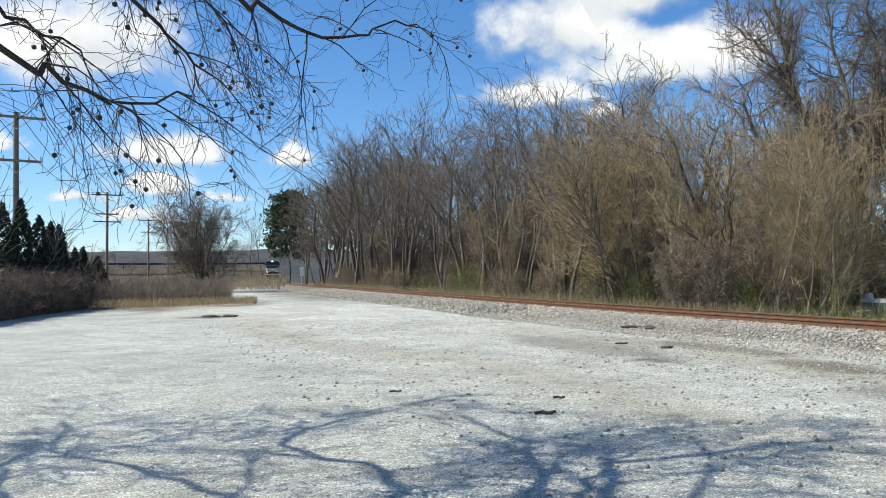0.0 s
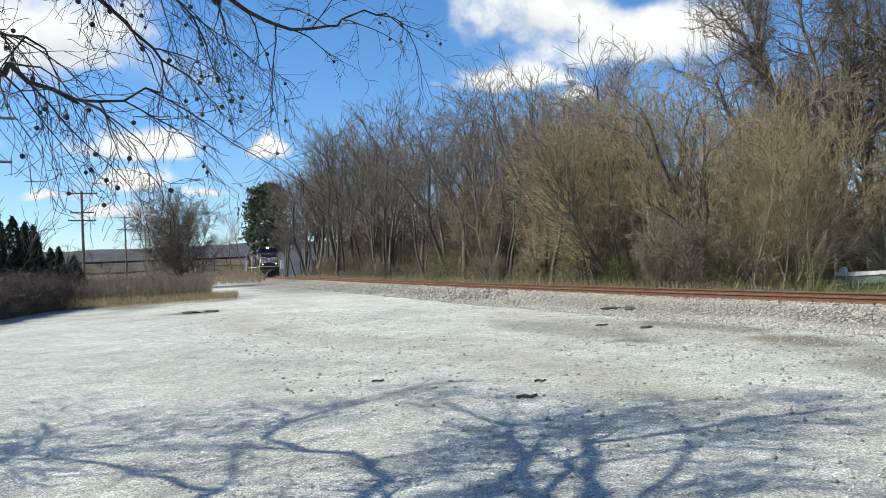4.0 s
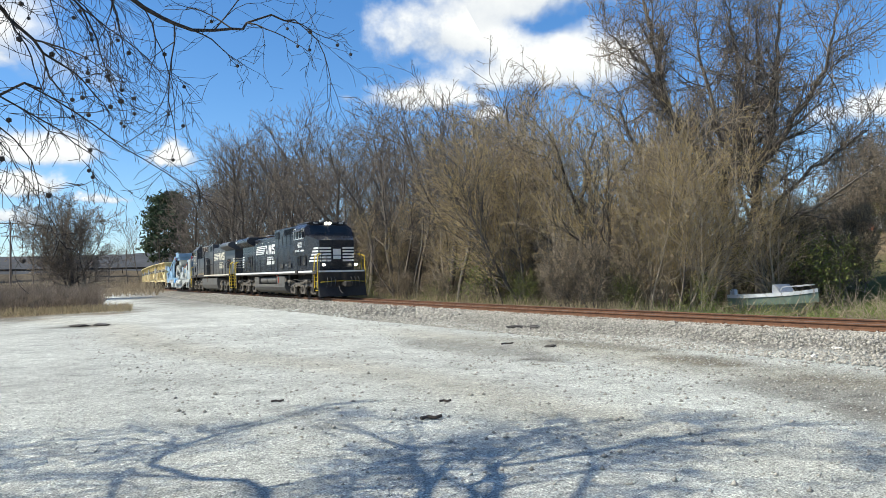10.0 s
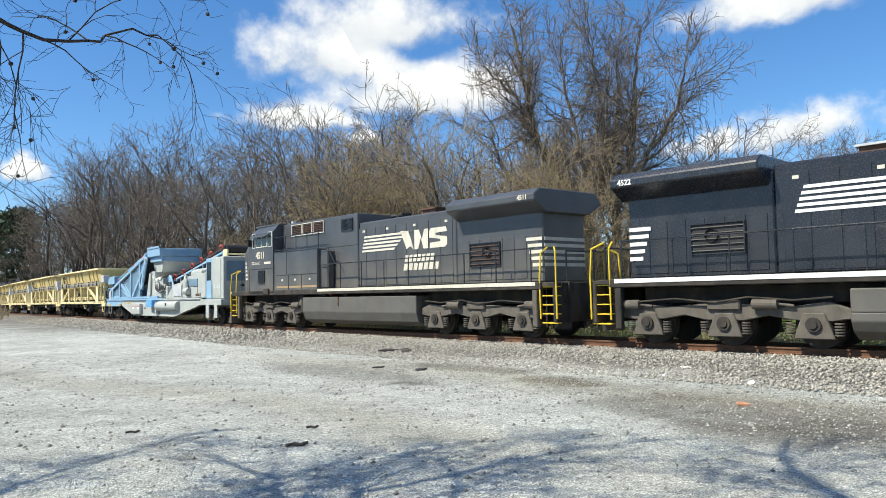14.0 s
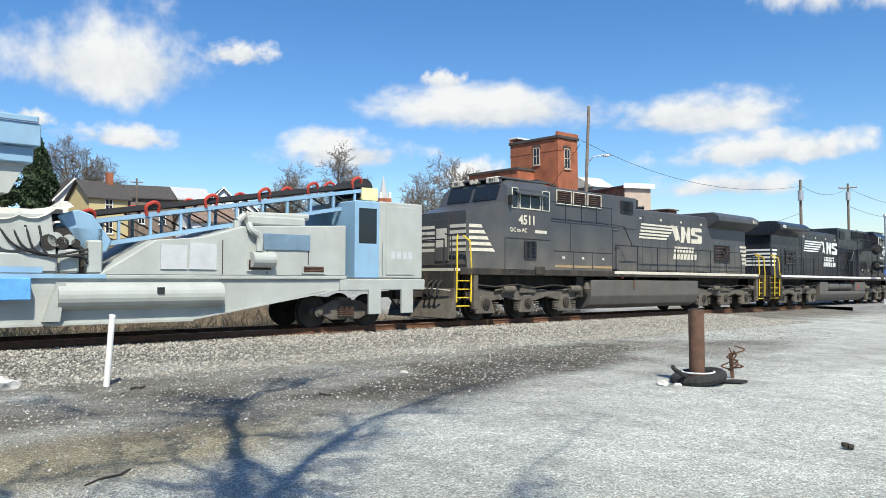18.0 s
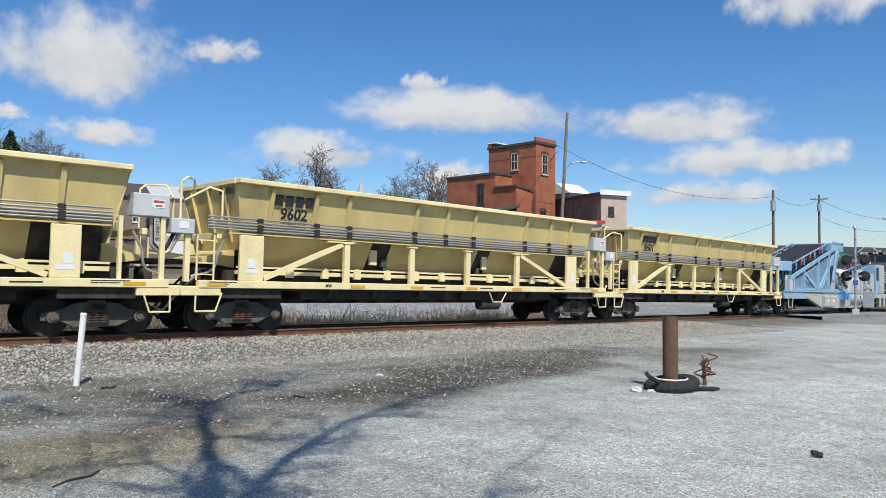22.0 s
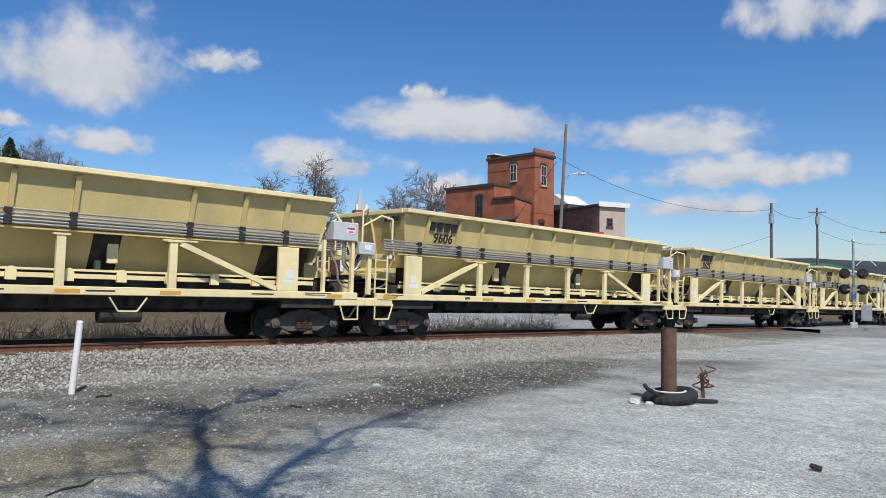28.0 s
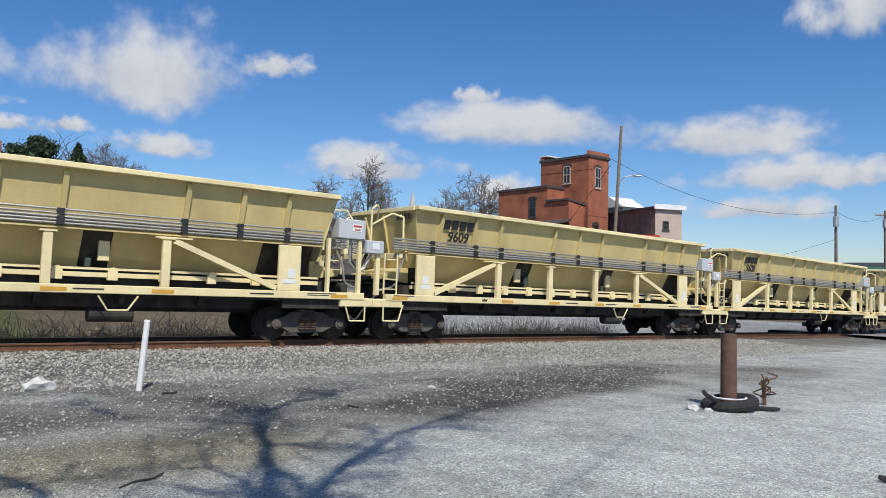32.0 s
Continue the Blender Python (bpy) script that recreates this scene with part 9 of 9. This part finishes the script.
def rock(x, y, size, material, label, seed, name="rock", flat=0.6):
    r = np.random.RandomState(seed)
    bm = bmesh.new()
    bmesh.ops.create_icosphere(bm, subdivisions=2, radius=1.0)
    for v in bm.verts:
        n_ = 1 + 0.55 * noise.noise(v.co * 1.3 + Vector((seed, 0, 0))) + 0.2 * noise.noise(v.co * 3.1 + Vector((0, seed, 0)))
        v.co = Vector((v.co.x * size[0], v.co.y * size[1], v.co.z * size[2])) * n_
    ob = part(name, bm, material)
    q = drop(x, y)
    ob.matrix_basis = Matrix.Translation((q.x, q.y, q.z + size[2] * 0.35)) @ pose(0, 0, 0, 0, 0, r.uniform(0, 360))
    tagged(ob, label, name, "stones on the lot" if name == "rock" else "")


rock(12.48, 3.67, (0.26, 0.17, 0.13), M_stone, "pale jagged stone lying on the ballast edge", 1)
rock(10.91, 5.01, (0.13, 0.09, 0.04), M_stone, "small white stone on the dirt", 2)
rock(12.73, 5.88, (0.12, 0.08, 0.08), M_stone, "small white stone on the ballast", 3)
rock(10.96, -6.15, (0.13, 0.10, 0.06), M_stone, "broken white lump beside the bollard", 4)
rock(10.80, -6.32, (0.07, 0.06, 0.04), M_stone, "broken white lump beside the bollard", 5)
rock(9.2, 10.9, (0.10, 0.07, 0.06), M_stone, "small pale stone on the ballast edge", 6)
rock(13.19, -2.44, (0.10, 0.05, 0.03), M_stone, "flat pale stone on the dirt", 7)
rock(9.6, 13.4, (0.14, 0.06, 0.03), M_stone, "flat pale chip on the ballast edge", 8)
rock(8.6, 12.6, (0.07, 0.06, 0.05), M_stone, "small pale stone on the ballast edge", 12)
for k, (x, y) in enumerate(((4.75, 16.1), (5.4, 21.6), (5.8, 21.2), (-9.1, 29.3), (-8.4, 29.5))):
    rock(x, y, (0.16, 0.09, 0.04) if k == 0 else (0.34, 0.16, 0.06), mat("dark_clod", (0.06, 0.055, 0.05), 0.95, var=0.4), "dark clod of dirt on the lot", 20 + k, "dirt_clod")
q = drop(7.05, 5.69)
ob = part("brick", boxes((-0.11, 0.11, -0.055, 0.055, 0, 0.06), bevel=0.006), mat("loose_red_brick", (0.33, 0.085, 0.055), 0.85, var=0.3, scale=12))
ob.matrix_basis = Matrix.Translation(q) @ pose(0, 0, 0, 0, 0, -62)
tagged(ob, "loose red brick lying on the gravel", "brick")
q = drop(7.48, 9.09)
ob = part("brick_piece", boxes((-0.08, 0.08, -0.05, 0.05, 0, 0.05), bevel=0.012), mat("loose_orange_brick", (0.50, 0.24, 0.14), 0.85, var=0.3, scale=12))
ob.matrix_basis = Matrix.Translation(q) @ pose(0, 0, 0, 4, 6, -30)
tagged(ob, "broken orange brick piece on the gravel", "brick")


def stick(x, y, L, r, turn, label, material=None):
    q = drop(x, y)
    bm = bmesh.new()
    pts = [(-L / 2, 0, r), (-L * 0.15, 0.03, r * 1.3), (L * 0.2, -0.02, r), (L / 2, 0.02, r * 1.5)]
    for a, b in zip(pts[:-1], pts[1:]):
        rod(bm, a, b, r, r * 0.8, 7)
    ob = part("stick", bm, material or M_dark)
    ob.matrix_basis = Matrix.Translation(q) @ pose(0, 0, 0, 0, 0, turn)
    tagged(ob, label, "stick", "sticks on the lot")


stick(1.13, 8.58, 0.24, 0.022, 5, "short dark stick lying on the gravel")
stick(1.45, 9.66, 0.14, 0.016, -10, "short dark twig lying on the gravel")
stick(12.15, 1.75, 0.22, 0.018, -60, "short dark twig beside the marker post")
stick(-0.68, 10.28, 0.16, 0.014, 10, "thin dark twig on the gravel")
stick(11.0, -0.9, 0.2, 0.02, 40, "short dark twig on the dirt")
stick(6.54, -5.63, 0.10, 0.03, 20, "small dark clod of wood on the gravel")
stick(7.0, 1.2, 0.5, 0.010, -35, "thin dry twig on the sandy ground")
stick(4.0, 17.0, 0.3, 0.02, 10, "thin dark twig on the gravel")

# road over the track
def crossing_deck():
    t = thing("crossing_deck", "grey asphalt road crossing laid level with the rails", "road", kind="structure")
    for a, b in ((0.12, 2.2), (-1.40, -0.12), (-4.2, -1.64)):
        vs = []
        for s in np.arange(-52, -33.9, 1.0):
            vs.append((on_track(float(s), a, 0.0), on_track(float(s), b, 0.0)))
        V, F = [], []
        for p_, q_ in vs:
            V += [p_ + Vector((0, 0, -0.1)), p_ + Vector((0, 0, 0.13)), q_ + Vector((0, 0, 0.13)), q_ + Vector((0, 0, -0.1))]
        for i in range(len(vs) - 1):
            for k in range(4):
                F.append((4 * i + k, 4 * i + (k + 1) % 4, 4 * i + 4 + (k + 1) % 4, 4 * i + 4 + k))
        part_mesh("deck_panel", mesh_of(V, F), mat("worn_asphalt", (0.22, 0.22, 0.215), 0.9, var=0.25, scale=1.5, fine=30), t)


crossing_deck()


def motions():
    """The train rolls past; every car follows the bend of the track."""
    ts = [r[0] for r in TRAIN]
    ss = [r[1] for r in TRAIN]
    for car_, mid, pin_a, pin_b, turned in CARS:
        rows = []
        for k in range(65):
            t_ = k * 0.5
            s = float(np.interp(t_, ts, ss))
            d = -1 if turned else 1
            m = ride(s + mid - d * pin_a, s + mid - d * pin_b) if not turned else ride(s + mid + pin_b, s + mid + pin_a)
            if turned:
                m = m @ pose(0, 0, 0, 0, 0, 180)
            rows.append((t_, m @ Matrix.Translation((-(pin_a + pin_b) / 2, 0, 0))))
        walk(car_, rows)


motions()
